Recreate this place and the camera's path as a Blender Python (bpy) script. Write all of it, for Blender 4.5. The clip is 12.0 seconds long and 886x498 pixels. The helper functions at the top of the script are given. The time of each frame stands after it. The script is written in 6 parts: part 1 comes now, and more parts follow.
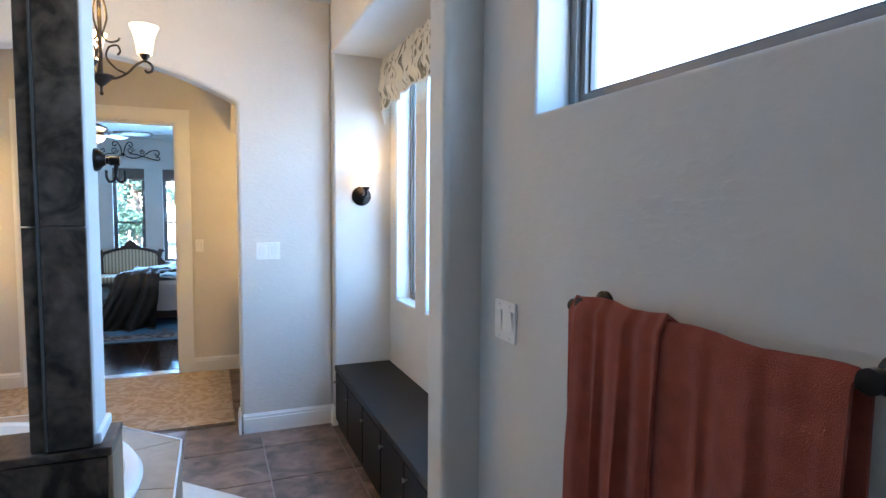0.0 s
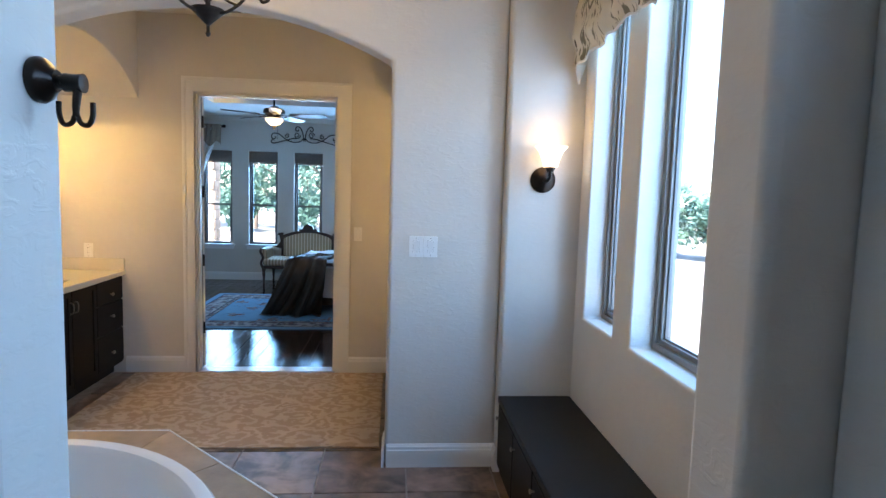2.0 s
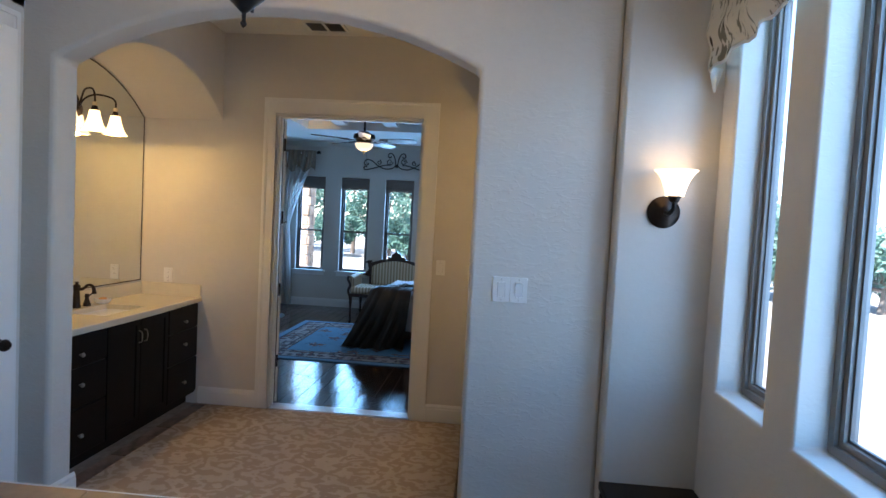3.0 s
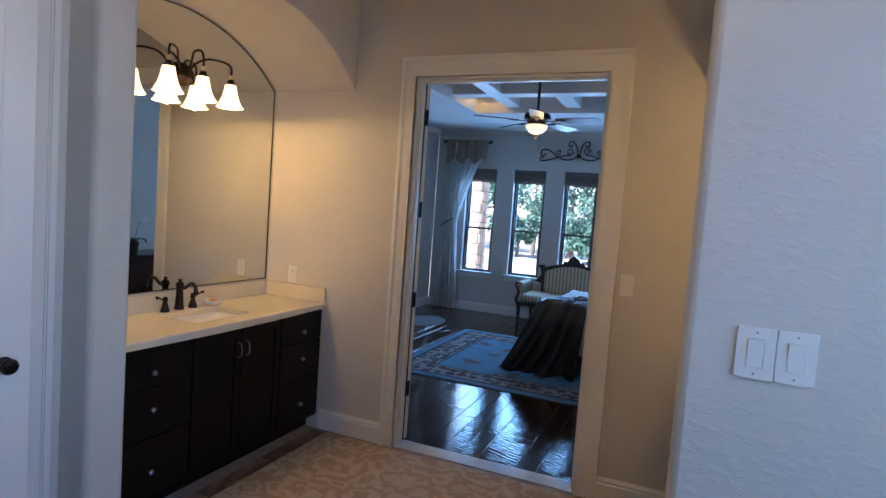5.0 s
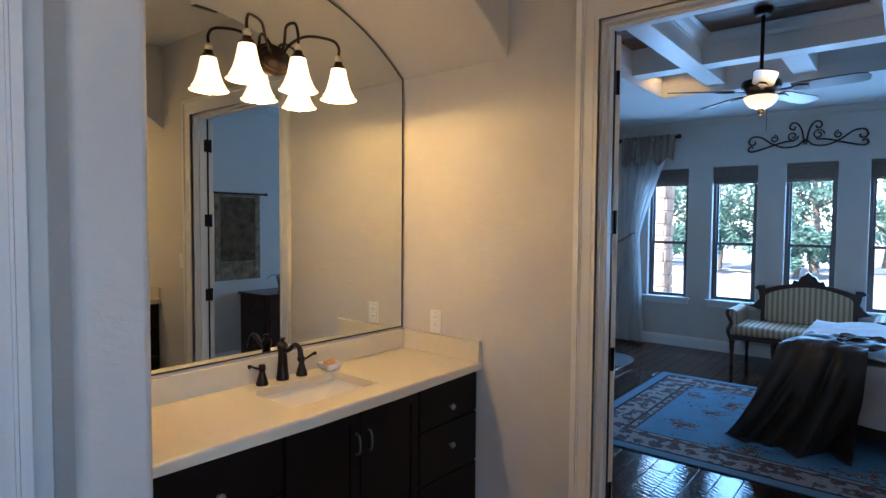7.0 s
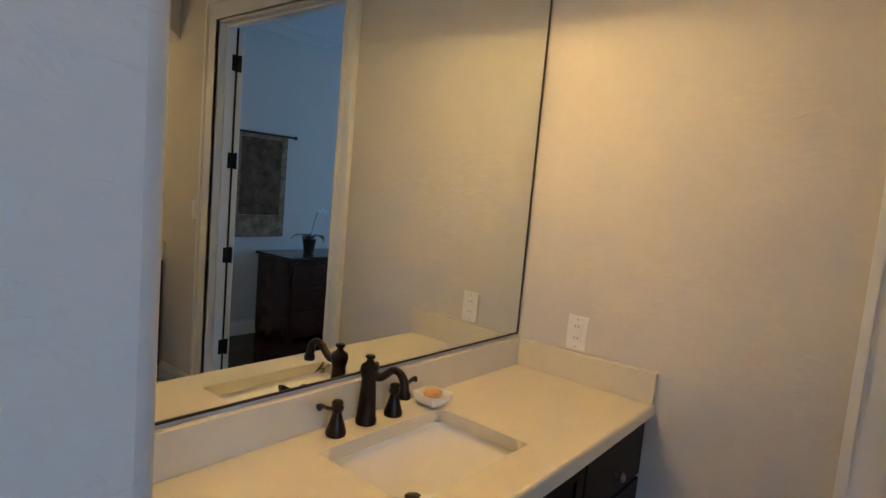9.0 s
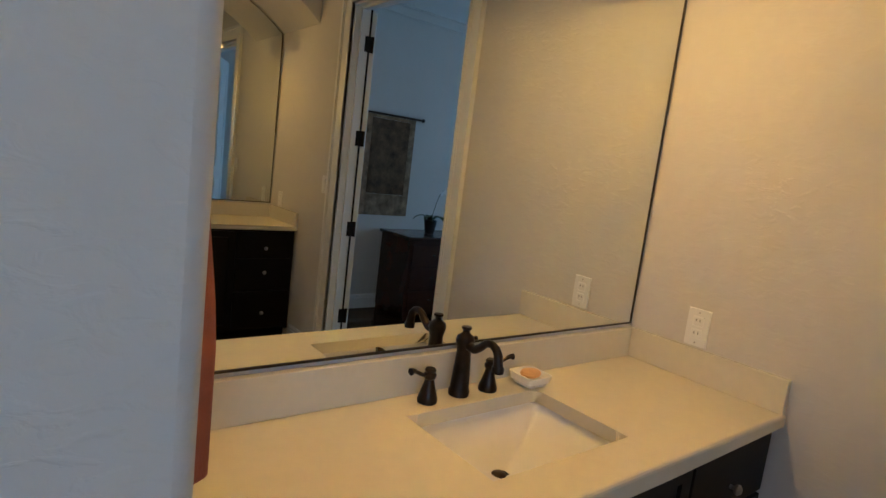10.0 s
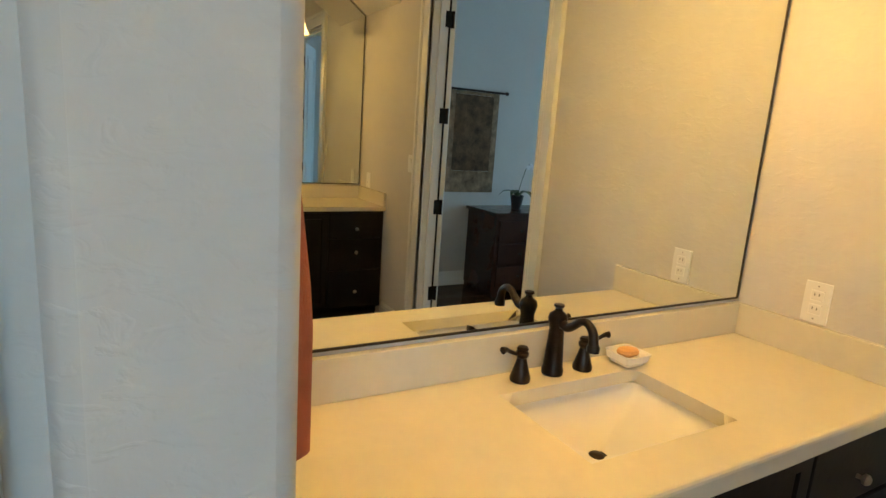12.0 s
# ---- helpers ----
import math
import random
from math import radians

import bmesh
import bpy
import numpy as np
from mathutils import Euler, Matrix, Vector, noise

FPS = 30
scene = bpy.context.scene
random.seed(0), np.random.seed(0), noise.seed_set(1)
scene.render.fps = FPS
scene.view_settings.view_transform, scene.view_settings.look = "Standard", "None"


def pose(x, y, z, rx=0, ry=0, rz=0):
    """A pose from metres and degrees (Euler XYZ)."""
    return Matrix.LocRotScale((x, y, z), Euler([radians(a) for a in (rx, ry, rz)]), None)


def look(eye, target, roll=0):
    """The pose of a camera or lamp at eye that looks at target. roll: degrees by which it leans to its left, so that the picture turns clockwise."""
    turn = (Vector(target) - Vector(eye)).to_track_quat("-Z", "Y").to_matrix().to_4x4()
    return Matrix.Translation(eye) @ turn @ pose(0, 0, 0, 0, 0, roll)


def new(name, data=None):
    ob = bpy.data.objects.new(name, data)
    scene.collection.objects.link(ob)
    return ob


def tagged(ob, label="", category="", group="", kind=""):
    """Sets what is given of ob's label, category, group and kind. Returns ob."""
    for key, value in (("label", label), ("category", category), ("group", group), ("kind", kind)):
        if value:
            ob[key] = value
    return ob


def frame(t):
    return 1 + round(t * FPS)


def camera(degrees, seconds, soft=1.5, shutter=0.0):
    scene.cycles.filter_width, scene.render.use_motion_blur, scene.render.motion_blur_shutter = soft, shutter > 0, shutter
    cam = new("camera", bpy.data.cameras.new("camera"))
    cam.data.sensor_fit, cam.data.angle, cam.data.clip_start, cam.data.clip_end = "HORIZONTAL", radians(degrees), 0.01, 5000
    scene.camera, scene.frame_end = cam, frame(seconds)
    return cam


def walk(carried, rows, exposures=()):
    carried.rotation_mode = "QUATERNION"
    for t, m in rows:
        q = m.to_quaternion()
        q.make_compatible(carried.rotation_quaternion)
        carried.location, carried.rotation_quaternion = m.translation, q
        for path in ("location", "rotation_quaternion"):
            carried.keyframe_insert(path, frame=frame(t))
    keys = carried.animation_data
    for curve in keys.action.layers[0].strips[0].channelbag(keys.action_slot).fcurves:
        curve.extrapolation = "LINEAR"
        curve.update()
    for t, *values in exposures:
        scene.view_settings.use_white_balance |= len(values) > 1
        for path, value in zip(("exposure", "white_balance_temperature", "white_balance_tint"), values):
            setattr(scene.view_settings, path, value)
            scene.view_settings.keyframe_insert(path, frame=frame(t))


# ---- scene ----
cam = camera(75.8, 12.0)
METRES, EYE, TILT, LEAN, TURN = 5.3, 1.57, 0.0, 0.0, -22.1
ROWS = [
    (0.0, 0.0, 0.0, 0.0, 0.03, -3.99, -0.45),
    (0.5, -0.0092, 0.0407, -0.0017, 5.31, -6.28, 0.83),
    (1.0, -0.0116, 0.0882, -0.0041, 12.59, -6.07, -0.67),
    (1.5, -0.0137, 0.1311, -0.0046, 15.3, -5.79, 0.04),
    (2.0, -0.0333, 0.1792, -0.0026, 17.28, -5.31, -1.73),
    (2.5, -0.0477, 0.2238, -0.0031, 21.46, -5.04, -1.14),
    (3.0, -0.0606, 0.275, 0.0005, 26.85, -2.82, -2.98),
    (3.2, -0.0660, 0.2974, -0.0004, 29.59, -3.12, -3.09),
    (4.8, -0.1477, 0.4557, -0.0023, 43.32, -3.62, -3.66),
    (5.0, -0.162, 0.474, -0.0051, 45.3, -3.94, -4.16),
    (5.5, -0.2061, 0.5161, -0.0093, 48.0, -4.77, -4.17),
    (6.0, -0.2492, 0.5525, -0.0109, 51.78, -3.72, -2.28),
    (6.5, -0.2953, 0.5853, -0.0061, 57.9, -2.97, -2.46),
    (7.0, -0.3407, 0.6035, -0.0091, 61.33, -2.55, -0.4),
    (7.5, -0.404, 0.6135, -0.0096, 63.08, -3.33, 0.81),
    (7.7, -0.4320, 0.6104, -0.0092, 63.10, -3.79, 0.51),
    (9.3, -0.5540, 0.6090, -0.0232, 62.85, -6.40, -6.40),
    (9.5, -0.5546, 0.6103, -0.0248, 65.29, -6.43, -6.4),
    (10.0, -0.5502, 0.6199, -0.0287, 74.72, -8.19, -6.93),
    (10.5, -0.5432, 0.6094, -0.0323, 85.08, -10.19, -6.67),
    (11.0, -0.5402, 0.6104, -0.0342, 93.61, -11.69, -5.18),
    (11.5, -0.5438, 0.6134, -0.0325, 93.21, -11.93, -3.98),
    (12.0, -0.5544, 0.6199, -0.0288, 83.08, -11.38, -3.9),
]
walk(cam, [(t, pose(0, 0, EYE, TILT, LEAN, TURN) @ pose(METRES * x, METRES * y, METRES * z, 90 + pitch, roll, yaw)) for t, x, y, z, yaw, pitch, roll in ROWS],
     [(0.0, 3.8, 6200, 13), (0.5, 3.6, 6400, 14), (1.0, 3.4, 6500, 14), (1.5, 3.35, 6600, 15), (2.0, 3.2, 6500, 14), (2.5, 3.1, 6500, 14), (3.0, 2.6, 6200, 13), (5.0, 2.6, 6000, 20), (5.5, 2.55, 6500, 18), (6.0, 2.6, 6600, 18), (6.5, 2.75, 6300, 17), (7.5, 2.65, 5800, 16), (9.5, 2.45, 6000, 13), (10.0, 2.4, 6400, 13), (10.5, 2.4, 6500, 12), (11.5, 2.95, 6900, 8), (12.0, 3.1, 7500, 5)])

# light: a clear day outside, warm lamps inside
world = bpy.data.worlds.new("sky_world")
scene.world = world
world.use_nodes = True
_wn = world.node_tree.nodes
_sky = _wn.new("ShaderNodeTexSky")
_sky.sky_type = "NISHITA"
_sky.sun_disc = False
_sky.sun_elevation = radians(52)
_sky.sun_rotation = radians(215)
_sky.ozone_density, _sky.dust_density = 5.0, 0.3
world.node_tree.links.new(_sky.outputs[0], _wn["Background"].inputs[0])
_wn["Background"].inputs[1].default_value = 0.15

sun_data = bpy.data.lights.new("sun", "SUN")
sun_data.energy, sun_data.angle, sun_data.color = 4.4, radians(0.5), (1.0, 0.97, 0.93)
sun = new("sun", sun_data)
sun.matrix_basis = look((0, 0, 0), (0.35, 0.5, -0.79))


LAMPS = 0.54


def area_lamp(name, eye, target, sx, sy, watts, colour):
    d = bpy.data.lights.new(name, "AREA")
    d.shape, d.size, d.size_y, d.energy, d.color = "RECTANGLE", sx, sy, LAMPS * watts, colour
    o = new(name, d)
    o.matrix_basis = look(eye, target)
    return o


def point_lamp(name, at, watts, colour, radius=0.03):
    d = bpy.data.lights.new(name, "POINT")
    d.energy, d.color, d.shadow_soft_size = LAMPS * watts, colour, radius
    o = new(name, d)
    o.location = at
    return o


DAY = (0.21, 0.55, 1.0)
WARM = (1.0, 0.605, 0.18)
# daylight that enters by the windows
for _y, _w in ((3.685, 0.40), (3.005, 0.55), (2.335, 0.40)):
    area_lamp("window_daylight", (1.47, _y, 1.75), (0.0, _y, 1.55), _w, 1.6, 3.2 * _w / 0.4, DAY)
area_lamp("transom_daylight", (1.10, 0.60, 2.15), (0.0, 0.60, 1.7), 1.4, 0.6, 1.9, DAY)
for _i in range(5):
    _x = -2.8375 + 0.765 * _i
    area_lamp("bedroom_daylight", (_x, 11.32, 1.4), (_x, 9.0, 1.2), 0.46, 1.5, 8.6, DAY)

# ---- materials ----
def material(name, base, rough=0.5, metal=0.0, var=0.12, scale=6.0, fine=60.0, bump=0.0, bump_scale=80.0, spec=0.5, second=None, coat=0.0, span=(0.42, 0.92), swirl=0.0):
    """Base colour varied by a broad and a fine noise, with a relief of its own scale."""
    m = bpy.data.materials.new(name)
    m.use_nodes = True
    nt = m.node_tree
    n, l = nt.nodes, nt.links
    b = n["Principled BSDF"]
    b.inputs["Roughness"].default_value = rough
    b.inputs["Metallic"].default_value = metal
    b.inputs["Specular IOR Level"].default_value = spec
    b.inputs["Coat Weight"].default_value = coat
    tc = n.new("ShaderNodeTexCoord")
    a = n.new("ShaderNodeTexNoise")
    a.inputs["Scale"].default_value, a.inputs["Detail"].default_value = scale, 5
    a.inputs["Distortion"].default_value = swirl
    f = n.new("ShaderNodeTexNoise")
    f.inputs["Scale"].default_value, f.inputs["Detail"].default_value = fine, 3
    l.new(tc.outputs["Object"], a.inputs["Vector"])
    l.new(tc.outputs["Object"], f.inputs["Vector"])
    mix = n.new("ShaderNodeMath")
    mix.operation = "MULTIPLY_ADD"
    l.new(f.outputs[0], mix.inputs[0])
    mix.inputs[1].default_value = 0.35
    l.new(a.outputs[0], mix.inputs[2])
    r = n.new("ShaderNodeValToRGB")
    lo = tuple(c * (1 - var) for c in base) if second is None else second
    hi = tuple(min(1, c * (1 + var)) for c in base)
    r.color_ramp.elements[0].position, r.color_ramp.elements[1].position = span
    r.color_ramp.elements[0].color, r.color_ramp.elements[1].color = (*lo, 1), (*hi, 1)
    l.new(mix.outputs[0], r.inputs[0])
    l.new(r.outputs[0], b.inputs["Base Color"])
    if bump:
        bn = n.new("ShaderNodeTexNoise")
        bn.inputs["Scale"].default_value, bn.inputs["Detail"].default_value = bump_scale, 4
        l.new(tc.outputs["Object"], bn.inputs["Vector"])
        bp = n.new("ShaderNodeBump")
        bp.inputs["Strength"].default_value, bp.inputs["Distance"].default_value = bump, 0.01
        l.new(bn.outputs[0], bp.inputs["Height"])
        l.new(bp.outputs[0], b.inputs["Normal"])
    return m


def glow(name, colour, strength):
    m = bpy.data.materials.new(name)
    m.use_nodes = True
    b = m.node_tree.nodes["Principled BSDF"]
    b.inputs["Base Color"].default_value = (0.9, 0.85, 0.75, 1)
    b.inputs["Emission Color"].default_value = (*colour, 1)
    b.inputs["Emission Strength"].default_value = strength
    b.inputs["Roughness"].default_value = 0.35
    return m


def textured_wall(name, base, relief=0.10):
    """Painted plaster with knock-down flakes and orange peel."""
    m = material(name, base, 0.75, var=0.04, scale=2.0, fine=30, spec=0.25)
    n, l = m.node_tree.nodes, m.node_tree.links
    tc = n.new("ShaderNodeTexCoord")
    big = n.new("ShaderNodeTexNoise")
    big.inputs["Scale"].default_value, big.inputs["Detail"].default_value = 20, 4
    flat = n.new("ShaderNodeMapping")
    flat.inputs["Scale"].default_value = (1.0, 1.0, 2.1)
    big.inputs["Distortion"].default_value = 0.8
    ramp = n.new("ShaderNodeValToRGB")
    ramp.color_ramp.elements[0].position, ramp.color_ramp.elements[1].position = 0.50, 0.60
    small = n.new("ShaderNodeTexNoise")
    small.inputs["Scale"].default_value, small.inputs["Detail"].default_value = 90, 3
    add = n.new("ShaderNodeMath")
    add.operation = "MULTIPLY_ADD"
    add.inputs[1].default_value = 0.3
    bp = n.new("ShaderNodeBump")
    bp.inputs["Strength"].default_value, bp.inputs["Distance"].default_value = relief, 0.004
    l.new(tc.outputs["Object"], flat.inputs["Vector"])
    l.new(flat.outputs[0], big.inputs["Vector"])
    l.new(tc.outputs["Object"], small.inputs["Vector"])
    l.new(big.outputs[0], ramp.inputs[0])
    l.new(small.outputs[0], add.inputs[0])
    l.new(ramp.outputs[0], add.inputs[2])
    l.new(add.outputs[0], bp.inputs["Height"])
    l.new(bp.outputs[0], n["Principled BSDF"].inputs["Normal"])
    return m


M_WALL = textured_wall("wall_paint", (0.63, 0.605, 0.56))
M_KNOCKDOWN = textured_wall("knockdown_wall_paint", (0.63, 0.605, 0.56), 0.20)
M_CEIL = textured_wall("ceiling_paint", (0.76, 0.75, 0.73))
M_TRIM = material("trim_paint", (0.78, 0.78, 0.76), 0.35, var=0.03, scale=3, bump=0.02, bump_scale=40)
M_SLATE = material("slate_tile", (0.20, 0.135, 0.105), 0.30, var=0.3, scale=4.5, fine=16, bump=0.10, bump_scale=9, second=(0.062, 0.042, 0.034), span=(0.50, 0.84), swirl=1.2)
M_DARKTILE = material("dark_wall_tile", (0.125, 0.086, 0.062), 0.32, var=0.3, scale=8, fine=34, bump=0.06, bump_scale=10, second=(0.036, 0.022, 0.014), span=(0.50, 0.92), swirl=2.0, spec=0.22)
M_GROUT = material("grout", (0.30, 0.27, 0.24), 0.9, var=0.2, scale=20)
M_TANTILE = material("tan_wood_look_tile", (0.36, 0.235, 0.14), 0.42, var=0.15, scale=4, fine=22, bump=0.05, second=(0.23, 0.145, 0.085))
M_WOODFLOOR = material("dark_walnut_floor", (0.040, 0.019, 0.012), 0.10, var=0.4, scale=4, fine=40, bump=0.035, bump_scale=30, second=(0.018, 0.008, 0.005), spec=0.33)
M_ESPRESSO = material("espresso_wood", (0.0065, 0.0042, 0.0035), 0.46, var=0.3, scale=5, fine=50, bump=0.03, bump_scale=60, spec=0.18)
M_BLACKTOP = material("black_brown_top", (0.008, 0.0065, 0.006), 0.40, var=0.2, scale=6, bump=0.03, bump_scale=70, spec=0.22)
M_COUNTER = material("cream_quartz", (0.71, 0.655, 0.51), 0.25, var=0.02, scale=40, fine=250, spec=0.4)
M_PORCELAIN = material("white_porcelain", (0.84, 0.83, 0.81), 0.08, var=0.01, scale=4)
M_BRONZE = material("oil_rubbed_bronze", (0.030, 0.022, 0.018), 0.32, metal=0.85, var=0.3, scale=20, bump=0.02)
M_IRON = material("wrought_iron", (0.035, 0.028, 0.024), 0.5, metal=0.6, var=0.3, scale=30, bump=0.08)
M_NICKEL = material("brushed_nickel", (0.34, 0.32, 0.30), 0.35, metal=1.0, var=0.05, scale=30)
M_PLATE = material("white_plastic_plate", (0.80, 0.80, 0.78), 0.3, var=0.01, scale=5)
M_MARBLE = material("marble_threshold", (0.52, 0.53, 0.55), 0.2, var=0.15, scale=7, second=(0.40, 0.41, 0.43))
M_FRAME = material("window_frame_taupe", (0.20, 0.185, 0.17), 0.45, var=0.08, scale=8)
M_BFRAME = material("bedroom_window_frame", (0.11, 0.105, 0.10), 0.45, var=0.1, scale=8)


def mirror_material():
    m = bpy.data.materials.new("mirror_silver")
    m.use_nodes = True
    b = m.node_tree.nodes["Principled BSDF"]
    b.inputs["Base Color"].default_value = (0.80, 0.83, 0.80, 1)
    b.inputs["Metallic"].default_value = 1.0
    b.inputs["Roughness"].default_value = 0.0
    return m


def glass_material():
    m = bpy.data.materials.new("window_glass")
    m.use_nodes = True
    n, l = m.node_tree.nodes, m.node_tree.links
    out = n["Material Output"]
    t, g, mx, fr = n.new("ShaderNodeBsdfTransparent"), n.new("ShaderNodeBsdfGlossy"), n.new("ShaderNodeMixShader"), n.new("ShaderNodeLayerWeight")
    pw = n.new("ShaderNodeMath")
    pw.operation = "POWER"
    pw.inputs[1].default_value = 5.0
    ma = n.new("ShaderNodeMath")
    ma.operation = "MULTIPLY_ADD"
    ma.inputs[1].default_value, ma.inputs[2].default_value = 0.7, 0.025
    g.inputs["Roughness"].default_value = 0.01
    fr.inputs[0].default_value = 0.5
    l.new(fr.outputs["Facing"], pw.inputs[0])
    l.new(pw.outputs[0], ma.inputs[0])
    l.new(ma.outputs[0], mx.inputs[0])
    l.new(t.outputs[0], mx.inputs[1])
    l.new(g.outputs[0], mx.inputs[2])
    l.new(mx.outputs[0], out.inputs[0])
    return m


M_MIRROR, M_GLASS = mirror_material(), glass_material()

# ---- mesh helpers ----
WORLD = {}


def thing(name, at, label, category, group="", kind=""):
    """An empty at the base of a thing."""
    o = new(name)
    o.location = at
    o.empty_display_size = 0.05
    WORLD[o.name] = Matrix.Translation(at)
    return tagged(o, label, category, group, kind)


def mesh_object(name, bm, mat, smooth=False, at=(0, 0, 0)):
    bmesh.ops.recalc_face_normals(bm, faces=bm.faces)
    bm.transform(Matrix.Translation(at).inverted())
    me = bpy.data.meshes.new(name)
    bm.to_mesh(me)
    bm.free()
    if smooth:
        me.polygons.foreach_set("use_smooth", [True] * len(me.polygons))
        me.set_sharp_from_angle(angle=radians(40))
    me.materials.append(mat)
    o = new(name, me)
    o.location = at
    WORLD[o.name] = Matrix.Translation(at)
    return o


def part(name, bm, mat, parent, label="", smooth=False):
    """Links a bmesh, given in world metres, as one mesh under a thing or a part."""
    bmesh.ops.recalc_face_normals(bm, faces=bm.faces)
    bm.transform(WORLD[parent.name].inverted())
    me = bpy.data.meshes.new(name)
    bm.to_mesh(me)
    bm.free()
    if smooth:
        me.polygons.foreach_set("use_smooth", [True] * len(me.polygons))
        me.set_sharp_from_angle(angle=radians(40))
    me.materials.append(mat)
    o = new(name, me)
    o.parent = parent
    WORLD[o.name] = WORLD[parent.name]
    if label:
        o["label"] = label
    return o


def structure(name, bm, mat, label, category, smooth=False, bevel=0.0, segments=3):
    o = tagged(mesh_object(name, bm, mat, smooth), label, category, kind="structure")
    if bevel:
        bv = o.modifiers.new("rounded_edges", "BEVEL")
        bv.width, bv.segments, bv.limit_method, bv.angle_limit = bevel, segments, "ANGLE", radians(50)
        o.data.polygons.foreach_set("use_smooth", [True] * len(o.data.polygons))
        o.data.set_sharp_from_angle(angle=radians(60))
        bv.harden_normals = False
    return o


def box(bm, x0, x1, y0, y1, z0, z1, bevel=0.0, seg=2):
    c = bmesh.ops.create_cube(bm, size=1.0)
    vs = c["verts"]
    for v in vs:
        v.co = Vector(((x0 + x1) / 2 + v.co.x * (x1 - x0), (y0 + y1) / 2 + v.co.y * (y1 - y0), (z0 + z1) / 2 + v.co.z * (z1 - z0)))
    if bevel:
        es = list({e for v in vs for e in v.link_edges})
        bmesh.ops.bevel(bm, geom=es, offset=bevel, segments=seg, affect="EDGES", profile=0.5)
    return bm


def boxed(*a, **k):
    return box(bmesh.new(), *a, **k)


def prism(pts, axis, a, b, bm=None):
    """Extrudes a flat outline along an axis from a to b. Outline: (y, z) for x, (x, z) for y, (x, y) for z."""
    bm = bm or bmesh.new()

    def at(p, w):
        return {"x": (w, p[0], p[1]), "y": (p[0], w, p[1]), "z": (p[0], p[1], w)}[axis]

    lo = [bm.verts.new(at(p, a)) for p in pts]
    hi = [bm.verts.new(at(p, b)) for p in pts]
    bm.faces.new(lo)
    bm.faces.new(hi[::-1])
    for i in range(len(pts)):
        j = (i + 1) % len(pts)
        bm.faces.new((lo[i], lo[j], hi[j], hi[i]))
    return bm


def arc_points(u0, u1, spring, rise, n=24):
    """A segmental arch from u0 to u1."""
    half, mid = (u1 - u0) / 2, (u0 + u1) / 2
    r = (half * half + rise * rise) / (2 * rise)
    a = math.asin(half / r) if rise <= half else math.pi - math.asin(half / r)
    return [(mid + r * math.sin(-a + 2 * a * i / n), spring + rise - r + r * math.cos(-a + 2 * a * i / n)) for i in range(n + 1)]


def grid_wall(us, vs, holes, axis, a, b):
    """A wall between planes a and b with rectangular openings (u0, u1, v0, v1) through it."""
    us = sorted(set(us) | {h[0] for h in holes} | {h[1] for h in holes})
    vs = sorted(set(vs) | {h[2] for h in holes} | {h[3] for h in holes})
    bm, seen = bmesh.new(), {}

    def vert(i, j, w):
        k = (i, j, w)
        if k not in seen:
            u, v = us[i], vs[j]
            seen[k] = bm.verts.new({"x": (w, u, v), "y": (u, w, v), "z": (u, v, w)}[axis])
        return seen[k]

    def full(i, j):
        if not (0 <= i < len(us) - 1 and 0 <= j < len(vs) - 1):
            return False
        u, v = (us[i] + us[i + 1]) / 2, (vs[j] + vs[j + 1]) / 2
        return not any(h[0] < u < h[1] and h[2] < v < h[3] for h in holes)

    for i in range(len(us) - 1):
        for j in range(len(vs) - 1):
            if not full(i, j):
                continue
            for w in (a, b):
                bm.faces.new([vert(*p, w) for p in ((i, j), (i + 1, j), (i + 1, j + 1), (i, j + 1))])
            for di, dj, p, q in ((-1, 0, (i, j), (i, j + 1)), (1, 0, (i + 1, j), (i + 1, j + 1)), (0, -1, (i, j), (i + 1, j)), (0, 1, (i, j + 1), (i + 1, j + 1))):
                if not full(i + di, j + dj):
                    bm.faces.new((vert(*p, a), vert(*q, a), vert(*q, b), vert(*p, b)))
    return bm


def lathe(profile, at, seg=24, axis="z", bm=None):
    """Turns a profile of (radius, height) round an axis through at."""
    bm = bm or bmesh.new()
    rings = []
    for r, h in profile:
        ring = []
        for k in range(seg):
            c, s = math.cos(2 * math.pi * k / seg), math.sin(2 * math.pi * k / seg)
            p = {"z": (r * c, r * s, h), "x": (h, r * c, r * s), "y": (r * c, h, r * s)}[axis]
            ring.append(bm.verts.new(Vector(at) + Vector(p)))
        rings.append(ring)
    for i in range(len(rings) - 1):
        for k in range(seg):
            k2 = (k + 1) % seg
            bm.faces.new((rings[i][k], rings[i][k2], rings[i + 1][k2], rings[i + 1][k]))
    if profile[0][0] > 1e-4:
        bm.faces.new(rings[0])
    if profile[-1][0] > 1e-4:
        bm.faces.new(rings[-1][::-1])
    bmesh.ops.remove_doubles(bm, verts=bm.verts, dist=1e-5)
    return bm


def smooth_path(pts, n=8):
    """Catmull-Rom through the points."""
    P = [Vector(p) for p in pts]
    P = [P[0] * 2 - P[1]] + P + [P[-1] * 2 - P[-2]]
    out = []
    for i in range(1, len(P) - 2):
        for k in range(n):
            t = k / n
            out.append(0.5 * (2 * P[i] + (P[i + 1] - P[i - 1]) * t + (2 * P[i - 1] - 5 * P[i] + 4 * P[i + 1] - P[i + 2]) * t * t + (3 * P[i] - P[i - 1] - 3 * P[i + 1] + P[i + 2]) * t ** 3))
    return out + [P[-2]]


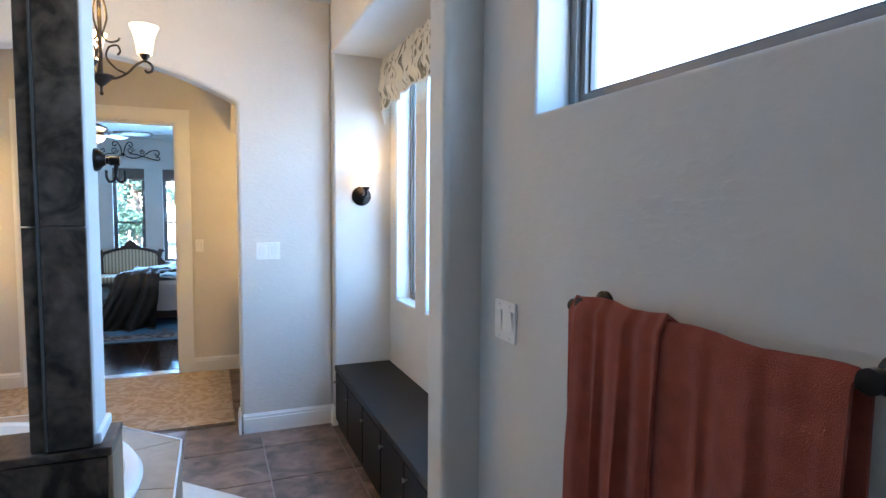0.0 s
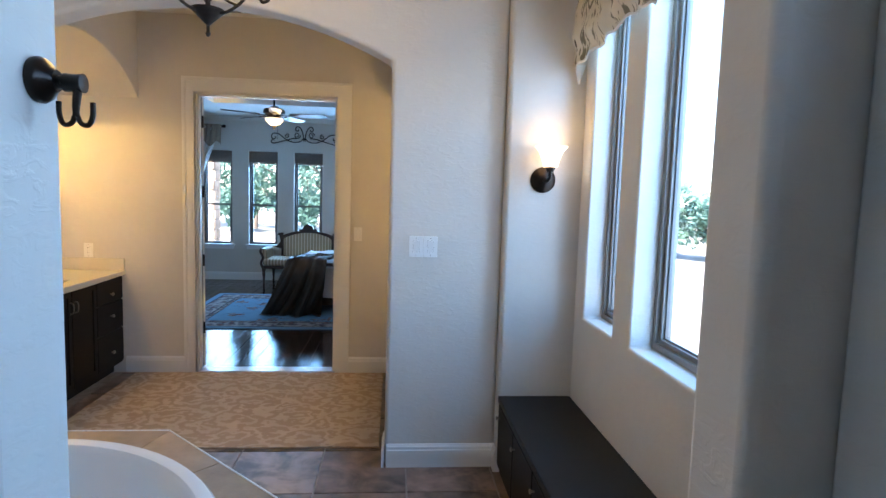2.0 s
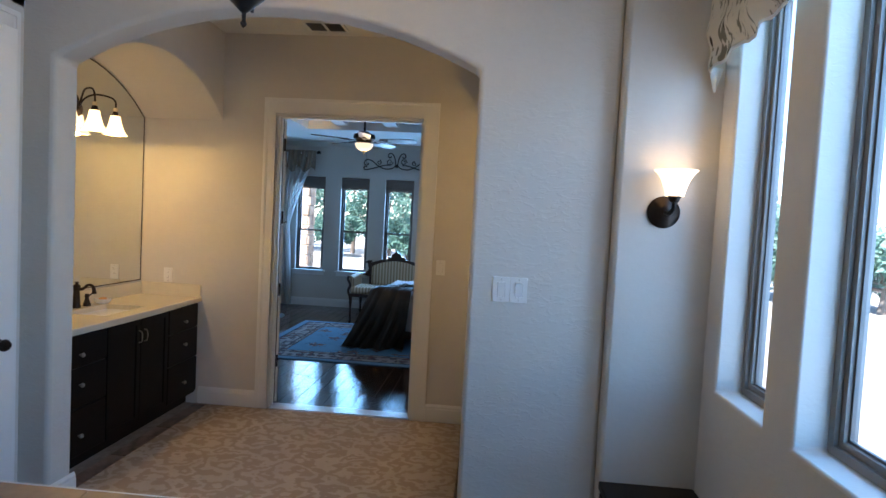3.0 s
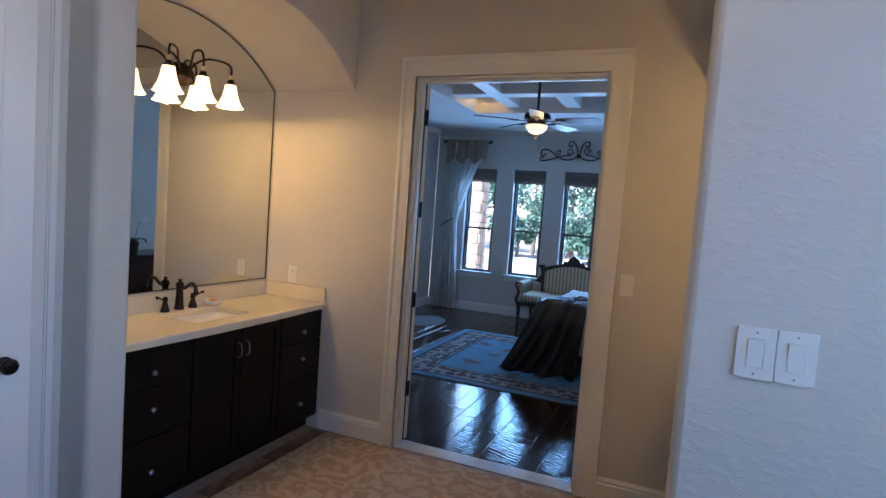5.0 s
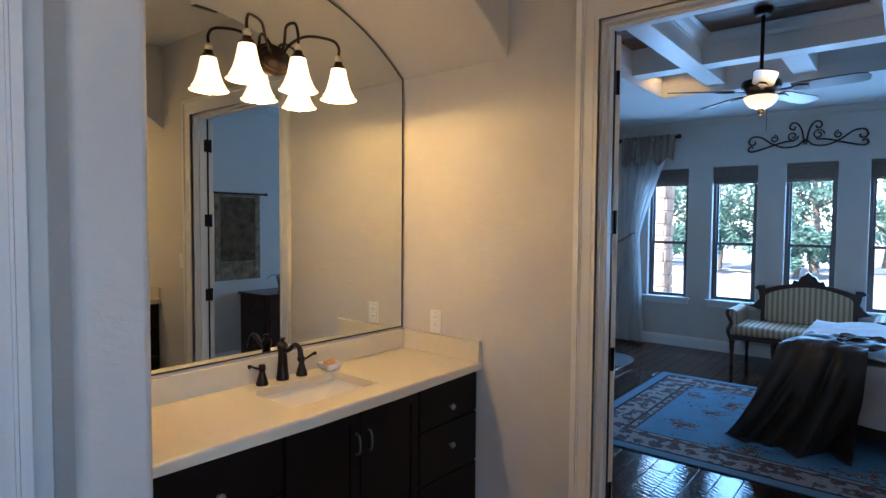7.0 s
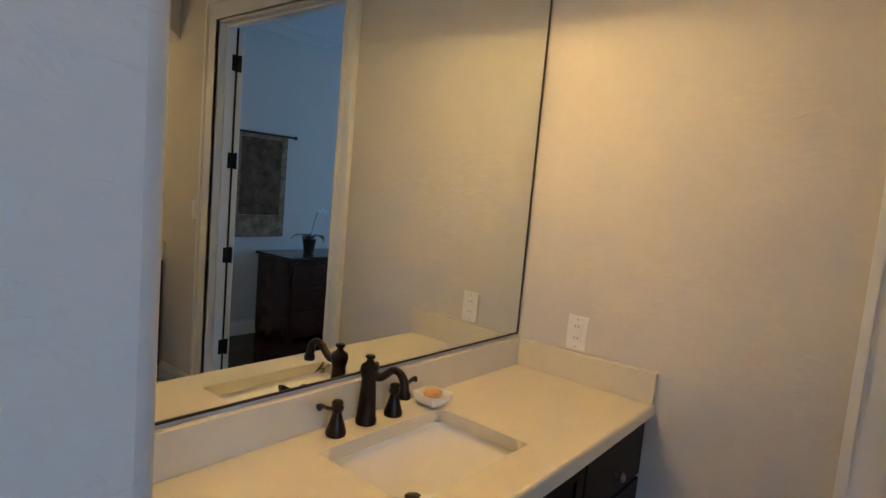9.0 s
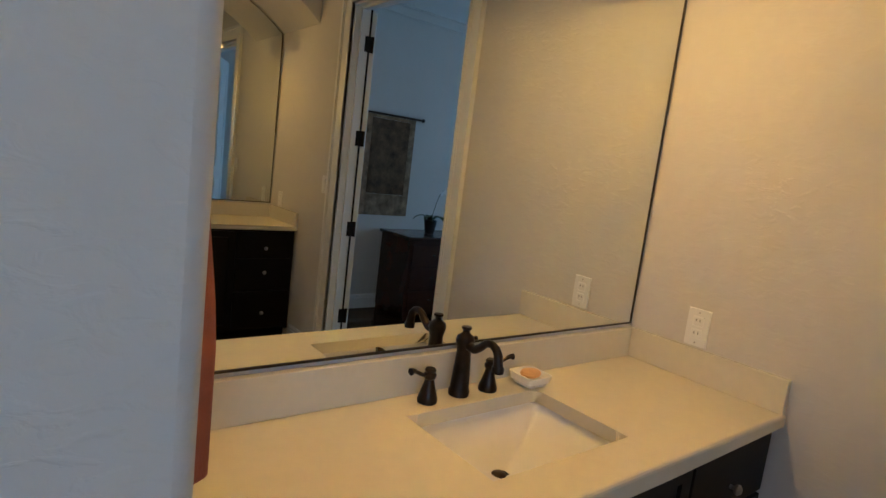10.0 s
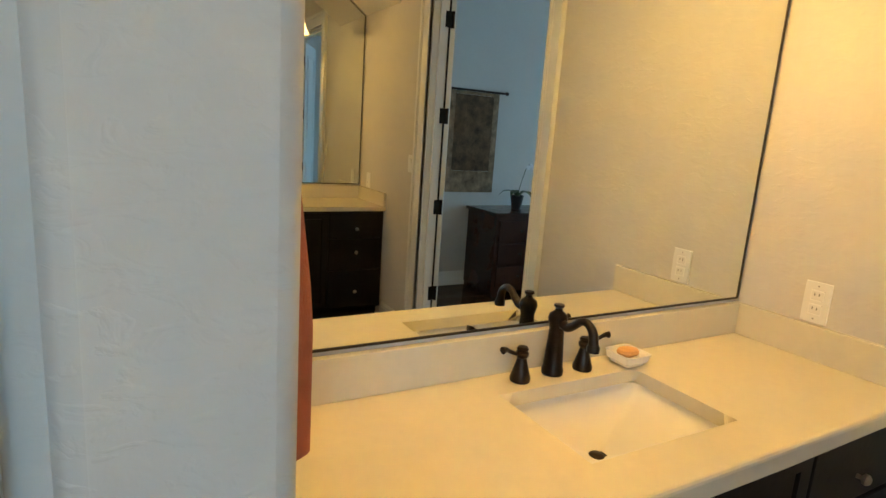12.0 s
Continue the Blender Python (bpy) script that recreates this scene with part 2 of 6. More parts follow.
def tube(pts, radius, seg=8, bm=None):
    """A round bar along a line of points; radius: one number, or a function of 0 to 1."""
    bm = bm or bmesh.new()
    P = [Vector(p) for p in pts]
    rings, up = [], None
    for i, p in enumerate(P):
        t = (P[min(i + 1, len(P) - 1)] - P[max(i - 1, 0)]).normalized()
        if up is None:
            up = t.orthogonal().normalized()
        up = (up - t * up.dot(t)).normalized()
        side = t.cross(up)
        r = radius(i / (len(P) - 1)) if callable(radius) else radius
        rings.append([bm.verts.new(p + r * (math.cos(2 * math.pi * k / seg) * up + math.sin(2 * math.pi * k / seg) * side)) for k in range(seg)])
    for i in range(len(rings) - 1):
        for k in range(seg):
            bm.faces.new((rings[i][k], rings[i][(k + 1) % seg], rings[i + 1][(k + 1) % seg], rings[i + 1][k]))
    bm.faces.new(rings[0])
    bm.faces.new(rings[-1][::-1])
    return bm


def rings_mesh(rings, closed=True, caps=True, bm=None):
    """Joins rings of points into one skin."""
    bm = bm or bmesh.new()
    R = [[bm.verts.new(p) for p in r] for r in rings]
    n = len(R[0])
    for i in range(len(R) - 1):
        for k in range(n if closed else n - 1):
            bm.faces.new((R[i][k], R[i][(k + 1) % n], R[i + 1][(k + 1) % n], R[i + 1][k]))
    if caps and closed:
        bm.faces.new(R[0])
        bm.faces.new(R[-1][::-1])
    return bm


def sheet(nu, nv, f, thick=0.0):
    """A surface of nu by nv cells from f(u, v) -> place, with a thickness downwards along its normals."""
    bm = bmesh.new()
    V = [[bm.verts.new(f(i / nu, j / nv)) for j in range(nv + 1)] for i in range(nu + 1)]
    for i in range(nu):
        for j in range(nv):
            bm.faces.new((V[i][j], V[i + 1][j], V[i + 1][j + 1], V[i][j + 1]))
    if thick:
        bmesh.ops.recalc_face_normals(bm, faces=bm.faces)
        bmesh.ops.solidify(bm, geom=bm.faces[:], thickness=thick)
    return bm

# ---- the large structure ----
H_BATH, H_HALL = 3.0, 2.955
JL, JR = -1.893, 0.165          # jambs of the arch
Y_ARCH, Y_ARCH2 = 4.10, 4.268
Y_DOOR, Y_BED = 5.85, 5.98
X_MIR, X_MIR_R = -2.545, 0.815
Y_WIN, Y_WIN2 = 11.05, 11.22
BX0, BX1 = -3.6, 1.0            # bedroom walls
WIN_X = [(-3.08 + 0.765 * i, -2.595 + 0.765 * i) for i in range(5)]
XW = 1.215                      # wall of the bath's windows
XW2 = 1.36
ALC0, ALC1 = 1.80, 4.035        # the window recess along y
W3 = [(3.48, 3.89), (2.725, 3.285), (2.13, 2.54)]

# floors
structure("floor_bath", boxed(-2.2, 1.45, -1.4, Y_DOOR, -0.12, -0.006), M_GROUT, "grey grout bed under the slate floor tiles of the bathroom", "floor")
structure("floor_bedroom", boxed(BX0 - 0.2, BX1 + 0.2, Y_BED, Y_WIN2, -0.12, -0.004), M_WOODFLOOR, "dark subfloor under the glossy walnut planks of the bedroom", "floor")
structure("threshold", boxed(-1.462, -0.29, Y_DOOR, Y_BED, -0.12, 0.006, 0.003), M_MARBLE, "pale grey marble threshold strip in the bedroom doorway", "threshold")

# ceilings
structure("ceiling_bath", boxed(-2.2, 1.0, -1.4, Y_ARCH, H_BATH, H_BATH + 0.1), M_CEIL, "off-white textured ceiling of the bathroom", "ceiling")
structure("ceiling_hall", boxed(-2.7, 0.95, Y_ARCH2, Y_DOOR, H_HALL, H_HALL + 0.1), M_CEIL, "off-white textured ceiling of the vanity hall", "ceiling")

# wall with the arch
_o = [(-2.2, 0), (JL, 0), (JL, 2.27)] + arc_points(JL, JR, 2.27, 0.262)[1:-1] + [(JR, 2.27), (JR, 0), (0.80, 0), (0.80, 3.1), (-2.2, 3.1)]
structure("wall_arch", prism(_o, "y", Y_ARCH, Y_ARCH2), M_KNOCKDOWN, "off-white textured wall with a broad segmental archway", "wall", bevel=0.022)
# end wall of the window recess, its header and its window wall
structure("wall_recess_end", boxed(0.80, XW2, ALC1, Y_ARCH2, 0, 3.1), M_WALL, "off-white end wall of the window recess", "wall", bevel=0.018)
structure("wall_recess_header", boxed(0.785, XW - 0.002, 1.797, ALC1 - 0.002, 2.64, 3.1), M_WALL, "off-white dropped header over the window recess", "wall", bevel=0.018)
structure("wall_windows", grid_wall([1.797, ALC1], [0, 3.1], [(a, b, 0.925, 2.55) for a, b in W3], "x", XW, XW2), M_WALL, "off-white wall with three tall narrow windows", "wall", bevel=0.012)
# partition: stub on one side, slim post on a tiled pony wall on the other
structure("wall_stub", boxed(0.672, XW2, 1.65, 1.795, 0, 3.1), M_WALL, "off-white rounded end of the partition wall", "wall", bevel=0.02)
structure("wall_post", boxed(-0.42, -0.288, 1.662, 1.825, 0.955, 3.05), M_WALL, "slim white painted post at the end of the shower wall", "wall", bevel=0.012)
structure("wall_pony", boxed(-2.1, -0.262, 1.662, 1.822, 0, 0.93), M_GROUT, "low pony wall between shower and bathtub", "wall")
# towel wall with the high window
structure("wall_towel", grid_wall([-1.4, 1.65], [0, 3.1], [(-0.25, 1.33, 1.825, 2.50)], "x", 0.80, 1.0), M_WALL, "grey-white wall with a high transom window and a towel bar", "wall", bevel=0.01)
structure("wall_back", boxed(-2.2, 1.0, -1.5, -1.4, 0, 3.1), M_WALL, "plain off-white wall closing the shower room", "wall")
# wall by the tub, with the linen closet's doorway
structure("wall_west", grid_wall([-1.4, Y_ARCH], [0, 3.1], [(3.18, 3.955, -0.01, 2.36)], "x", -2.17, -2.05), M_WALL, "off-white wall beside the bathtub with a closet doorway", "wall", bevel=0.006)
# linen closet
structure("wall_closet_back", boxed(-2.85, -2.8, 2.9, 4.30, 0, 3.1), M_WALL, "back wall of the dim linen closet", "wall")
structure("wall_closet_side", boxed(-2.8, -2.17, 2.9, 2.95, 0, 3.1), M_WALL, "side wall of the dim linen closet", "wall")
structure("wall_closet_end", boxed(-2.8, -2.2, 4.08, 4.278, 0, 3.1), M_WALL, "end wall of the dim linen closet", "wall")
structure("ceiling_closet", boxed(-2.85, -2.05, 2.9, 4.3, 2.5, 2.55), M_CEIL, "ceiling of the dim linen closet", "ceiling")
structure("floor_closet", boxed(-2.85, -2.17, 2.9, 4.1, -0.1, 0.0), M_SLATE, "slate floor of the linen closet", "floor")

# vanity hall
structure("wall_vanity_west", boxed(X_MIR - 0.15, X_MIR, Y_ARCH2 - 0.1, Y_BED, 0, 3.1), M_WALL, "beige-lit wall behind the vanity mirror", "wall")
structure("wall_vanity_east", boxed(X_MIR_R, X_MIR_R + 0.12, Y_ARCH2, Y_BED, 0, 3.1), M_WALL, "beige-lit wall behind the second vanity mirror", "wall")
VS, VR = 2.272, 0.305
_v = [(Y_ARCH2, 3.1), (Y_ARCH2, VS)] + arc_points(Y_ARCH2, Y_DOOR, VS, VR, 32)[1:-1] + [(Y_DOOR, VS), (Y_DOOR, 3.1)]
structure("vault_west", prism(_v, "x", X_MIR, -1.895), M_WALL, "plaster barrel vault over the vanity alcove", "vault", bevel=0.008)
structure("vault_east", prism(_v, "x", 0.175, X_MIR_R), M_WALL, "plaster barrel vault over the second vanity alcove", "vault", bevel=0.008)
structure("wall_bedroom_door", grid_wall([BX0, BX1], [0, 3.1], [(-1.462, -0.29, -0.01, 2.35)], "y", Y_DOOR, Y_BED), M_WALL, "off-white wall with the double doorway to the bedroom", "wall", bevel=0.003)

# bedroom
structure("wall_bedroom_windows", grid_wall([BX0, BX1], [0, 3.2], [(a, b, 0.60, 2.225) for a, b in WIN_X], "y", Y_WIN, Y_WIN2), M_WALL, "grey-white bedroom wall with a row of tall windows", "wall", bevel=0.01)
structure("wall_bedroom_west", boxed(BX0 - 0.15, BX0, Y_BED, Y_WIN, 0, 3.2), M_WALL, "grey-white bedroom side wall", "wall")
structure("wall_bedroom_east", boxed(BX1, BX1 + 0.15, Y_BED, Y_WIN, 0, 3.2), M_WALL, "grey-white bedroom wall behind the bed", "wall")

# ---- trim ----
def base_profile(bm, p, q, inward, h=0.135, d=0.016):
    """A moulded baseboard from p to q (x, y), its face towards the inward side."""
    p, q, n = Vector((*p, 0)), Vector((*q, 0)), Vector((*inward, 0))
    prof = [(0, 0), (d, 0), (d, h - 0.035), (d - 0.004, h - 0.030), (d - 0.004, h - 0.016), (d - 0.009, h - 0.008), (d - 0.012, h), (0, h)]
    return rings_mesh([[e + n * a + Vector((0, 0, b)) for a, b in prof] for e in (p, q)], bm=bm)


def baseboard(name, runs):
    bm = bmesh.new()
    for p, q, n in runs:
        base_profile(bm, p, q, n)
    structure(name, bm, M_TRIM, "white painted moulded baseboard", "baseboard")


baseboard("baseboard_bath", [((JR + 0.012, Y_ARCH), (0.80, Y_ARCH), (0, -1)), ((-2.05, Y_ARCH), (JL - 0.012, Y_ARCH), (0, -1)),
                             ((JR, Y_ARCH - 0.016), (JR, Y_ARCH2 + 0.016), (-1, 0)), ((JL, Y_ARCH - 0.016), (JL, Y_ARCH2 + 0.016), (1, 0)),
                             ((0.80, ALC1 - 0.016), (0.80, Y_ARCH), (-1, 0)), ((0.80, ALC1), (0.83, ALC1), (0, -1)),
                             ((0.672, 1.65), (0.672, 1.795), (-1, 0)), ((0.656, 1.65), (0.80, 1.65), (0, -1)), ((0.80, -1.4), (0.80, 1.634), (-1, 0))])
baseboard("baseboard_hall", [((-2.03, Y_DOOR), (-1.552, Y_DOOR), (0, -1)), ((-0.20, Y_DOOR), (0.27, Y_DOOR), (0, -1))])
baseboard("baseboard_bedroom", [((BX0, Y_WIN), (BX1, Y_WIN), (0, -1)), ((BX0, Y_BED), (BX0, Y_WIN), (1, 0)), ((BX1, Y_BED), (BX1, Y_WIN), (-1, 0)),
                                ((BX0, Y_BED), (-1.575, Y_BED), (0, 1)), ((-0.15, Y_BED), (BX1, Y_BED), (0, 1))])


def casing(bm, u0, u1, top, wide, at, bottom=0.0, first=None):
    """Flat casing with a raised back band round three sides of an opening; at(u, d, z) places it, d out of the wall."""
    def bar(a0, a1, z0, z1, d):
        c = [at(a0, 0, z0), at(a1, 0, z0), at(a1, 0, z1), at(a0, 0, z1)]
        e = [at(a0, d, z0), at(a1, d, z0), at(a1, d, z1), at(a0, d, z1)]
        rings_mesh([c, e], bm=bm)
    for s, u, w in ((-1, u0, first or wide), (1, u1, wide)):
        a, b = sorted((u, u + s * w))
        bar(a, b, bottom, top + wide, 0.016)
        a, b = sorted((u + s * (w - 0.022), u + s * (w + 0.002)))
        bar(a, b, bottom, top + wide + 0.002, 0.026)
        a, b = sorted((u, u + s * 0.012))
        bar(a, b, bottom, top, 0.020)
        a, b = sorted((u + s * 0.018, u + s * 0.027))
        bar(a, b, bottom, top + 0.018, 0.0185)
        a, b = sorted((u + s * (w - 0.030), u + s * (w - 0.0225)))
        bar(a, b, bottom, top + wide - 0.0305, 0.0205)
    bar(u0, u1, top, top + wide - 0.001, 0.0155)
    bar(u0 - (first or wide), u1 + wide, top + wide - 0.022, top + wide + 0.003, 0.0265)
    bar(u0, u1, top, top + 0.012, 0.0195)
    return bm


structure("trim_bedroom_door", casing(bmesh.new(), -1.457, -0.295, 2.345, 0.115, lambda u, d, z: Vector((u, Y_DOOR - d, z)), first=0.092), M_TRIM, "white painted door casing round the double doorway", "trim")
structure("trim_bedroom_door_back", casing(bmesh.new(), -1.457, -0.295, 2.345, 0.115, lambda u, d, z: Vector((u, Y_BED + d, z)), first=0.092), M_TRIM, "white painted door casing on the bedroom side", "trim")
_b = bmesh.new()
for _x0, _x1, _z0, _z1 in ((-1.464, -1.444, 0.007, 2.35), (-0.308, -0.288, 0.007, 2.35), (-1.444, -0.308, 2.33, 2.352)):
    box(_b, _x0, _x1, Y_DOOR + 0.002, Y_BED - 0.002, _z0, _z1)
for _x0, _x1, _z0, _z1 in ((-1.444, -1.432, 0.007, 2.33), (-0.320, -0.308, 0.007, 2.33), (-1.432, -0.320, 2.318, 2.33)):
    box(_b, _x0, _x1, Y_DOOR + 0.045, Y_DOOR + 0.08, _z0, _z1)
_jamb = structure("trim_bedroom_jamb", _b, M_TRIM, "white painted door jamb with stops", "trim")
for _x, _s in ((-1.444, 1), (-0.308, -1)):
    for _z in (2.12, 1.533, 0.944, 0.353):
        _b = boxed(*sorted((_x, _x + _s * 0.006)), 5.925, Y_BED + 0.006, _z - 0.048, _z + 0.048, 0.002, 1)
        lathe([(0.0, -0.05), (0.009, -0.05), (0.009, 0.05), (0.0, 0.05)], (_x + _s * 0.006, Y_BED + 0.008, _z), 10, bm=_b)
        part("hinge", _b, M_BRONZE, _jamb, "dark bronze door hinge")
    # dark strip added to paint the shaded gap between jamb and leaf
    part("gap_shade_strip", boxed(*sorted((_x, _x + _s * 0.004)), Y_BED - 0.020, Y_BED - 0.008, 0.008, 2.33), M_BLACKTOP, _jamb, "dark strip painting the shaded gap between jamb and leaf")
structure("trim_closet_door", casing(bmesh.new(), 3.18, 3.955, 2.36, 0.092, lambda u, d, z: Vector((-2.05 + d, u, z))), M_TRIM, "white painted casing of the linen closet doorway", "trim")


# ---- doors ----
def panel_door(name, w, h, label, panels, t=0.035):
    """A panelled leaf in its own frame: hinge edge at the origin, along +x, faces along y."""
    leaf = thing(name, (0, 0, 0), label, "door")
    bm = bmesh.new()
    box(bm, 0, w, -t / 2, t / 2, 0.012, h, 0.002, 1)
    part("leaf", bm, M_TRIM, leaf)
    for z0, z1 in panels:
        bm = bmesh.new()
        for s in (-1, 1):
            y0, y1 = sorted((s * t / 2, s * (t / 2 + 0.007)))
            m = 0.095
            for a, b, c, d in ((m, w - m, z0, z0 + 0.02), (m, w - m, z1 - 0.02, z1), (m, m + 0.02, z0 + 0.02, z1 - 0.02), (w - m - 0.02, w - m, z0 + 0.02, z1 - 0.02)):
                box(bm, a, b, y0, y1, c, d, 0.002, 1)
            box(bm, m + 0.05, w - m - 0.05, y0, y1 - 0.002 * s if s > 0 else y1, z0 + 0.05, z1 - 0.05, 0.003, 1)
        part("panel", bm, M_TRIM, leaf)
    return leaf


door_l = panel_door("door_1", 0.55, 2.32, "white panelled double-door leaf folded open against the bedroom wall", ((0.15, 1.0), (1.12, 2.2)))
door_l.matrix_basis = pose(-1.440, Y_BED + 0.008, 0, 0, 0, 152)
door_r = panel_door("door_2", 0.55, 2.32, "white panelled double-door leaf folded open beside the dresser", ((0.15, 1.0), (1.12, 2.2)))
door_r.matrix_basis = pose(-0.312, Y_BED + 0.008, 0, 0, 0, 22)

closet_door = panel_door("door_3", 0.715, 2.33, "white panelled linen closet door standing ajar", ((0.2, 1.0), (1.13, 2.2)))
for _s in (-1, 1):
    _b = lathe([(0.0, 0.0), (0.026, 0.0), (0.026, 0.006), (0.012, 0.010), (0.011, 0.030), (0.024, 0.038), (0.028, 0.050), (0.022, 0.062), (0.0, 0.066)], (0, 0, 0), 16, "y")
    _b.transform(Matrix.Translation((0.635, _s * 0.018, 0.92)) @ Matrix.Diagonal((1, _s, 1, 1)))
    _k = part("knob", _b, M_BRONZE, closet_door, "dark bronze door knob", True)
closet_door.matrix_basis = pose(-2.04, 3.192, 0, 0, 0, 90 - 10)

# ---- linen closet ----
for _z, _n in ((1.128, 1), (1.55, 0), (0.74, 0)):
    _s = thing("closet_shelf", (-2.49, 3.5, _z), "white painted linen closet shelf", "shelf", "closet shelves")
    part("board", boxed(-2.80, -2.22, 2.95, 4.08, _z, _z + 0.024, 0.003), M_TRIM, _s)
    part("cleat", boxed(-2.80, -2.24, 4.06, 4.08, _z - 0.04, _z - 0.001), M_TRIM, _s)
M_REDTOWEL = material("coral_red_terry", (0.31, 0.068, 0.040), 0.95, var=0.18, scale=30, fine=400, bump=0.5, bump_scale=450, spec=0.1)
M_REDTOWEL.node_tree.nodes["Principled BSDF"].inputs["Sheen Weight"].default_value = 0.15


def folded_towel(at, w, d, h, seed):
    """A folded towel: a soft slab with rolled front folds."""
    t = thing("folded_towel", at, "coral red terry towel folded on the closet shelf", "towel", "folded towels")
    rnd = random.Random(seed)
    for k in range(2):
        z = at[2] + k * h / 2

        def skin(u, v, z=z):
            ang = 2 * math.pi * u
            c, s = math.cos(ang), math.sin(ang)
            cx = math.copysign(abs(c) ** 0.35, c) * d / 2
            cz = math.copysign(abs(s) ** 0.6, s) * h / 4
            y = at[1] + (v - 0.5) * w
            sag = 0.008 * math.sin(v * 9 + seed * 2 + k) + 0.006 * math.sin(v * 21 + seed)
            return Vector((at[0] + cx + 0.006 * math.sin(v * 13 + k), y, z + h / 4 + cz + sag * (0.5 + 0.5 * s)))

        bm = rings_mesh([[skin(i / 28, j / 16) for i in range(28)] for j in range(17)])
        part("fold", bm, M_REDTOWEL, t, smooth=True)
    return t


_z = 1.153
for _i, _h in enumerate((0.05, 0.055, 0.06, 0.075)):
    folded_towel((-2.47, 3.72 + 0.01 * _i, _z + 0.003), 0.40 - 0.02 * _i, 0.34, _h, _i)
    _z += _h + 0.001

# ---- bathroom floor tiles: last in the file, see below ----

# ---- window bench ----
bench = thing("window_bench", (1.0, 3.03, 0), "long black-brown cabinet bench under the bathroom windows", "bench")
part("body", boxed(0.822, XW - 0.002, ALC0 + 0.002, ALC1 - 0.002, 0.0, 0.405), M_ESPRESSO, bench)
part("top", boxed(0.800, XW - 0.002, ALC0 + 0.002, ALC1 - 0.002, 0.405, 0.443, 0.006), M_BLACKTOP, bench, "smooth black bench top")
for _i in range(5):
    _y0 = ALC1 - 2.005 + 0.02 + _i * 0.395
    _b = boxed(0.804, 0.821, _y0 + 0.006, _y0 + 0.389, 0.05, 0.395, 0.004)
    _d = part("door", _b, M_ESPRESSO, bench)
    part("knob", lathe([(0.0, 0.0), (0.004, 0.0), (0.005, -0.012), (0.011, -0.016), (0.011, -0.022), (0.0, -0.025)], (0.804, _y0 + 0.345, 0.335), 12, "x"), M_NICKEL, _d, "small nickel knob", True)

# ---- bathroom windows ----
def bath_window(k, y0, y1, z0, z1, x):
    w = thing("window_%d" % k, (x, (y0 + y1) / 2, z0), "tall narrow fixed window with a taupe frame in a white reveal", "window", kind="structure")
    def ring(name, m0, m1, xa, xb, mat):
        bm = bmesh.new()
        box(bm, xa, xb, y0 + m0, y0 + m1, z0 + m0, z1 - m0)
        box(bm, xa, xb, y1 - m1, y1 - m0, z0 + m0, z1 - m0)
        box(bm, xa, xb, y0 + m1, y1 - m1, z0 + m0, z0 + m1)
        box(bm, xa, xb, y0 + m1, y1 - m1, z1 - m1, z1 - m0)
        return part(name, bm, mat, w)
    ring("window_frame", 0.001, 0.030, x, x + 0.07, M_FRAME)
    ring("sash", 0.030, 0.052, x + 0.015, x + 0.055, M_FRAME)
    ring("gasket", 0.052, 0.060, x + 0.028, x + 0.040, M_BFRAME)
    p = part("pane", boxed(x + 0.031, x + 0.036, y0 + 0.055, y1 - 0.055, z0 + 0.055, z1 - 0.055), M_GLASS, w)
    p.visible_shadow = False
    return w


for _k, (_a, _c) in enumerate(W3):
    bath_window(_k + 1, _a, _c, 0.925, 2.55, XW + 0.105)
bath_window(4, -0.25, 1.33, 1.825, 2.50, 0.905)

# ---- valance ----
def leaf_print():
    m = material("leaf_print_linen", (0.66, 0.62, 0.52), 0.9, var=0.05, scale=8, fine=300, bump=0.15, bump_scale=500, spec=0.1)
    n, l = m.node_tree.nodes, m.node_tree.links
    b = n["Principled BSDF"]
    old = b.inputs["Base Color"].links[0].from_socket
    tc, mp = n.new("ShaderNodeTexCoord"), n.new("ShaderNodeMapping")
    mp.inputs["Scale"].default_value = (9, 15, 6)
    ns = n.new("ShaderNodeTexNoise")
    ns.inputs["Scale"].default_value, ns.inputs["Detail"].default_value, ns.inputs["Distortion"].default_value = 1.0, 2, 2.0
    vr = n.new("ShaderNodeTexVoronoi")
    vr.inputs["Scale"].default_value = 0.9
    r1, r2 = n.new("ShaderNodeValToRGB"), n.new("ShaderNodeValToRGB")
    r1.color_ramp.elements[0].position, r1.color_ramp.elements[1].position = 0.53, 0.57
    r2.color_ramp.elements[0].position, r2.color_ramp.elements[1].position = 0.10, 0.16
    r2.color_ramp.elements[0].color, r2.color_ramp.elements[1].color = (1, 1, 1, 1), (0, 0, 0, 1)
    m1, m2 = n.new("ShaderNodeMix"), n.new("ShaderNodeMix")
    m1.data_type = m2.data_type = "RGBA"
    m1.inputs["B"].default_value, m2.inputs["B"].default_value = (0.22, 0.21, 0.16, 1), (0.07, 0.05, 0.04, 1)
    l.new(tc.outputs["Object"], mp.inputs["Vector"])
    for t in (ns, vr):
        l.new(mp.outputs[0], t.inputs["Vector"])
    l.new(ns.outputs[0], r1.inputs[0])
    l.new(vr.outputs["Distance"], r2.inputs[0])
    l.new(r1.outputs[0], m1.inputs["Factor"])
    l.new(old, m1.inputs["A"])
    l.new(r2.outputs[0], m2.inputs["Factor"])
    l.new(m1.outputs["Result"], m2.inputs["A"])
    l.new(m2.outputs["Result"], b.inputs["Base Color"])
    return m


M_LEAF = leaf_print()
M_LINING = material("white_lining", (0.72, 0.72, 0.70), 0.9, var=0.03)
valance = thing("valance", (1.16, 3.03, 2.25), "cream leaf-print fabric valance with swagged lower edge over the bathroom windows", "valance")


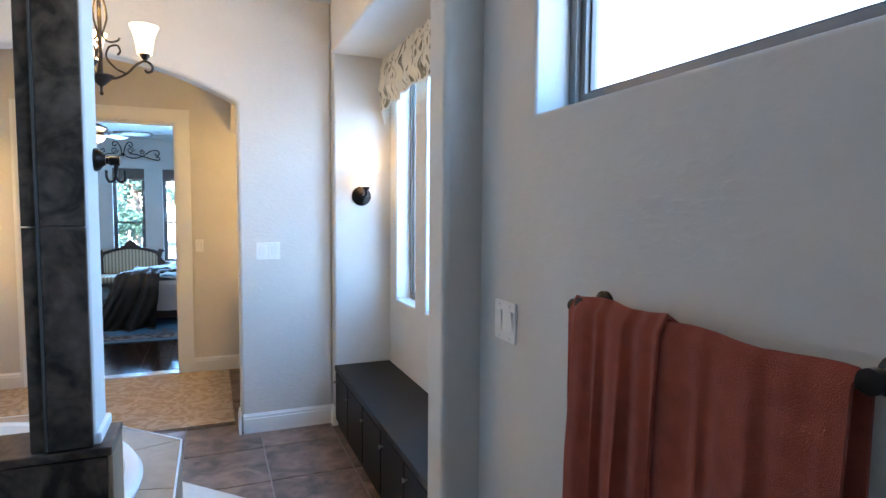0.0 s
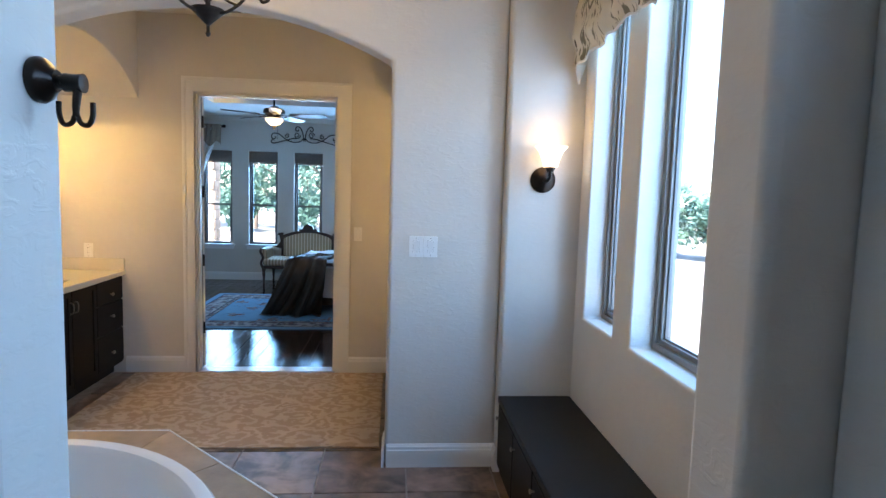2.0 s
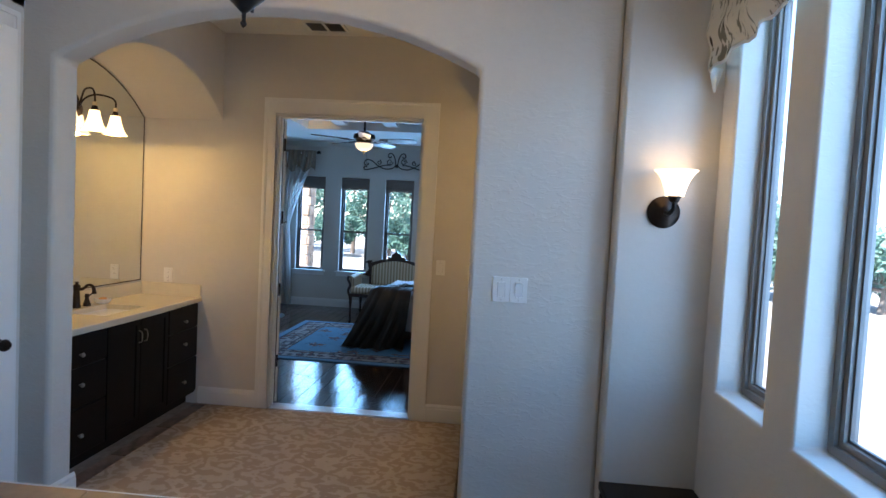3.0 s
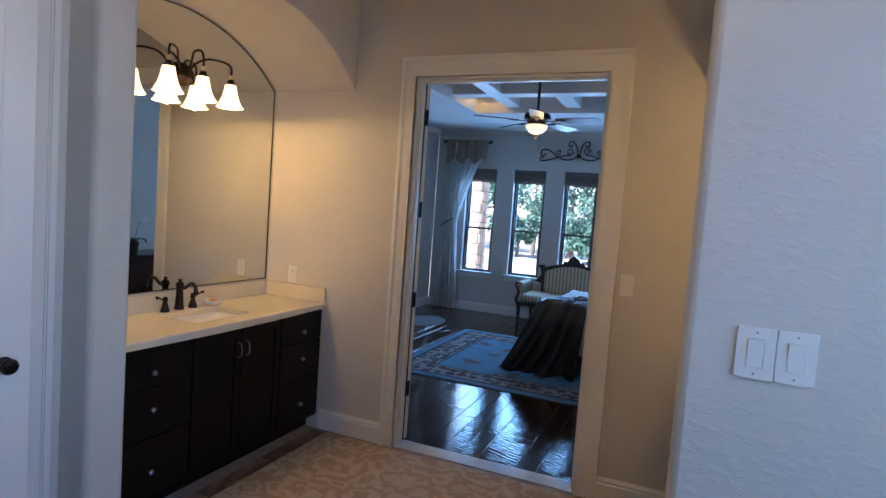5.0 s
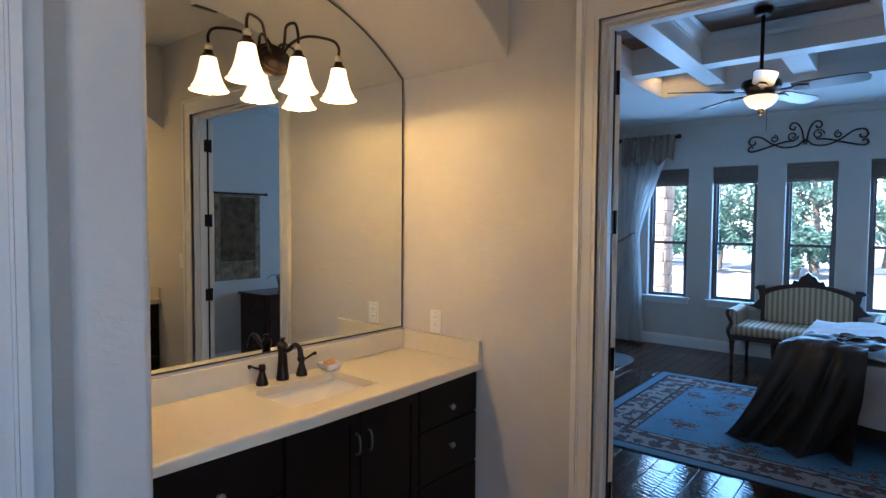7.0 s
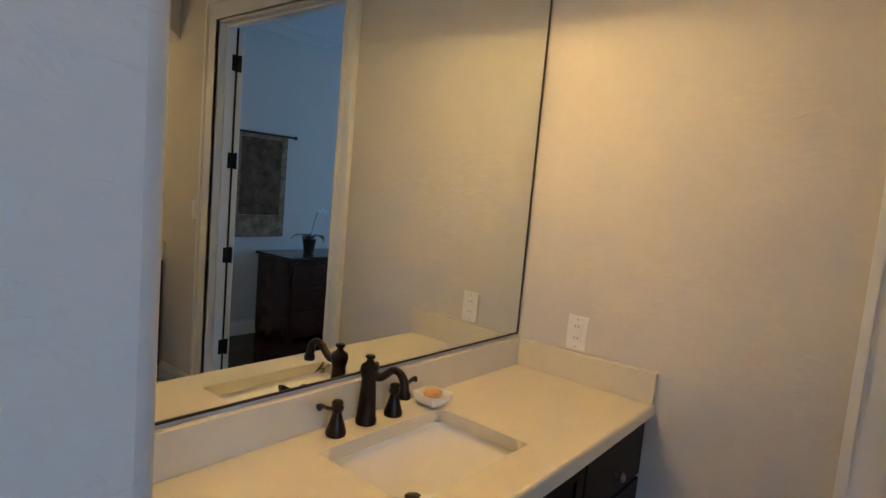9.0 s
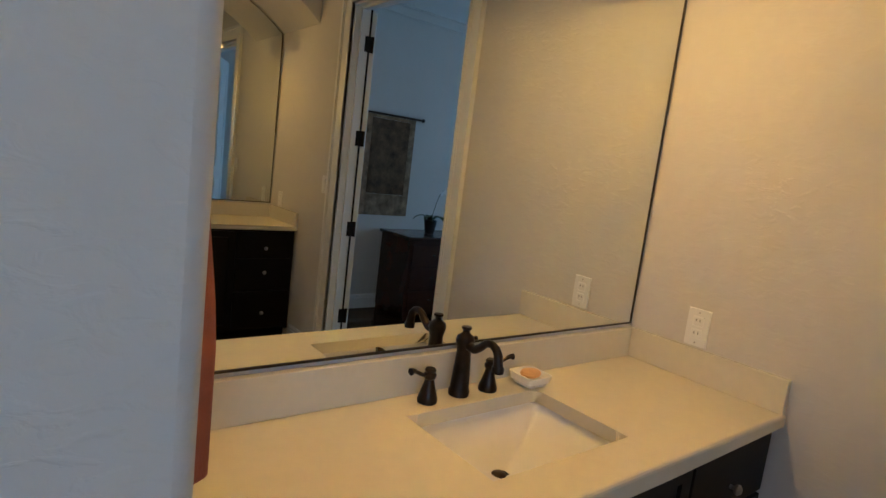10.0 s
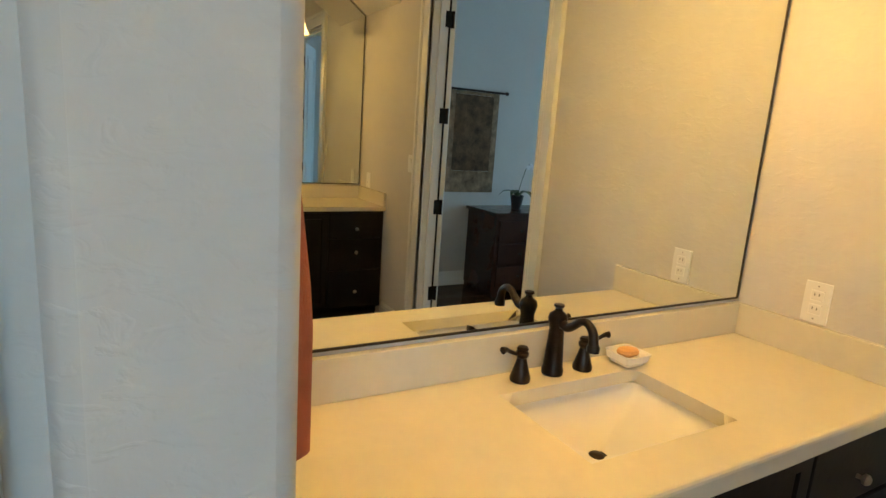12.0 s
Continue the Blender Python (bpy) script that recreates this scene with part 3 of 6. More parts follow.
def valance_low(y):
    e = min(4.005 - y, y - 2.055)
    rise = min(1.0, max(0.0, (e - 0.06) / 0.30))
    rise = rise * rise * (3 - 2 * rise)
    return 2.265 + 0.025 * rise + 0.05 * rise * abs(math.sin((y - 3.03) * math.pi / 0.65)) ** 0.7


def valance_skin(u, v):
    y = 4.005 - u * 1.95
    low = valance_low(y)
    z = 2.637 + (low - 2.637) * v
    ruck = 0.016 * math.sin(v * 16 + 2.0 * math.sin(y * 5)) * v + 0.012 * math.sin(y * 34 + 3 * v)
    return Vector((1.160 - 0.030 * math.sin(v * 2.6) + 0.7 * ruck, y, z + 0.006 * math.sin(y * 55) * v))


part("swag", sheet(120, 20, valance_skin, 0.004), M_LEAF, valance, smooth=True)
part("hem_lining", sheet(120, 2, lambda u, v: valance_skin(u, 1.0) + Vector((0.004, 0, 0.004 - 0.016 * v)), 0.002), M_LINING, valance, "white lining showing under the hem", True)
part("return_flap", sheet(6, 14, lambda u, v: Vector((1.160 + 0.045 * u - 0.03 * (1 - u) * math.sin(v * 2.6), 4.008, 2.637 - 0.37 * v - 0.09 * v * (1 - abs(2 * u - 0.9)))), 0.004), M_LEAF, valance, smooth=True)
part("tail", sheet(4, 6, lambda u, v: Vector((1.135 + 0.06 * u * (1 - v) + 0.03 * v, 4.0 - 0.01 * math.sin(u * 3), 2.275 - 0.10 * v)), 0.003), M_LINING, valance, "white lining tail", True)
part("mounting_board", boxed(1.172, XW - 0.003, 2.055, 4.0, 2.615, 2.637), M_TRIM, valance)

# ---- wall sconce ----
M_SHADE = glow("lit_frosted_glass", (1.0, 0.68, 0.34), 0.45)


def bell(at, r0, r1, h, up=True, seg=24):
    """A flared bell of frosted glass, its neck at at."""
    pts = []
    for i in range(13):
        t = i / 12
        pts.append((r0 + (r1 - r0) * (0.55 * t + 0.45 * t ** 4), t * h))
    pts += [(p[0] - 0.003, p[1]) for p in pts[::-1]]
    bm = bmesh.new()
    s = 1 if up else -1
    rings = [[Vector(at) + Vector((r * math.cos(2 * math.pi * k / seg), r * math.sin(2 * math.pi * k / seg), s * z)) for k in range(seg)] for r, z in pts]
    rings_mesh(rings, caps=False, bm=bm)
    return bm


sconce = thing("wall_sconce", (1.0, ALC1, 1.66), "dark bronze wall sconce with a lit upward glass bell shade", "wall lamp")
part("backplate", lathe([(0.0, 0.0), (0.070, 0.0), (0.070, -0.008), (0.058, -0.016), (0.050, -0.018), (0.03, -0.028), (0.0, -0.032)], (1.0, ALC1, 1.66), 28, "y"), M_BRONZE, sconce, smooth=True)
part("arm", tube(smooth_path([(1.0, ALC1 - 0.02, 1.66), (1.005, ALC1 - 0.07, 1.655), (1.01, ALC1 - 0.105, 1.675), (1.01, ALC1 - 0.11, 1.71)]), 0.010), M_BRONZE, sconce, smooth=True)
part("cup", lathe([(0.0, 0.0), (0.016, 0.0), (0.026, 0.018), (0.030, 0.035), (0.0, 0.036)], (1.01, ALC1 - 0.11, 1.70), 16), M_BRONZE, sconce, smooth=True)
part("shade", bell((1.01, ALC1 - 0.11, 1.725), 0.036, 0.088, 0.108), M_SHADE, sconce, "frosted glass bell shade, lit", True)

# ---- switches and outlets ----
def wall_plate(name, at, axis, n, label, rocker=True, w=0.07):
    """A cover plate flush on a wall: axis is the wall's outward direction (dx, dy)."""
    dx, dy = axis
    tx, ty = -dy, dx
    t = thing(name, at, label, "outlet" if name == "outlet" else "switch")

    def slab(a0, a1, z0, z1, d0, d1, bev):
        bm = boxed(a0, a1, d0, d1, z0, z1, bev, 2)
        bm.transform(Matrix(((tx, dx, 0, at[0]), (ty, dy, 0, at[1]), (0, 0, 1, at[2]), (0, 0, 0, 1))))
        return bm

    half = w * n / 2
    # dark sheet that paints the shade in the plate's gaps
    part("shade_backing", slab(-half + 0.004, half - 0.004, -0.05, 0.05, 0.0004, 0.0012, 0), M_BRONZE, t, "dark sheet painting the shaded gap behind the plate")
    cs = [-half + w * (i + 0.5) if n > 1 else 0.0 for i in range(n)]
    hs = [(c - 0.0174, c + 0.0174, -0.0339, 0.0339) if rocker else (c - 0.0173, c + 0.0173, z - 0.0148, z + 0.0148) for c in cs for z in ((0,) if rocker else (-0.020, 0.020))]
    bm = grid_wall([-half, half], [-0.058, 0.058], hs, "y", 0.0005, 0.0065)
    rim = [e for e in bm.edges if all(abs(v.co.y - 0.0065) < 1e-6 for v in e.verts) and (all(abs(abs(v.co.x) - half) < 1e-6 for v in e.verts) or all(abs(abs(v.co.z) - 0.058) < 1e-6 for v in e.verts))]
    bmesh.ops.bevel(bm, geom=rim, offset=0.003, segments=2, affect="EDGES", profile=0.5)
    bm.transform(Matrix(((tx, dx, 0, at[0]), (ty, dy, 0, at[1]), (0, 0, 1, at[2]), (0, 0, 0, 1))))
    part("plate", bm, M_PLATE, t)
    for i in range(n):
        c = -half + w * (i + 0.5) if n > 1 else 0.0
        if rocker:
            bm = prism([(0.001, -0.033), (0.0065, -0.033), (0.0088, -0.004), (0.0125, 0.033), (0.001, 0.033)], "x", c - 0.0165, c + 0.0165)
            bm.transform(Matrix(((tx, dx, 0, at[0]), (ty, dy, 0, at[1]), (0, 0, 1, at[2]), (0, 0, 0, 1))))
            part("rocker", bm, M_PLATE, t)
        else:
            for z in (-0.020, 0.020):
                r = part("socket", slab(c - 0.017, c + 0.017, z - 0.0145, z + 0.0145, 0.004, 0.008, 0.003), M_PLATE, t)
                for a in (-0.006, 0.006):
                    part("slot", slab(c + a - 0.001, c + a + 0.001, z - 0.001, z + 0.007, 0.006, 0.0084, 0), M_BRONZE, r)
        for z in (-0.047, 0.047):
            part("screw", slab(c - 0.0025, c + 0.0025, z - 0.0025, z + 0.0025, 0.005, 0.0068, 0.001), M_NICKEL, t)
    return t


for _x in (0.318, 0.398):
    wall_plate("light_switch", (_x, Y_ARCH, 1.273), (0, -1), 1, "white rocker switch beside its twin by the archway", w=0.078)["group"] = "switch pair"
wall_plate("light_switch", (0.80, 1.468, 1.243), (-1, 0), 2, "white double rocker switch plate on the towel wall", w=0.062)
wall_plate("light_switch", (-0.113, Y_DOOR, 1.21), (0, -1), 1, "white rocker switch beside the bedroom doorway")
wall_plate("outlet", (-2.312, Y_DOOR, 1.025), (0, -1), 1, "white double power outlet above the vanity splash", False)
wall_plate("outlet", (0.63, Y_DOOR, 1.025), (0, -1), 1, "white double power outlet above the second vanity", False)

# ---- shower post and pony wall ----
M_EDGE = material("tile_edge_trim", (0.14, 0.125, 0.11), 0.35, metal=0.4, var=0.1)


post = bpy.data.objects["wall_post"]
WORLD["wall_post"] = Matrix()
for _z0, _z1 in ((0.957, 1.517), (1.521, 2.085), (2.089, 2.65), (2.654, 3.0)):
    part("tile", boxed(-0.389, -0.292, 1.646, 1.662, _z0, _z1, 0.002, 1), M_DARKTILE, post)
    part("tile", boxed(-0.428, -0.396, 1.654, 1.662, _z0, _z1, 0.001, 1), M_DARKTILE, post)
part("edge_strip", boxed(-0.3955, -0.3895, 1.644, 1.662, 0.957, 3.0), M_EDGE, post)
pony = bpy.data.objects["wall_pony"]
WORLD["wall_pony"] = Matrix()
for _i in range(4):
    _x1 = -0.262 - _i * 0.46
    for _z0, _z1 in ((0.004, 0.46), (0.464, 0.928)):
        part("tile", boxed(max(_x1 - 0.456, -2.04), _x1, 1.648, 1.662, _z0, _z1, 0.002, 1), M_DARKTILE, pony)
    part("cap_tile", boxed(max(_x1 - 0.456, -2.04), _x1 + (0.012 if _i == 0 else 0), 1.640, 1.834, 0.93, 0.953, 0.004), M_TANTILE if _i else M_DARKTILE, pony)
part("end_tile", boxed(-0.262, -0.250, 1.650, 1.822, 0.004, 0.929, 0.003), M_TANTILE, pony)
part("base_trim", boxed(-0.43, -0.276, 1.668, 1.832, 0.953, 0.985, 0.006), M_TRIM, post)

# robe hook on the post
HY = 1.771
hook = thing("robe_hook", (-0.288, HY, 1.695), "dark bronze double robe hook on the white post", "hook")
part("rosette", lathe([(0.0, 0.0), (0.030, 0.0), (0.031, 0.007), (0.027, 0.014), (0.018, 0.021), (0.014, 0.027), (0.0, 0.028)], (-0.288, HY, 1.695), 24, "x"), M_BRONZE, hook, smooth=True)
part("stem", lathe([(0.0, 0.0), (0.009, 0.0), (0.009, 0.008), (0.0125, 0.010), (0.0115, 0.024), (0.013, 0.034), (0.0, 0.036)], (-0.262, HY, 1.693), 18, "x"), M_BRONZE, hook, smooth=True)
part("stalk", tube([(-0.236, HY, 1.685), (-0.239, HY, 1.662), (-0.239, HY, 1.648)], lambda u: 0.006 - 0.002 * u, 10), M_BRONZE, hook, smooth=True)
for _s in (-1, 1):
    part("prong", tube(smooth_path([(-0.239, HY, 1.654), (-0.239 + _s * 0.006, HY, 1.640), (-0.239 + _s * 0.016, HY, 1.638), (-0.239 + _s * 0.0215, HY, 1.650), (-0.239 + _s * 0.022, HY, 1.668)]), 0.0036), M_BRONZE, hook, smooth=True)

# ---- towel bar and towel ----
bar = thing("towel_bar", (0.755, 0.75, 1.352), "dark bronze towel bar on the wall under the transom window", "towel bar")
part("rod", tube([(0.748, 0.395, 1.358), (0.748, 1.052, 1.358)], 0.009, 12), M_BRONZE, bar, smooth=True)
for _y in (0.43, 1.015):
    part("bracket", lathe([(0.0, 0.0), (0.028, 0.0), (0.028, -0.008), (0.014, -0.016), (0.012, -0.050), (0.017, -0.054), (0.017, -0.070), (0.0, -0.072)], (0.80, _y, 1.366), 20, "x"), M_BRONZE, bar, smooth=True)
for _y, _s in ((0.395, -1), (1.052, 1)):
    part("finial", lathe([(0.0, 0.0), (0.014, 0.0), (0.015, _s * 0.012), (0.0, _s * 0.018)], (0.748, _y, 1.358), 14, "y"), M_BRONZE, bar, smooth=True)
bath_towel = thing("bath_towel", (0.748, 0.80, 0.70), "coral red terry towel draped in folds over the towel bar", "towel")


def drape(y0, y1, top, drop, off, seed, puff):
    """Cloth over the bar: down the front, over, and down the back."""
    def f(u, v):
        y = y0 + (y1 - y0) * u
        fold = math.sin(u * 15 + seed) * 0.55 + 0.35 * math.sin(u * 27 + 1.7 * seed) + 0.25 * math.sin(u * 43 + seed * 3)
        s = v * (2 * drop + 0.05) - drop
        if abs(s) <= 0.025:
            a = s / 0.025 * math.pi / 2
            x, z = 0.748 - (0.019 + off) * math.sin(-a), top + (0.019 + off) * math.cos(a)
            amp = 0.3
        else:
            side = 1 if s > 0 else -1
            d = abs(s) - 0.025
            amp = min(1, 0.3 + d * 2.2)
            x, z = 0.748 + side * (0.019 + off + (0.01 * d if side < 0 else -0.012 * d)), top - d
        if s < 0:
            x += -puff * amp * (fold + 0.6)
            y += 0.010 * amp * math.sin(u * 22 + seed)
        else:
            x = min(x + 0.3 * puff * fold, 0.792)
        return Vector((x, y, z + 0.004 * math.sin(u * 9 + seed)))
    return sheet(110, 46, f, 0.006)


part("front_fold", drape(0.445, 0.79, 1.357, 0.62, 0.0, 1.0, 0.010), M_REDTOWEL, bath_towel, smooth=True)
part("side_fold", drape(0.765, 1.045, 1.362, 0.64, 0.008, 2.3, 0.017), M_REDTOWEL, bath_towel, smooth=True)

# ---- bathtub in its tiled deck ----
M_ACRYLIC = material("white_tub_acrylic", (0.83, 0.83, 0.82), 0.12, var=0.01, scale=3)
DECK = [(-2.04, 1.838), (-0.15, 1.838), (-0.15, 2.825), (-0.765, 3.44), (-2.04, 3.44)]
DZ = 0.50
TC, TUB_A, TUB_B = (-0.997, 2.567), 0.79, 0.65      # an oval set cornerwise


def tub_point(a, f, z):
    """The point of the oval at the parameter a, its size times f."""
    u, v = TUB_A * f * math.cos(a), TUB_B * f * math.sin(a)
    return Vector((TC[0] + (u + v) * math.sqrt(0.5), TC[1] + (v - u) * math.sqrt(0.5), z))


def tub_ring(f, z, n=72):
    return [tub_point(2 * math.pi * k / n, f, z) for k in range(n)]


deck = thing("tub_deck", (-1.1, 2.6, 0), "tan wood-look tile deck built round the bathtub with an angled corner", "tub deck")
_o = [Vector((x, y, 0)) for x, y in DECK]
_bed = []
for _i in range(5):
    _p, _q = _o[_i], _o[(_i + 1) % 5]
    _n = max(2, round((_q - _p).length / 0.46))
    _bed += [_p + (_q - _p) * k / _n for k in range(_n)]


def deck_angle(p):
    """The oval's parameter in the direction of a point of the deck's outline."""
    d = p - Vector((*TC, 0))
    return math.atan2((d.x + d.y) * math.sqrt(0.5) / TUB_B, (d.x - d.y) * math.sqrt(0.5) / TUB_A)


_b = bmesh.new()
for _k, _p in enumerate(_bed):
    _q = _bed[(_k + 1) % len(_bed)]
    _a0, _a1 = deck_angle(_p), deck_angle(_q)
    _turn = (_a1 - _a0 + math.pi) % (2 * math.pi) - math.pi
    _in = [tub_point(_a0 + _turn * i / 6, 0.955, 0) for i in range(7)]
    _mid = (_p + _q + _in[0] + _in[6]) / 4
    _tile = [(v + (_mid - v).normalized() * 0.003) for v in [_p, _q] + _in[::-1]]
    part("tile", prism([(v.x, v.y) for v in _tile], "z", DZ - 0.011, DZ), M_TANTILE, deck)
    rings_mesh([[v + Vector((0, 0, DZ - 0.012)) for v in (_p, _q)], [v + Vector((0, 0, DZ - 0.012)) for v in (_in[0], _in[6])]], closed=False, caps=False, bm=_b)
part("bed", _b, M_GROUT, deck)
_b = bmesh.new()
for _i in range(5):
    _p, _q = _o[_i], _o[(_i + 1) % 5]
    rings_mesh([[_p, _q], [_p + Vector((0, 0, DZ - 0.012)), _q + Vector((0, 0, DZ - 0.012))]], closed=False, caps=False, bm=_b)
part("apron", _b, M_TANTILE, deck)
part("edge_strip", tube([(-0.150, 1.84, DZ - 0.002), (-0.150, 2.825, DZ - 0.002), (-0.765, 3.441, DZ - 0.002), (-2.03, 3.441, DZ - 0.002)], 0.005, 6), M_TRIM, deck)
tub = thing("bathtub", (TC[0], TC[1], 0.06), "white oval drop-in bathtub with a broad rolled rim set cornerwise", "bathtub")
part("shell", rings_mesh([tub_ring(f, z) for f, z in ((1.0, DZ + 0.002), (1.005, DZ + 0.018), (0.985, DZ + 0.036), (0.95, DZ + 0.040), (0.915, DZ + 0.034), (0.893, DZ + 0.012), (0.87, DZ - 0.06), (0.80, 0.22), (0.72, 0.12), (0.5, 0.085), (0.1, 0.08))], caps=False), M_ACRYLIC, tub, smooth=True)
part("drain", lathe([(0.0, 0.004), (0.03, 0.004), (0.035, 0.0)], (TC[0] - 0.2, TC[1] + 0.2, 0.085), 18), M_NICKEL, tub, "round metal drain")

# bath mat
M_MAT = material("white_cotton_mat", (0.74, 0.73, 0.70), 0.95, var=0.06, scale=15, fine=300, bump=0.6, bump_scale=300, spec=0.1)
mat_ = thing("bath_mat", (-0.18, 3.15, 0.0), "white cotton bath mat lying askew beside the tub deck", "bath mat")
_b = boxed(-0.24, 0.24, -0.20, 0.21, 0.001, 0.014, 0.006)
_b.transform(pose(-0.170, 3.155, 0, 0, 0, -45))
part("pad", _b, M_MAT, mat_)

# ---- chandelier ----
chand = thing("chandelier", (-0.45, 3.0, 2.07), "small wrought-iron chandelier with scrolled arms and lit frosted glass shades", "chandelier")
CX, CY = -0.45, 3.0
part("finial", lathe([(0.0, -0.055), (0.006, -0.05), (0.009, -0.043), (0.005, -0.036), (0.006, -0.015), (0.012, -0.010), (0.045, 0.022), (0.054, 0.030), (0.054, 0.036), (0.0, 0.038)], (CX, CY, 2.125), 24), M_IRON, chand, smooth=True)
part("stem", tube([(CX, CY, 2.16), (CX, CY, 2.62)], 0.008, 10), M_IRON, chand, smooth=True)
_b = bmesh.new()
for _i in range(9):
    _z = 2.64 + _i * 0.036
    _ax = (1, 0) if _i % 2 else (0, 1)
    tube([(CX + _ax[0] * 0.010 * math.cos(a), CY + _ax[1] * 0.010 * math.cos(a), _z + 0.024 * math.sin(a)) for a in [2 * math.pi * k / 12 for k in range(13)]], 0.0025, 6, _b)
part("chain", _b, M_IRON, chand, smooth=True)
part("canopy", lathe([(0.0, 0.0), (0.012, 0.0), (0.055, 0.022), (0.06, 0.034), (0.0, 0.034)], (CX, CY, H_BATH - 0.036), 24), M_IRON, chand, smooth=True)


def polar(r, z, a):
    return (CX + r * math.cos(a), CY + r * math.sin(a), z)


for _i in range(3):
    _a = radians(-12 + 120 * _i)
    part("arm", tube(smooth_path([polar(r, z, _a) for r, z in ((0.02, 2.155), (0.06, 2.150), (0.11, 2.175), (0.15, 2.215), (0.185, 2.232), (0.213, 2.215), (0.215, 2.190), (0.195, 2.182), (0.185, 2.192))]), 0.0055), M_IRON, chand, smooth=True)
    part("scroll", tube(smooth_path([polar(r, z, _a) for r, z in ((0.105, 2.172), (0.06, 2.195), (0.025, 2.24), (0.035, 2.285), (0.07, 2.295), (0.082, 2.270), (0.070, 2.252))]), 0.0045), M_IRON, chand, smooth=True)
    part("upper_scroll", tube(smooth_path([polar(r, z, _a) for r, z in ((0.082, 2.33), (0.07, 2.315), (0.035, 2.31), (0.012, 2.34), (0.03, 2.42), (0.012, 2.52))]), 0.0045), M_IRON, chand, smooth=True)
    part("cup", lathe([(0.0, 0.0), (0.008, 0.0), (0.016, 0.012), (0.024, 0.022), (0.026, 0.032), (0.0, 0.033)], polar(0.185, 2.236, _a), 16), M_BRONZE, chand, smooth=True)
    part("shade", bell(polar(0.185, 2.262, _a), 0.030, 0.062, 0.125, seg=20), M_SHADE, chand, "frosted glass shade, lit", True)

# ---- vanities ----
ZC = 0.863                      # top of the counters
XF = -2.062                     # face of the cabinet


def panelled_front(y0, y1, z0, z1, rail, depth=0.018):
    """A shaker front in one piece: a slab whose face is sunk inside a frame. On the plane x = 0, proud along +x."""
    bm = boxed(0, depth, y0, y1, z0, z1)
    face = max(bm.faces, key=lambda f: f.calc_center_median().x)
    bmesh.ops.inset_individual(bm, faces=[face], thickness=rail, depth=0)
    bmesh.ops.inset_individual(bm, faces=[face], thickness=0.004, depth=-0.008)
    return bm


def vanity(side):
    """A vanity cabinet with drawers beside a pair of doors; side 1 faces east, -1 faces west."""
    y0, y1 = Y_ARCH2 + 0.004, Y_DOOR - 0.004
    xb = X_MIR + 0.003 if side > 0 else X_MIR_R - 0.003
    xf = XF if side > 0 else 0.305
    v = thing("vanity_cabinet", ((xb + xf) / 2, 5.06, 0), "dark espresso wood vanity cabinet with drawers and paired doors", "cabinet")

    def put(bm):
        bm.transform(Matrix(((side, 0, 0, xf), (0, 1, 0, 0), (0, 0, 1, 0), (0, 0, 0, 1))))
        return bm

    a, b = sorted((xb, xf))
    bm = boxed(a, b, y0, y1, 0.09, 0.62)
    box(bm, *sorted((xf, xf - side * 0.05)), y0, y1, 0.62, ZC - 0.0345)
    for c0, c1 in ((y0, y0 + 0.02), (y1 - 0.02, y1)):
        box(bm, *sorted((xb, xf - side * 0.05)), c0, c1, 0.62, ZC - 0.0345)
    part("body", bm, M_ESPRESSO, v)
    part("toe_kick", boxed(a + (0.07 if side < 0 else 0), b - (0.07 if side > 0 else 0), y0, y1, 0.001, 0.09), M_ESPRESSO, v)
    for c0, c1 in ((y0 + 0.012, 4.745), (5.425, y1 - 0.012)):
        for z0, z1, zk in ((0.635, 0.815, 0.70), (0.395, 0.625, 0.525), (0.11, 0.385, 0.228)):
            d = part("drawer", put(boxed(0, 0.018, c0, c1, z0, z1, 0.004)), M_ESPRESSO, v)
            part("knob", put(lathe([(0.0, 0.0), (0.006, 0.0), (0.005, 0.010), (0.013, 0.015), (0.014, 0.022), (0.009, 0.028), (0.0, 0.030)], (0.018, (c0 + c1) / 2, zk), 14, "x")), M_NICKEL, d, "small nickel knob", True)
    for c0, c1, h in ((4.755, 5.083, 5.065), (5.089, 5.415, 5.125)):
        d = part("door", put(panelled_front(c0, c1, 0.11, 0.815, 0.058)), M_ESPRESSO, v)
        part("handle", put(tube(smooth_path([(0.018, h, 0.655), (0.036, h, 0.662), (0.042, h, 0.695), (0.036, h, 0.728), (0.018, h, 0.735)], 5), 0.0042, 8)), M_NICKEL, d, "nickel pull handle", True)
    return v


vanity(1)
vanity(-1)


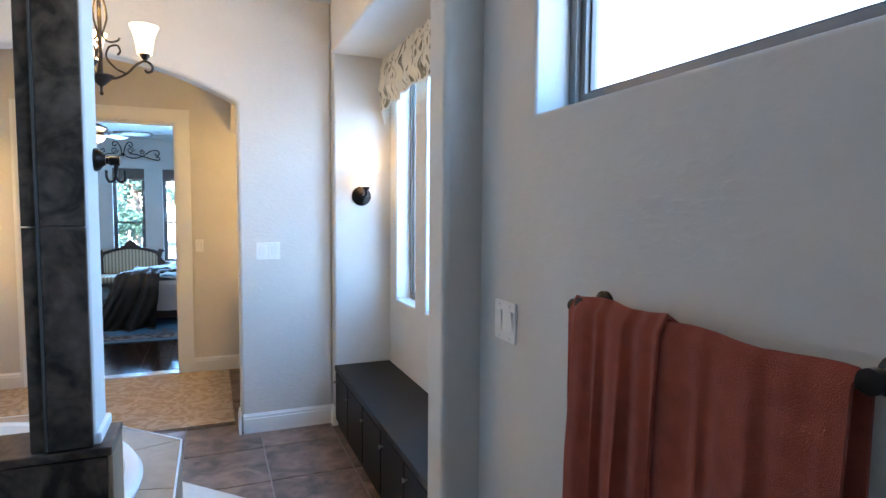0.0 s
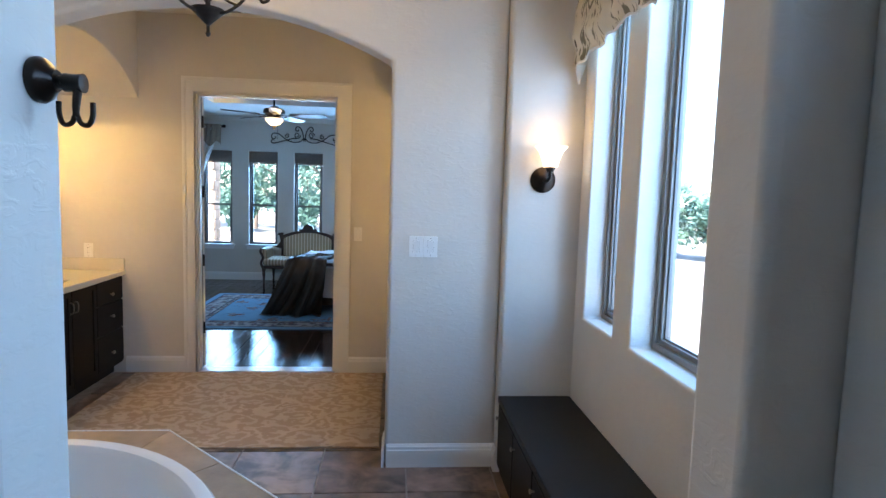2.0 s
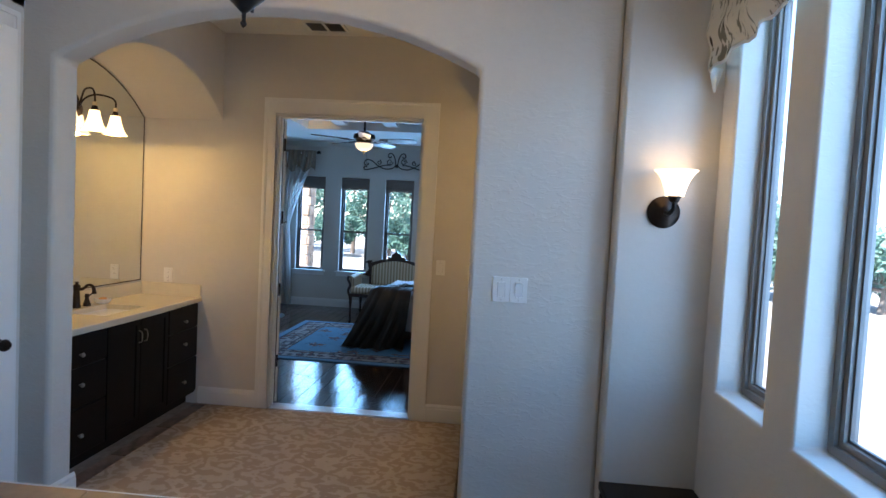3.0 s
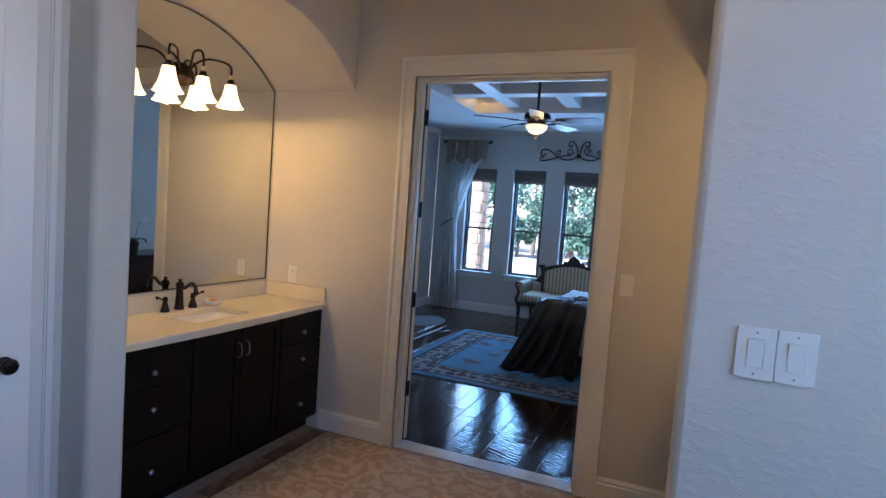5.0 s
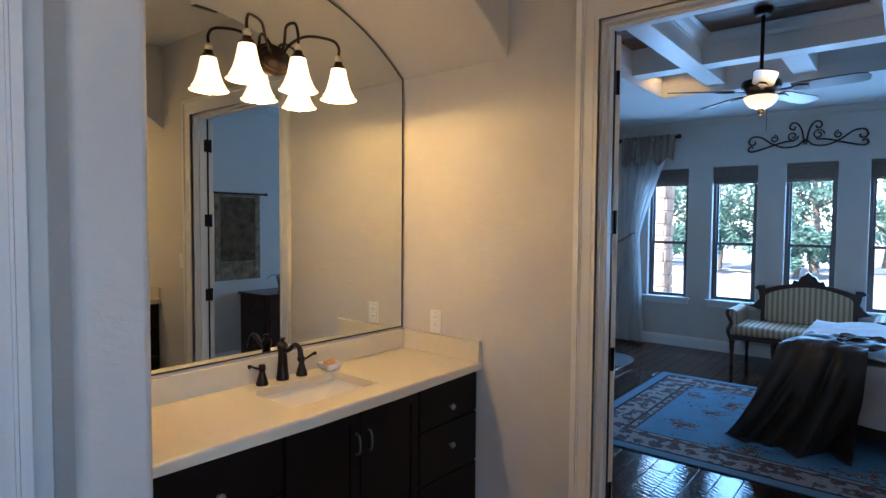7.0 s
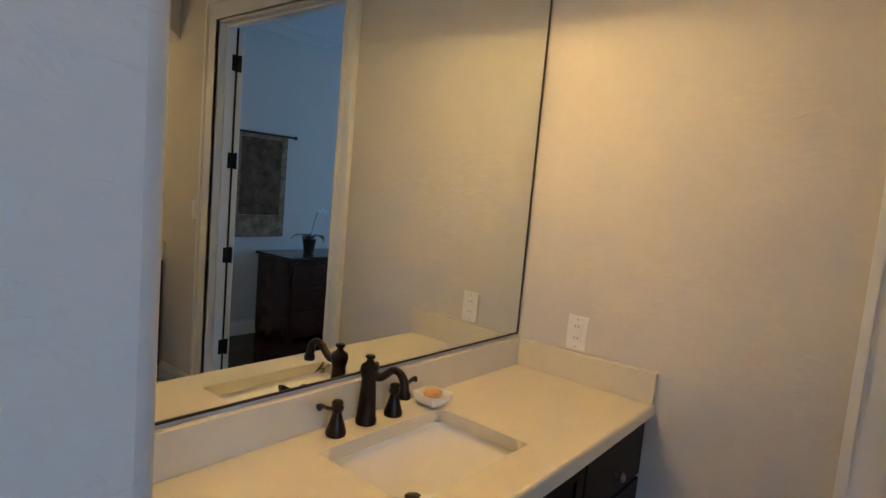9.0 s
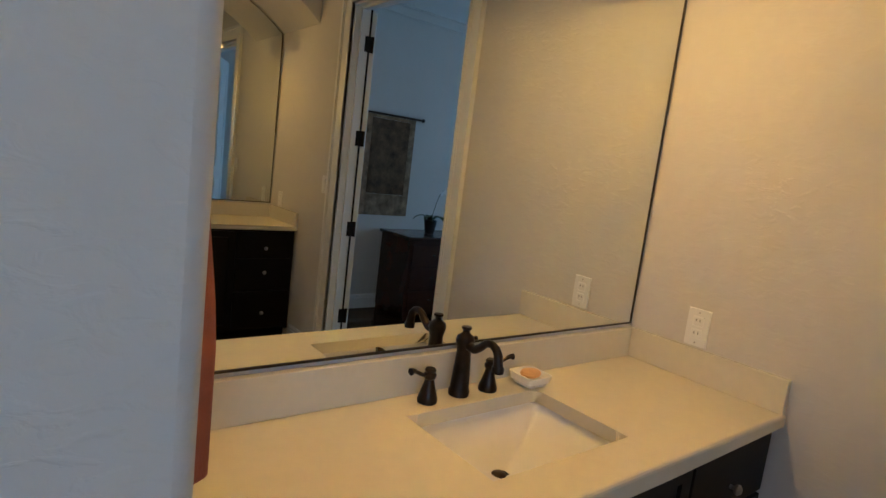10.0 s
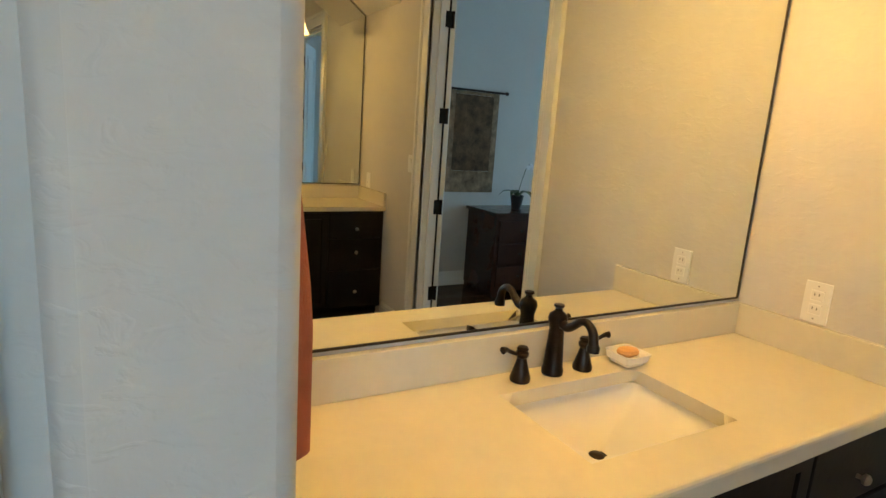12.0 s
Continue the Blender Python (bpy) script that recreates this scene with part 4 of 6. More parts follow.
def counter(side):
    y0, y1 = Y_ARCH2 + 0.001, Y_DOOR - 0.001
    xb = X_MIR + 0.002 if side > 0 else X_MIR_R - 0.002
    xf = -2.025 if side > 0 else 0.268
    sx0, sx1 = (-2.428, -2.14) if side > 0 else (0.383, 0.671)
    sy0, sy1 = 4.858, 5.278
    t = thing("countertop", ((xb + xf) / 2, 5.06, ZC - 0.034), "cream quartz countertop with splashes and a sink cut-out", "countertop")
    a, b = sorted((xb, xf))
    n = 64
    cx, cy = (sx0 + sx1) / 2, (sy0 + sy1) / 2
    bm = grid_wall([a, b], [y0, y1], [(sx0, sx1, sy0, sy1)], "z", ZC - 0.034, ZC)
    bmesh.ops.remove_doubles(bm, verts=bm.verts, dist=1e-6)
    inner = [e for e in bm.edges if abs(e.verts[0].co.z - e.verts[1].co.z) > 0.01 and all(abs(v.co.x - cx) < (sx1 - sx0) / 2 + 1e-4 and abs(v.co.y - cy) < (sy1 - sy0) / 2 + 1e-4 for v in e.verts)]
    bmesh.ops.bevel(bm, geom=inner, offset=0.034, segments=5, affect="EDGES", profile=0.5)
    front = [e for e in bm.edges if all(abs(v.co.x - xf) < 1e-4 for v in e.verts) and abs(e.verts[0].co.z - e.verts[1].co.z) < 1e-4]
    bmesh.ops.bevel(bm, geom=front, offset=0.010, segments=3, affect="EDGES", profile=0.5)
    part("slab", bm, M_COUNTER, t)

    def hole(k, g=0.0):
        ang = 2 * math.pi * (k + 0.5) / n
        c, s = math.cos(ang), math.sin(ang)
        q = 2 / 9.0
        return (cx + ((sx1 - sx0) / 2 - g) * math.copysign(abs(c) ** q, c), cy + ((sy1 - sy0) / 2 - g) * math.copysign(abs(s) ** q, s))

    s0, s1 = sorted((xb, xb + side * 0.02))
    part("backsplash", boxed(s0, s1, y0, y1, ZC + 0.0005, 0.962, 0.002), M_COUNTER, t)
    s0, s1 = sorted((xb + side * 0.0205, xf - side * 0.004))
    part("side_splash", boxed(s0, s1, y1 - 0.02, y1, ZC + 0.0005, 0.962, 0.002), M_COUNTER, t)
    # sink
    s = thing("sink", (cx, cy, ZC - 0.18), "white undermount rectangular porcelain sink with sloping sides", "sink")

    def basin(f, g, z):
        return [Vector((cx + (hole(k, -0.008)[0] - cx) * f + side * g, cy + (hole(k, -0.008)[1] - cy) * f, z)) for k in range(n)]

    part("bowl", rings_mesh([basin(1.06, 0, ZC - 0.036), basin(1.0, 0, ZC - 0.036), basin(0.985, 0, ZC - 0.044), basin(0.95, -0.001, ZC - 0.056), basin(0.62, -0.008, ZC - 0.094), basin(0.30, -0.022, ZC - 0.121), basin(0.07, -0.030, ZC - 0.130)], caps=False), M_PORCELAIN, s, smooth=True)
    part("drain", lathe([(0.0, 0.003), (0.014, 0.003), (0.018, 0.0), (0.018, -0.008)], (cx - side * 0.030, cy - 0.01, ZC - 0.1275), 18), M_BRONZE, s, "dark bronze drain", True)
    # faucet, in three pieces on one spread
    f = thing("faucet", (xb + side * 0.075, 5.05, ZC), "oil-rubbed bronze widespread faucet with curved spout and lever handles", "faucet")
    fx, fy = xb + side * 0.062, 5.050
    part("body", lathe([(0.0, 0.0), (0.026, 0.0), (0.027, 0.012), (0.024, 0.020), (0.0215, 0.06), (0.018, 0.115), (0.021, 0.128), (0.024, 0.140), (0.021, 0.152), (0.010, 0.160), (0.008, 0.166), (0.013, 0.171), (0.012, 0.176), (0.0, 0.178)], (fx, fy, ZC + 0.001), 24), M_BRONZE, f, smooth=True)
    P = [(fx + side * d, fy, ZC + z) for d, z in ((0.010, 0.135), (0.035, 0.130), (0.055, 0.140), (0.078, 0.158), (0.100, 0.160), (0.118, 0.145), (0.124, 0.118))]
    part("spout", tube(smooth_path(P), lambda u: 0.0125 - 0.003 * math.sin(u * 3), 12), M_BRONZE, f, smooth=True)
    part("spout_tip", lathe([(0.0, 0.0), (0.0145, 0.0), (0.015, 0.012), (0.011, 0.018), (0.0, 0.018)], (fx + side * 0.1245, fy, ZC + 0.103), 14), M_BRONZE, f, smooth=True)
    for sg, yy in ((-1, 4.948), (1, 5.142)):
        h = part("handle_base", lathe([(0.0, 0.0), (0.024, 0.0), (0.025, 0.008), (0.020, 0.024), (0.0125, 0.050), (0.0115, 0.057), (0.015, 0.061), (0.016, 0.069), (0.0125, 0.074), (0.0145, 0.079), (0.011, 0.084), (0.0, 0.085)], (fx + side * 0.006, yy, ZC + 0.001), 20), M_BRONZE, f, smooth=True)
        part("lever", tube(smooth_path([(fx + side * 0.006, yy, ZC + 0.070), (fx + side * 0.008, yy + sg * 0.020, ZC + 0.071), (fx + side * 0.012, yy + sg * 0.040, ZC + 0.080), (fx + side * 0.016, yy + sg * 0.056, ZC + 0.088), (fx + side * 0.018, yy + sg * 0.066, ZC + 0.088)]), lambda u: 0.0048 + 0.0042 * max(0.0, (u - 0.6) / 0.4), 10), M_BRONZE, h, smooth=True)
    return t


counter(1)
counter(-1)

# soap dish
dish = thing("soap_dish", (-2.44, 5.27, ZC), "small white square ceramic soap dish beside the faucet", "soap dish")


def sq(half, z, n=32, p=7.0):
    out = []
    for k in range(n):
        a = 2 * math.pi * k / n
        c, s = math.cos(a), math.sin(a)
        out.append(Vector((-2.462 + half * math.copysign(abs(c) ** (2 / p), c), 5.285 + half * math.copysign(abs(s) ** (2 / p), s), ZC + z)))
    return out


part("bowl", rings_mesh([sq(0.026, 0.001), sq(0.033, 0.004), sq(0.035, 0.010), sq(0.041, 0.014), sq(0.0445, 0.031), sq(0.0455, 0.034), sq(0.041, 0.034), sq(0.034, 0.022), sq(0.004, 0.020)], caps=False), M_PORCELAIN, dish, smooth=True)
soap = thing("soap_bar", (-2.462, 5.285, ZC + 0.024), "peach coloured oval bar of soap in the dish", "soap")
_b = lathe([(0.0, 0.0), (0.02, 0.001), (0.031, 0.007), (0.033, 0.012), (0.029, 0.018), (0.014, 0.022), (0.0, 0.0225)], (0, 0, 0), 24)
_b.transform(Matrix.Translation((-2.462, 5.285, ZC + 0.0215)) @ Matrix.Diagonal((0.75, 1.0, 1.0, 1)))
part("bar", _b, material("peach_soap", (0.66, 0.36, 0.15), 0.45, var=0.08, scale=30), soap, smooth=True)

# ---- arched mirrors ----
M_MIRROR_EDGE = material("dark_mirror_edge", (0.05, 0.04, 0.03), 0.3, metal=0.7, var=0.2)


def arched_mirror(side):
    x = X_MIR if side > 0 else X_MIR_R
    y0, y1 = Y_ARCH2 + 0.012, Y_DOOR - 0.010
    t = thing("wall_mirror", (x + side * 0.004, 5.06, 0.97), "large frameless arched mirror standing on the vanity splash", "mirror")
    def outline(g):
        return [(y0 + g, 0.972 + g), (y0 + g, VS)] + arc_points(y0 + g, y1 - g, VS - 0.008, VR - g, 40)[1:-1] + [(y1 - g, VS), (y1 - g, 0.972 + g)]
    a, b = sorted((x + side * 0.001, x + side * 0.006))
    part("glass", prism(outline(0.003), "x", a, b), M_MIRROR, t)
    o, i = outline(0.0), outline(0.006)
    bm = rings_mesh([[Vector((x + side * d, *p)) for p in q] for q, d in ((o, 0.0005), (o, 0.008), (i, 0.008), (i, 0.006))], caps=False)
    part("edge", bm, M_MIRROR_EDGE, t)


arched_mirror(1)
arched_mirror(-1)

# ---- vanity lamps ----
M_BELL = glow("lit_bell_glass", (1.0, 0.62, 0.26), 0.60)
M_RIM = glow("amber_bell_rim", (1.0, 0.50, 0.14), 0.05)
M_CRYSTAL = material("amber_crystal", (0.75, 0.62, 0.40), 0.08, var=0.1, scale=60)


def vanity_light(side):
    x = X_MIR + 0.007 if side > 0 else X_MIR_R - 0.007
    cy = 5.045
    t = thing("vanity_light", (x, cy, 2.27), "bronze three-arm vanity lamp with lit flared glass bells on the mirror", "wall lamp")
    b = lathe([(0.0, 0.0), (0.075, 0.0), (0.075, 0.008), (0.064, 0.014), (0.062, 0.020), (0.048, 0.024), (0.046, 0.030), (0.030, 0.036), (0.0, 0.042)], (0, 0, 0), 28, "x")
    b.transform(Matrix.Translation((x, cy, 2.195)) @ Matrix.Diagonal((side, 1.25, 0.85, 1)))
    part("backplate", b, M_BRONZE, t, smooth=True)
    for i, yy in enumerate((4.845, 5.075, 5.285)):
        s = -1 if yy < cy else 1
        out = abs(yy - cy) > 0.2
        tip = Vector((x + side * 0.138, yy, 2.232))
        mid = [(x + side * 0.03, cy + s * 0.02, 2.20), (x + side * 0.045, cy + s * (0.06 if out else 0.03), 2.265), (x + side * 0.08, cy + (yy - cy) * 0.5, 2.318 if not out else 2.305), (x + side * 0.122, cy + (yy - cy) * 0.88, 2.305 if out else 2.325), (x + side * 0.138, yy, 2.278)]
        part("arm", tube(smooth_path(mid + [tuple(tip)]), 0.0062, 10), M_BRONZE, t, smooth=True)
        part("bead", lathe([(0.0, -0.016), (0.012, -0.012), (0.017, 0.0), (0.012, 0.012), (0.0, 0.016)], tip + Vector((0, 0, -0.004)), 12), M_CRYSTAL, t, "faceted amber glass bead")
        part("cap", lathe([(0.0, 0.0), (0.016, 0.0), (0.020, -0.014), (0.028, -0.022), (0.029, -0.036), (0.0, -0.037)], tip + Vector((0, 0, -0.018)), 18), M_BRONZE, t, smooth=True)
        part("shade", bell(tip + Vector((0, 0, -0.048)), 0.031, 0.076, 0.128, up=False), M_BELL, t, "frosted bell shade, lit", True)
        part("rim", tube([tip + Vector((0.0765 * math.cos(a), 0.0765 * math.sin(a), -0.177)) for a in [2 * math.pi * k / 32 for k in range(33)]], 0.0026, 6), M_RIM, t, "amber rim of the bell", True)
        if side > 0:
            point_lamp("vanity_bulb", tip + Vector((0, 0, -0.181)), 1.45, WARM, 0.012)
    return t


vanity_light(1)
vanity_light(-1)
point_lamp("second_vanity_bulb", (X_MIR_R - 0.16, 4.965, 2.0), 2.2, WARM, 0.012)
point_lamp("sconce_bulb", (1.01, ALC1 - 0.11, 1.815), 0.12, WARM, 0.012)
point_lamp("chandelier_bulb", (CX, CY, 2.47), 3.4, WARM, 0.08)

# hand towel on a ring beside the mirror
ring = thing("towel_ring", (-2.2, Y_ARCH2, 1.40), "dark bronze towel ring on the alcove's side wall", "towel ring")
part("rosette", lathe([(0.0, 0.0), (0.024, 0.0), (0.024, 0.006), (0.010, 0.012), (0.009, 0.05), (0.0, 0.052)], (-2.215, Y_ARCH2, 1.47), 16, "y"), M_BRONZE, ring, smooth=True)
part("loop", tube([(-2.215 + 0.075 * math.sin(a), Y_ARCH2 + 0.045, 1.395 + 0.075 * math.cos(a)) for a in [2 * math.pi * k / 28 for k in range(29)]], 0.004), M_BRONZE, ring, smooth=True)
hand_towel = thing("hand_towel", (-2.2, Y_ARCH2 + 0.045, 1.0), "coral red terry hand towel hanging from its ring", "towel")


def hang(u, v):
    a = u * 2 * math.pi
    z = 1.345 - 0.345 * v
    w = 0.065 + 0.035 * min(1, v * 3)
    d = 0.022 + 0.016 * min(1, v * 2)
    return Vector((-2.215 + w * math.cos(a), Y_ARCH2 + 0.048 + d * math.sin(a) + 0.006 * math.sin(6 * a + 2), z + 0.01 * math.cos(a * 2)))


part("cloth", rings_mesh([[hang(i / 40, j / 20) for i in range(40)] for j in range(21)]), M_REDTOWEL, hand_towel, smooth=True)

# ceiling vent of the hall
vent = thing("ceiling_vent", (-1.03, 5.62, H_HALL - 0.01), "white rectangular ceiling air vent with dark slots", "vent")
_b = bmesh.new()
for _a in ((-1.18, -0.88, 5.52, 5.54), (-1.18, -0.88, 5.72, 5.74), (-1.18, -1.16, 5.54, 5.72), (-0.90, -0.88, 5.54, 5.72), (-1.04, -1.02, 5.54, 5.72)):
    box(_b, *_a, H_HALL - 0.012, H_HALL - 0.001)
part("frame", _b, M_TRIM, vent)
# black sheet under the ceiling, painted shade between the slats
part("shade_backing", boxed(-1.16, -0.90, 5.54, 5.72, H_HALL - 0.003, H_HALL - 0.0005), M_BLACKTOP, vent)
for _i in range(8):
    _b = boxed(-1.158, -0.902, -0.006, 0.006, -0.001, 0.001)
    _b.transform(pose(0, 5.555 + 0.0215 * _i, H_HALL - 0.008, 35, 0, 0))
    part("slat", _b, M_FRAME, vent)


# ---- rugs ----
def damask(name, light, dark, sx, sy):
    """Large tone-on-tone medallions woven into a rug."""
    m = material(name, light, 0.95, var=0.08, scale=5, fine=250, bump=0.35, bump_scale=350, spec=0.1)
    n, l = m.node_tree.nodes, m.node_tree.links
    b = n["Principled BSDF"]
    old = b.inputs["Base Color"].links[0].from_socket
    tc, mp = n.new("ShaderNodeTexCoord"), n.new("ShaderNodeMapping")
    mp.inputs["Scale"].default_value = (sx, sy, 1)
    vr = n.new("ShaderNodeTexVoronoi")
    vr.inputs["Scale"].default_value, vr.inputs["Randomness"].default_value = 1.0, 0.35
    dist = n.new("ShaderNodeTexNoise")
    dist.inputs["Scale"].default_value, dist.inputs["Detail"].default_value = 3.6, 4
    ad = n.new("ShaderNodeMath")
    ad.operation = "MULTIPLY_ADD"
    ad.inputs[1].default_value = 0.85
    sn = n.new("ShaderNodeMath")
    sn.operation = "SINE"
    mul = n.new("ShaderNodeMath")
    mul.operation = "MULTIPLY"
    mul.inputs[1].default_value = 24.0
    rp = n.new("ShaderNodeValToRGB")
    rp.color_ramp.elements[0].position, rp.color_ramp.elements[1].position = 0.35, 0.65
    mx = n.new("ShaderNodeMix")
    mx.data_type = "RGBA"
    mx.inputs["B"].default_value = (*dark, 1)
    l.new(tc.outputs["Object"], mp.inputs["Vector"])
    l.new(mp.outputs[0], vr.inputs["Vector"])
    l.new(mp.outputs[0], dist.inputs["Vector"])
    l.new(dist.outputs[0], ad.inputs[0])
    l.new(vr.outputs["Distance"], ad.inputs[2])
    l.new(ad.outputs[0], mul.inputs[0])
    l.new(mul.outputs[0], sn.inputs[0])
    half = n.new("ShaderNodeMath")
    half.operation = "MULTIPLY_ADD"
    half.inputs[1].default_value = half.inputs[2].default_value = 0.5
    l.new(sn.outputs[0], half.inputs[0])
    l.new(half.outputs[0], rp.inputs[0])
    l.new(rp.outputs[0], mx.inputs["Factor"])
    l.new(old, mx.inputs["A"])
    l.new(mx.outputs["Result"], b.inputs["Base Color"])
    return m


M_HALLRUG = damask("beige_damask_rug", (0.47, 0.385, 0.30), (0.365, 0.285, 0.21), 2.5, 3.1)
hall_rug = thing("hall_rug", (-0.88, 5.08, 0), "beige hall rug with large tone-on-tone floral medallions", "rug")
part("carpet", boxed(-1.93, 0.13, 4.345, 5.80, 0.001, 0.011, 0.004), M_HALLRUG, hall_rug)
part("binding", rings_mesh([[Vector((x, y, z)) for x, y in ((-1.935, 4.34), (0.135, 4.34), (0.135, 5.805), (-1.935, 5.805))] for z in (0.0005, 0.007)], caps=False), M_TANTILE, hall_rug, "brown bound edge")


def persian():
    """Blue field with floral motifs inside cream and navy borders."""
    m = material("persian_rug_pile", (0.13, 0.27, 0.40), 0.95, var=0.10, scale=6, fine=250, bump=0.3, bump_scale=350, spec=0.1)
    n, l = m.node_tree.nodes, m.node_tree.links
    b = n["Principled BSDF"]
    field = b.inputs["Base Color"].links[0].from_socket
    tc = n.new("ShaderNodeTexCoord")
    sep = n.new("ShaderNodeSeparateXYZ")
    l.new(tc.outputs["Object"], sep.inputs[0])

    def math_node(op, a, c):
        k = n.new("ShaderNodeMath")
        k.operation = op
        for s, v in ((0, a), (1, c)):
            if isinstance(v, (int, float)):
                k.inputs[s].default_value = v
            else:
                l.new(v, k.inputs[s])
        return k.outputs[0]

    ax = math_node("SUBTRACT", RUG_W / 2, math_node("ABSOLUTE", sep.outputs[0], 0))
    ay = math_node("SUBTRACT", RUG_H / 2, math_node("ABSOLUTE", sep.outputs[1], 0))
    edge = math_node("MINIMUM", ax, ay)
    bands = n.new("ShaderNodeValToRGB")
    bands.color_ramp.interpolation = "CONSTANT"
    cream, navy, blue = (0.31, 0.29, 0.285, 1), (0.030, 0.034, 0.050, 1), (0.15, 0.26, 0.36, 1)
    el = bands.color_ramp.elements
    el[0].position, el[0].color = 0.0, blue
    el[1].position, el[1].color = 0.16, navy
    for p, c in ((0.20, cream), (0.62, navy), (0.66, cream), (0.74, navy), (0.77, blue)):
        e = el.new(p)
        e.color = c
    l.new(math_node("MULTIPLY", edge, 2.0), bands.inputs[0])
    ns = n.new("ShaderNodeTexNoise")
    ns.inputs["Scale"].default_value, ns.inputs["Detail"].default_value = 22, 3
    l.new(tc.outputs["Object"], ns.inputs["Vector"])
    wobble = math_node("SUBTRACT", ns.outputs[0], 0.5)

    def motifs(scale, randomness, reach, ramp):
        """Flowers round scattered centres: colours by distance, and the mask of where they lie."""
        vr = n.new("ShaderNodeTexVoronoi")
        vr.inputs["Scale"].default_value, vr.inputs["Randomness"].default_value = scale, randomness
        l.new(tc.outputs["Object"], vr.inputs["Vector"])
        d = math_node("ADD", vr.outputs["Distance"], math_node("MULTIPLY", wobble, 1.3))
        cr = n.new("ShaderNodeValToRGB")
        cr.color_ramp.interpolation = "CONSTANT"
        e = cr.color_ramp.elements
        e[0].position, e[0].color = 0.0, (*ramp[0][1], 1)
        e[1].position, e[1].color = ramp[1][0], (*ramp[1][1], 1)
        for p, c in ramp[2:]:
            q = e.new(p)
            q.color = (*c, 1)
        l.new(d, cr.inputs[0])
        return cr.outputs[0], math_node("LESS_THAN", d, reach)

    def blend(f, a, c):
        k = n.new("ShaderNodeMix")
        k.data_type = "RGBA"
        for s, v in (("Factor", f), ("A", a), ("B", c)):
            l.new(v, k.inputs[s])
        return k.outputs["Result"]

    rose, cream_, dusk = (0.20, 0.085, 0.080), (0.36, 0.31, 0.27), (0.055, 0.060, 0.085)
    c1, m1 = motifs(3.4, 0.9, 0.30, ((0, dusk), (0.08, rose), (0.17, cream_), (0.23, dusk)))
    c2, m2 = motifs(8.5, 0.45, 0.42, ((0, rose), (0.14, dusk), (0.24, (0.16, 0.13, 0.10)), (0.33, dusk)))
    inside = math_node("GREATER_THAN", edge, 0.385)
    middle = blend(m1, field, c1)
    band = math_node("MULTIPLY", m2, math_node("GREATER_THAN", edge, 0.10))
    l.new(blend(inside, blend(band, bands.outputs[0], c2), middle), b.inputs["Base Color"])
    return m


RUG_W, RUG_H = 2.55, 2.20
bed_rug = thing("persian_rug", (-1.10, 8.49, 0), "pale blue floral persian rug with cream borders, half under the bed", "rug")
part("carpet", boxed(-1.10 - RUG_W / 2, -1.10 + RUG_W / 2, 8.49 - RUG_H / 2, 8.49 + RUG_H / 2, 0.001, 0.012, 0.003), persian(), bed_rug)
M_CELL_RUG = material("grey_mat_weave", (0.16, 0.15, 0.145), 0.95, var=0.15, scale=20, fine=300, bump=0.3, bump_scale=300, spec=0.1)
small_rug = thing("small_rug", (-2.95, 9.9, 0), "small grey oval rug on the bedroom floor by the curtain", "rug")
_b = lathe([(0.0, 0.010), (0.28, 0.010), (0.30, 0.001)], (0, 0, 0), 32)
_b.transform(Matrix.Translation((-3.05, 9.75, 0.0)) @ Matrix.Diagonal((0.9, 1.3, 1, 1)))
part("carpet", _b, M_CELL_RUG, small_rug)

# ---- bedroom ceiling with beams ----
M_PLANKCEIL = material("brown_plank_ceiling", (0.19, 0.085, 0.042), 0.42, var=0.3, scale=5, fine=40, bump=0.05, second=(0.10, 0.045, 0.025))
TX0, TX1, TY0, TY1 = -2.44, -0.12, 6.42, 9.56
ZS, ZB, ZW = 2.80, 2.86, 3.09
structure("ceiling_bedroom", grid_wall([BX0, BX1], [Y_BED, Y_WIN], [(TX0, TX1, TY0, TY1)], "z", ZS, ZS + 0.12), M_CEIL, "pale bedroom ceiling border round a raised tray", "ceiling", bevel=0.004)
_b = bmesh.new()
for _i in range(35):
    _y = TY0 - 0.13 + _i * 0.10
    box(_b, TX0 - 0.1, TX1 + 0.1, _y, _y + 0.096, ZW, ZW + 0.02)
structure("ceiling_bedroom_planks", _b, M_PLANKCEIL, "dark stained wood plank ceiling inside the tray", "ceiling")
_b = bmesh.new()
for _a in ((TX0 - 0.12, TX0 - 0.002, TY0 - 0.1, TY1 + 0.1), (TX1 + 0.002, TX1 + 0.12, TY0 - 0.1, TY1 + 0.1), (TX0, TX1, TY0 - 0.12, TY0 - 0.002), (TX0, TX1, TY1 + 0.002, TY1 + 0.12)):
    box(_b, *_a, ZS + 0.121, ZW + 0.04)
structure("ceiling_bedroom_tray", _b, M_CEIL, "pale sides of the raised tray ceiling", "ceiling")


def crown(bm, p, q, n, z, s=0.05):
    """A small crown moulding below height z, along p to q, leaning towards n."""
    p, q, n = Vector((*p, z)), Vector((*q, z)), Vector((*n, 0))
    prof = [(0, 0), (s, 0), (s, -0.012), (s * 0.75, -0.022), (s * 0.45, -s * 0.62), (0.012, -s * 0.86), (0.012, -s), (0, -s)]
    rings_mesh([[e + n * a + Vector((0, 0, b)) for a, b in prof] for e in (p, q)], bm=bm)


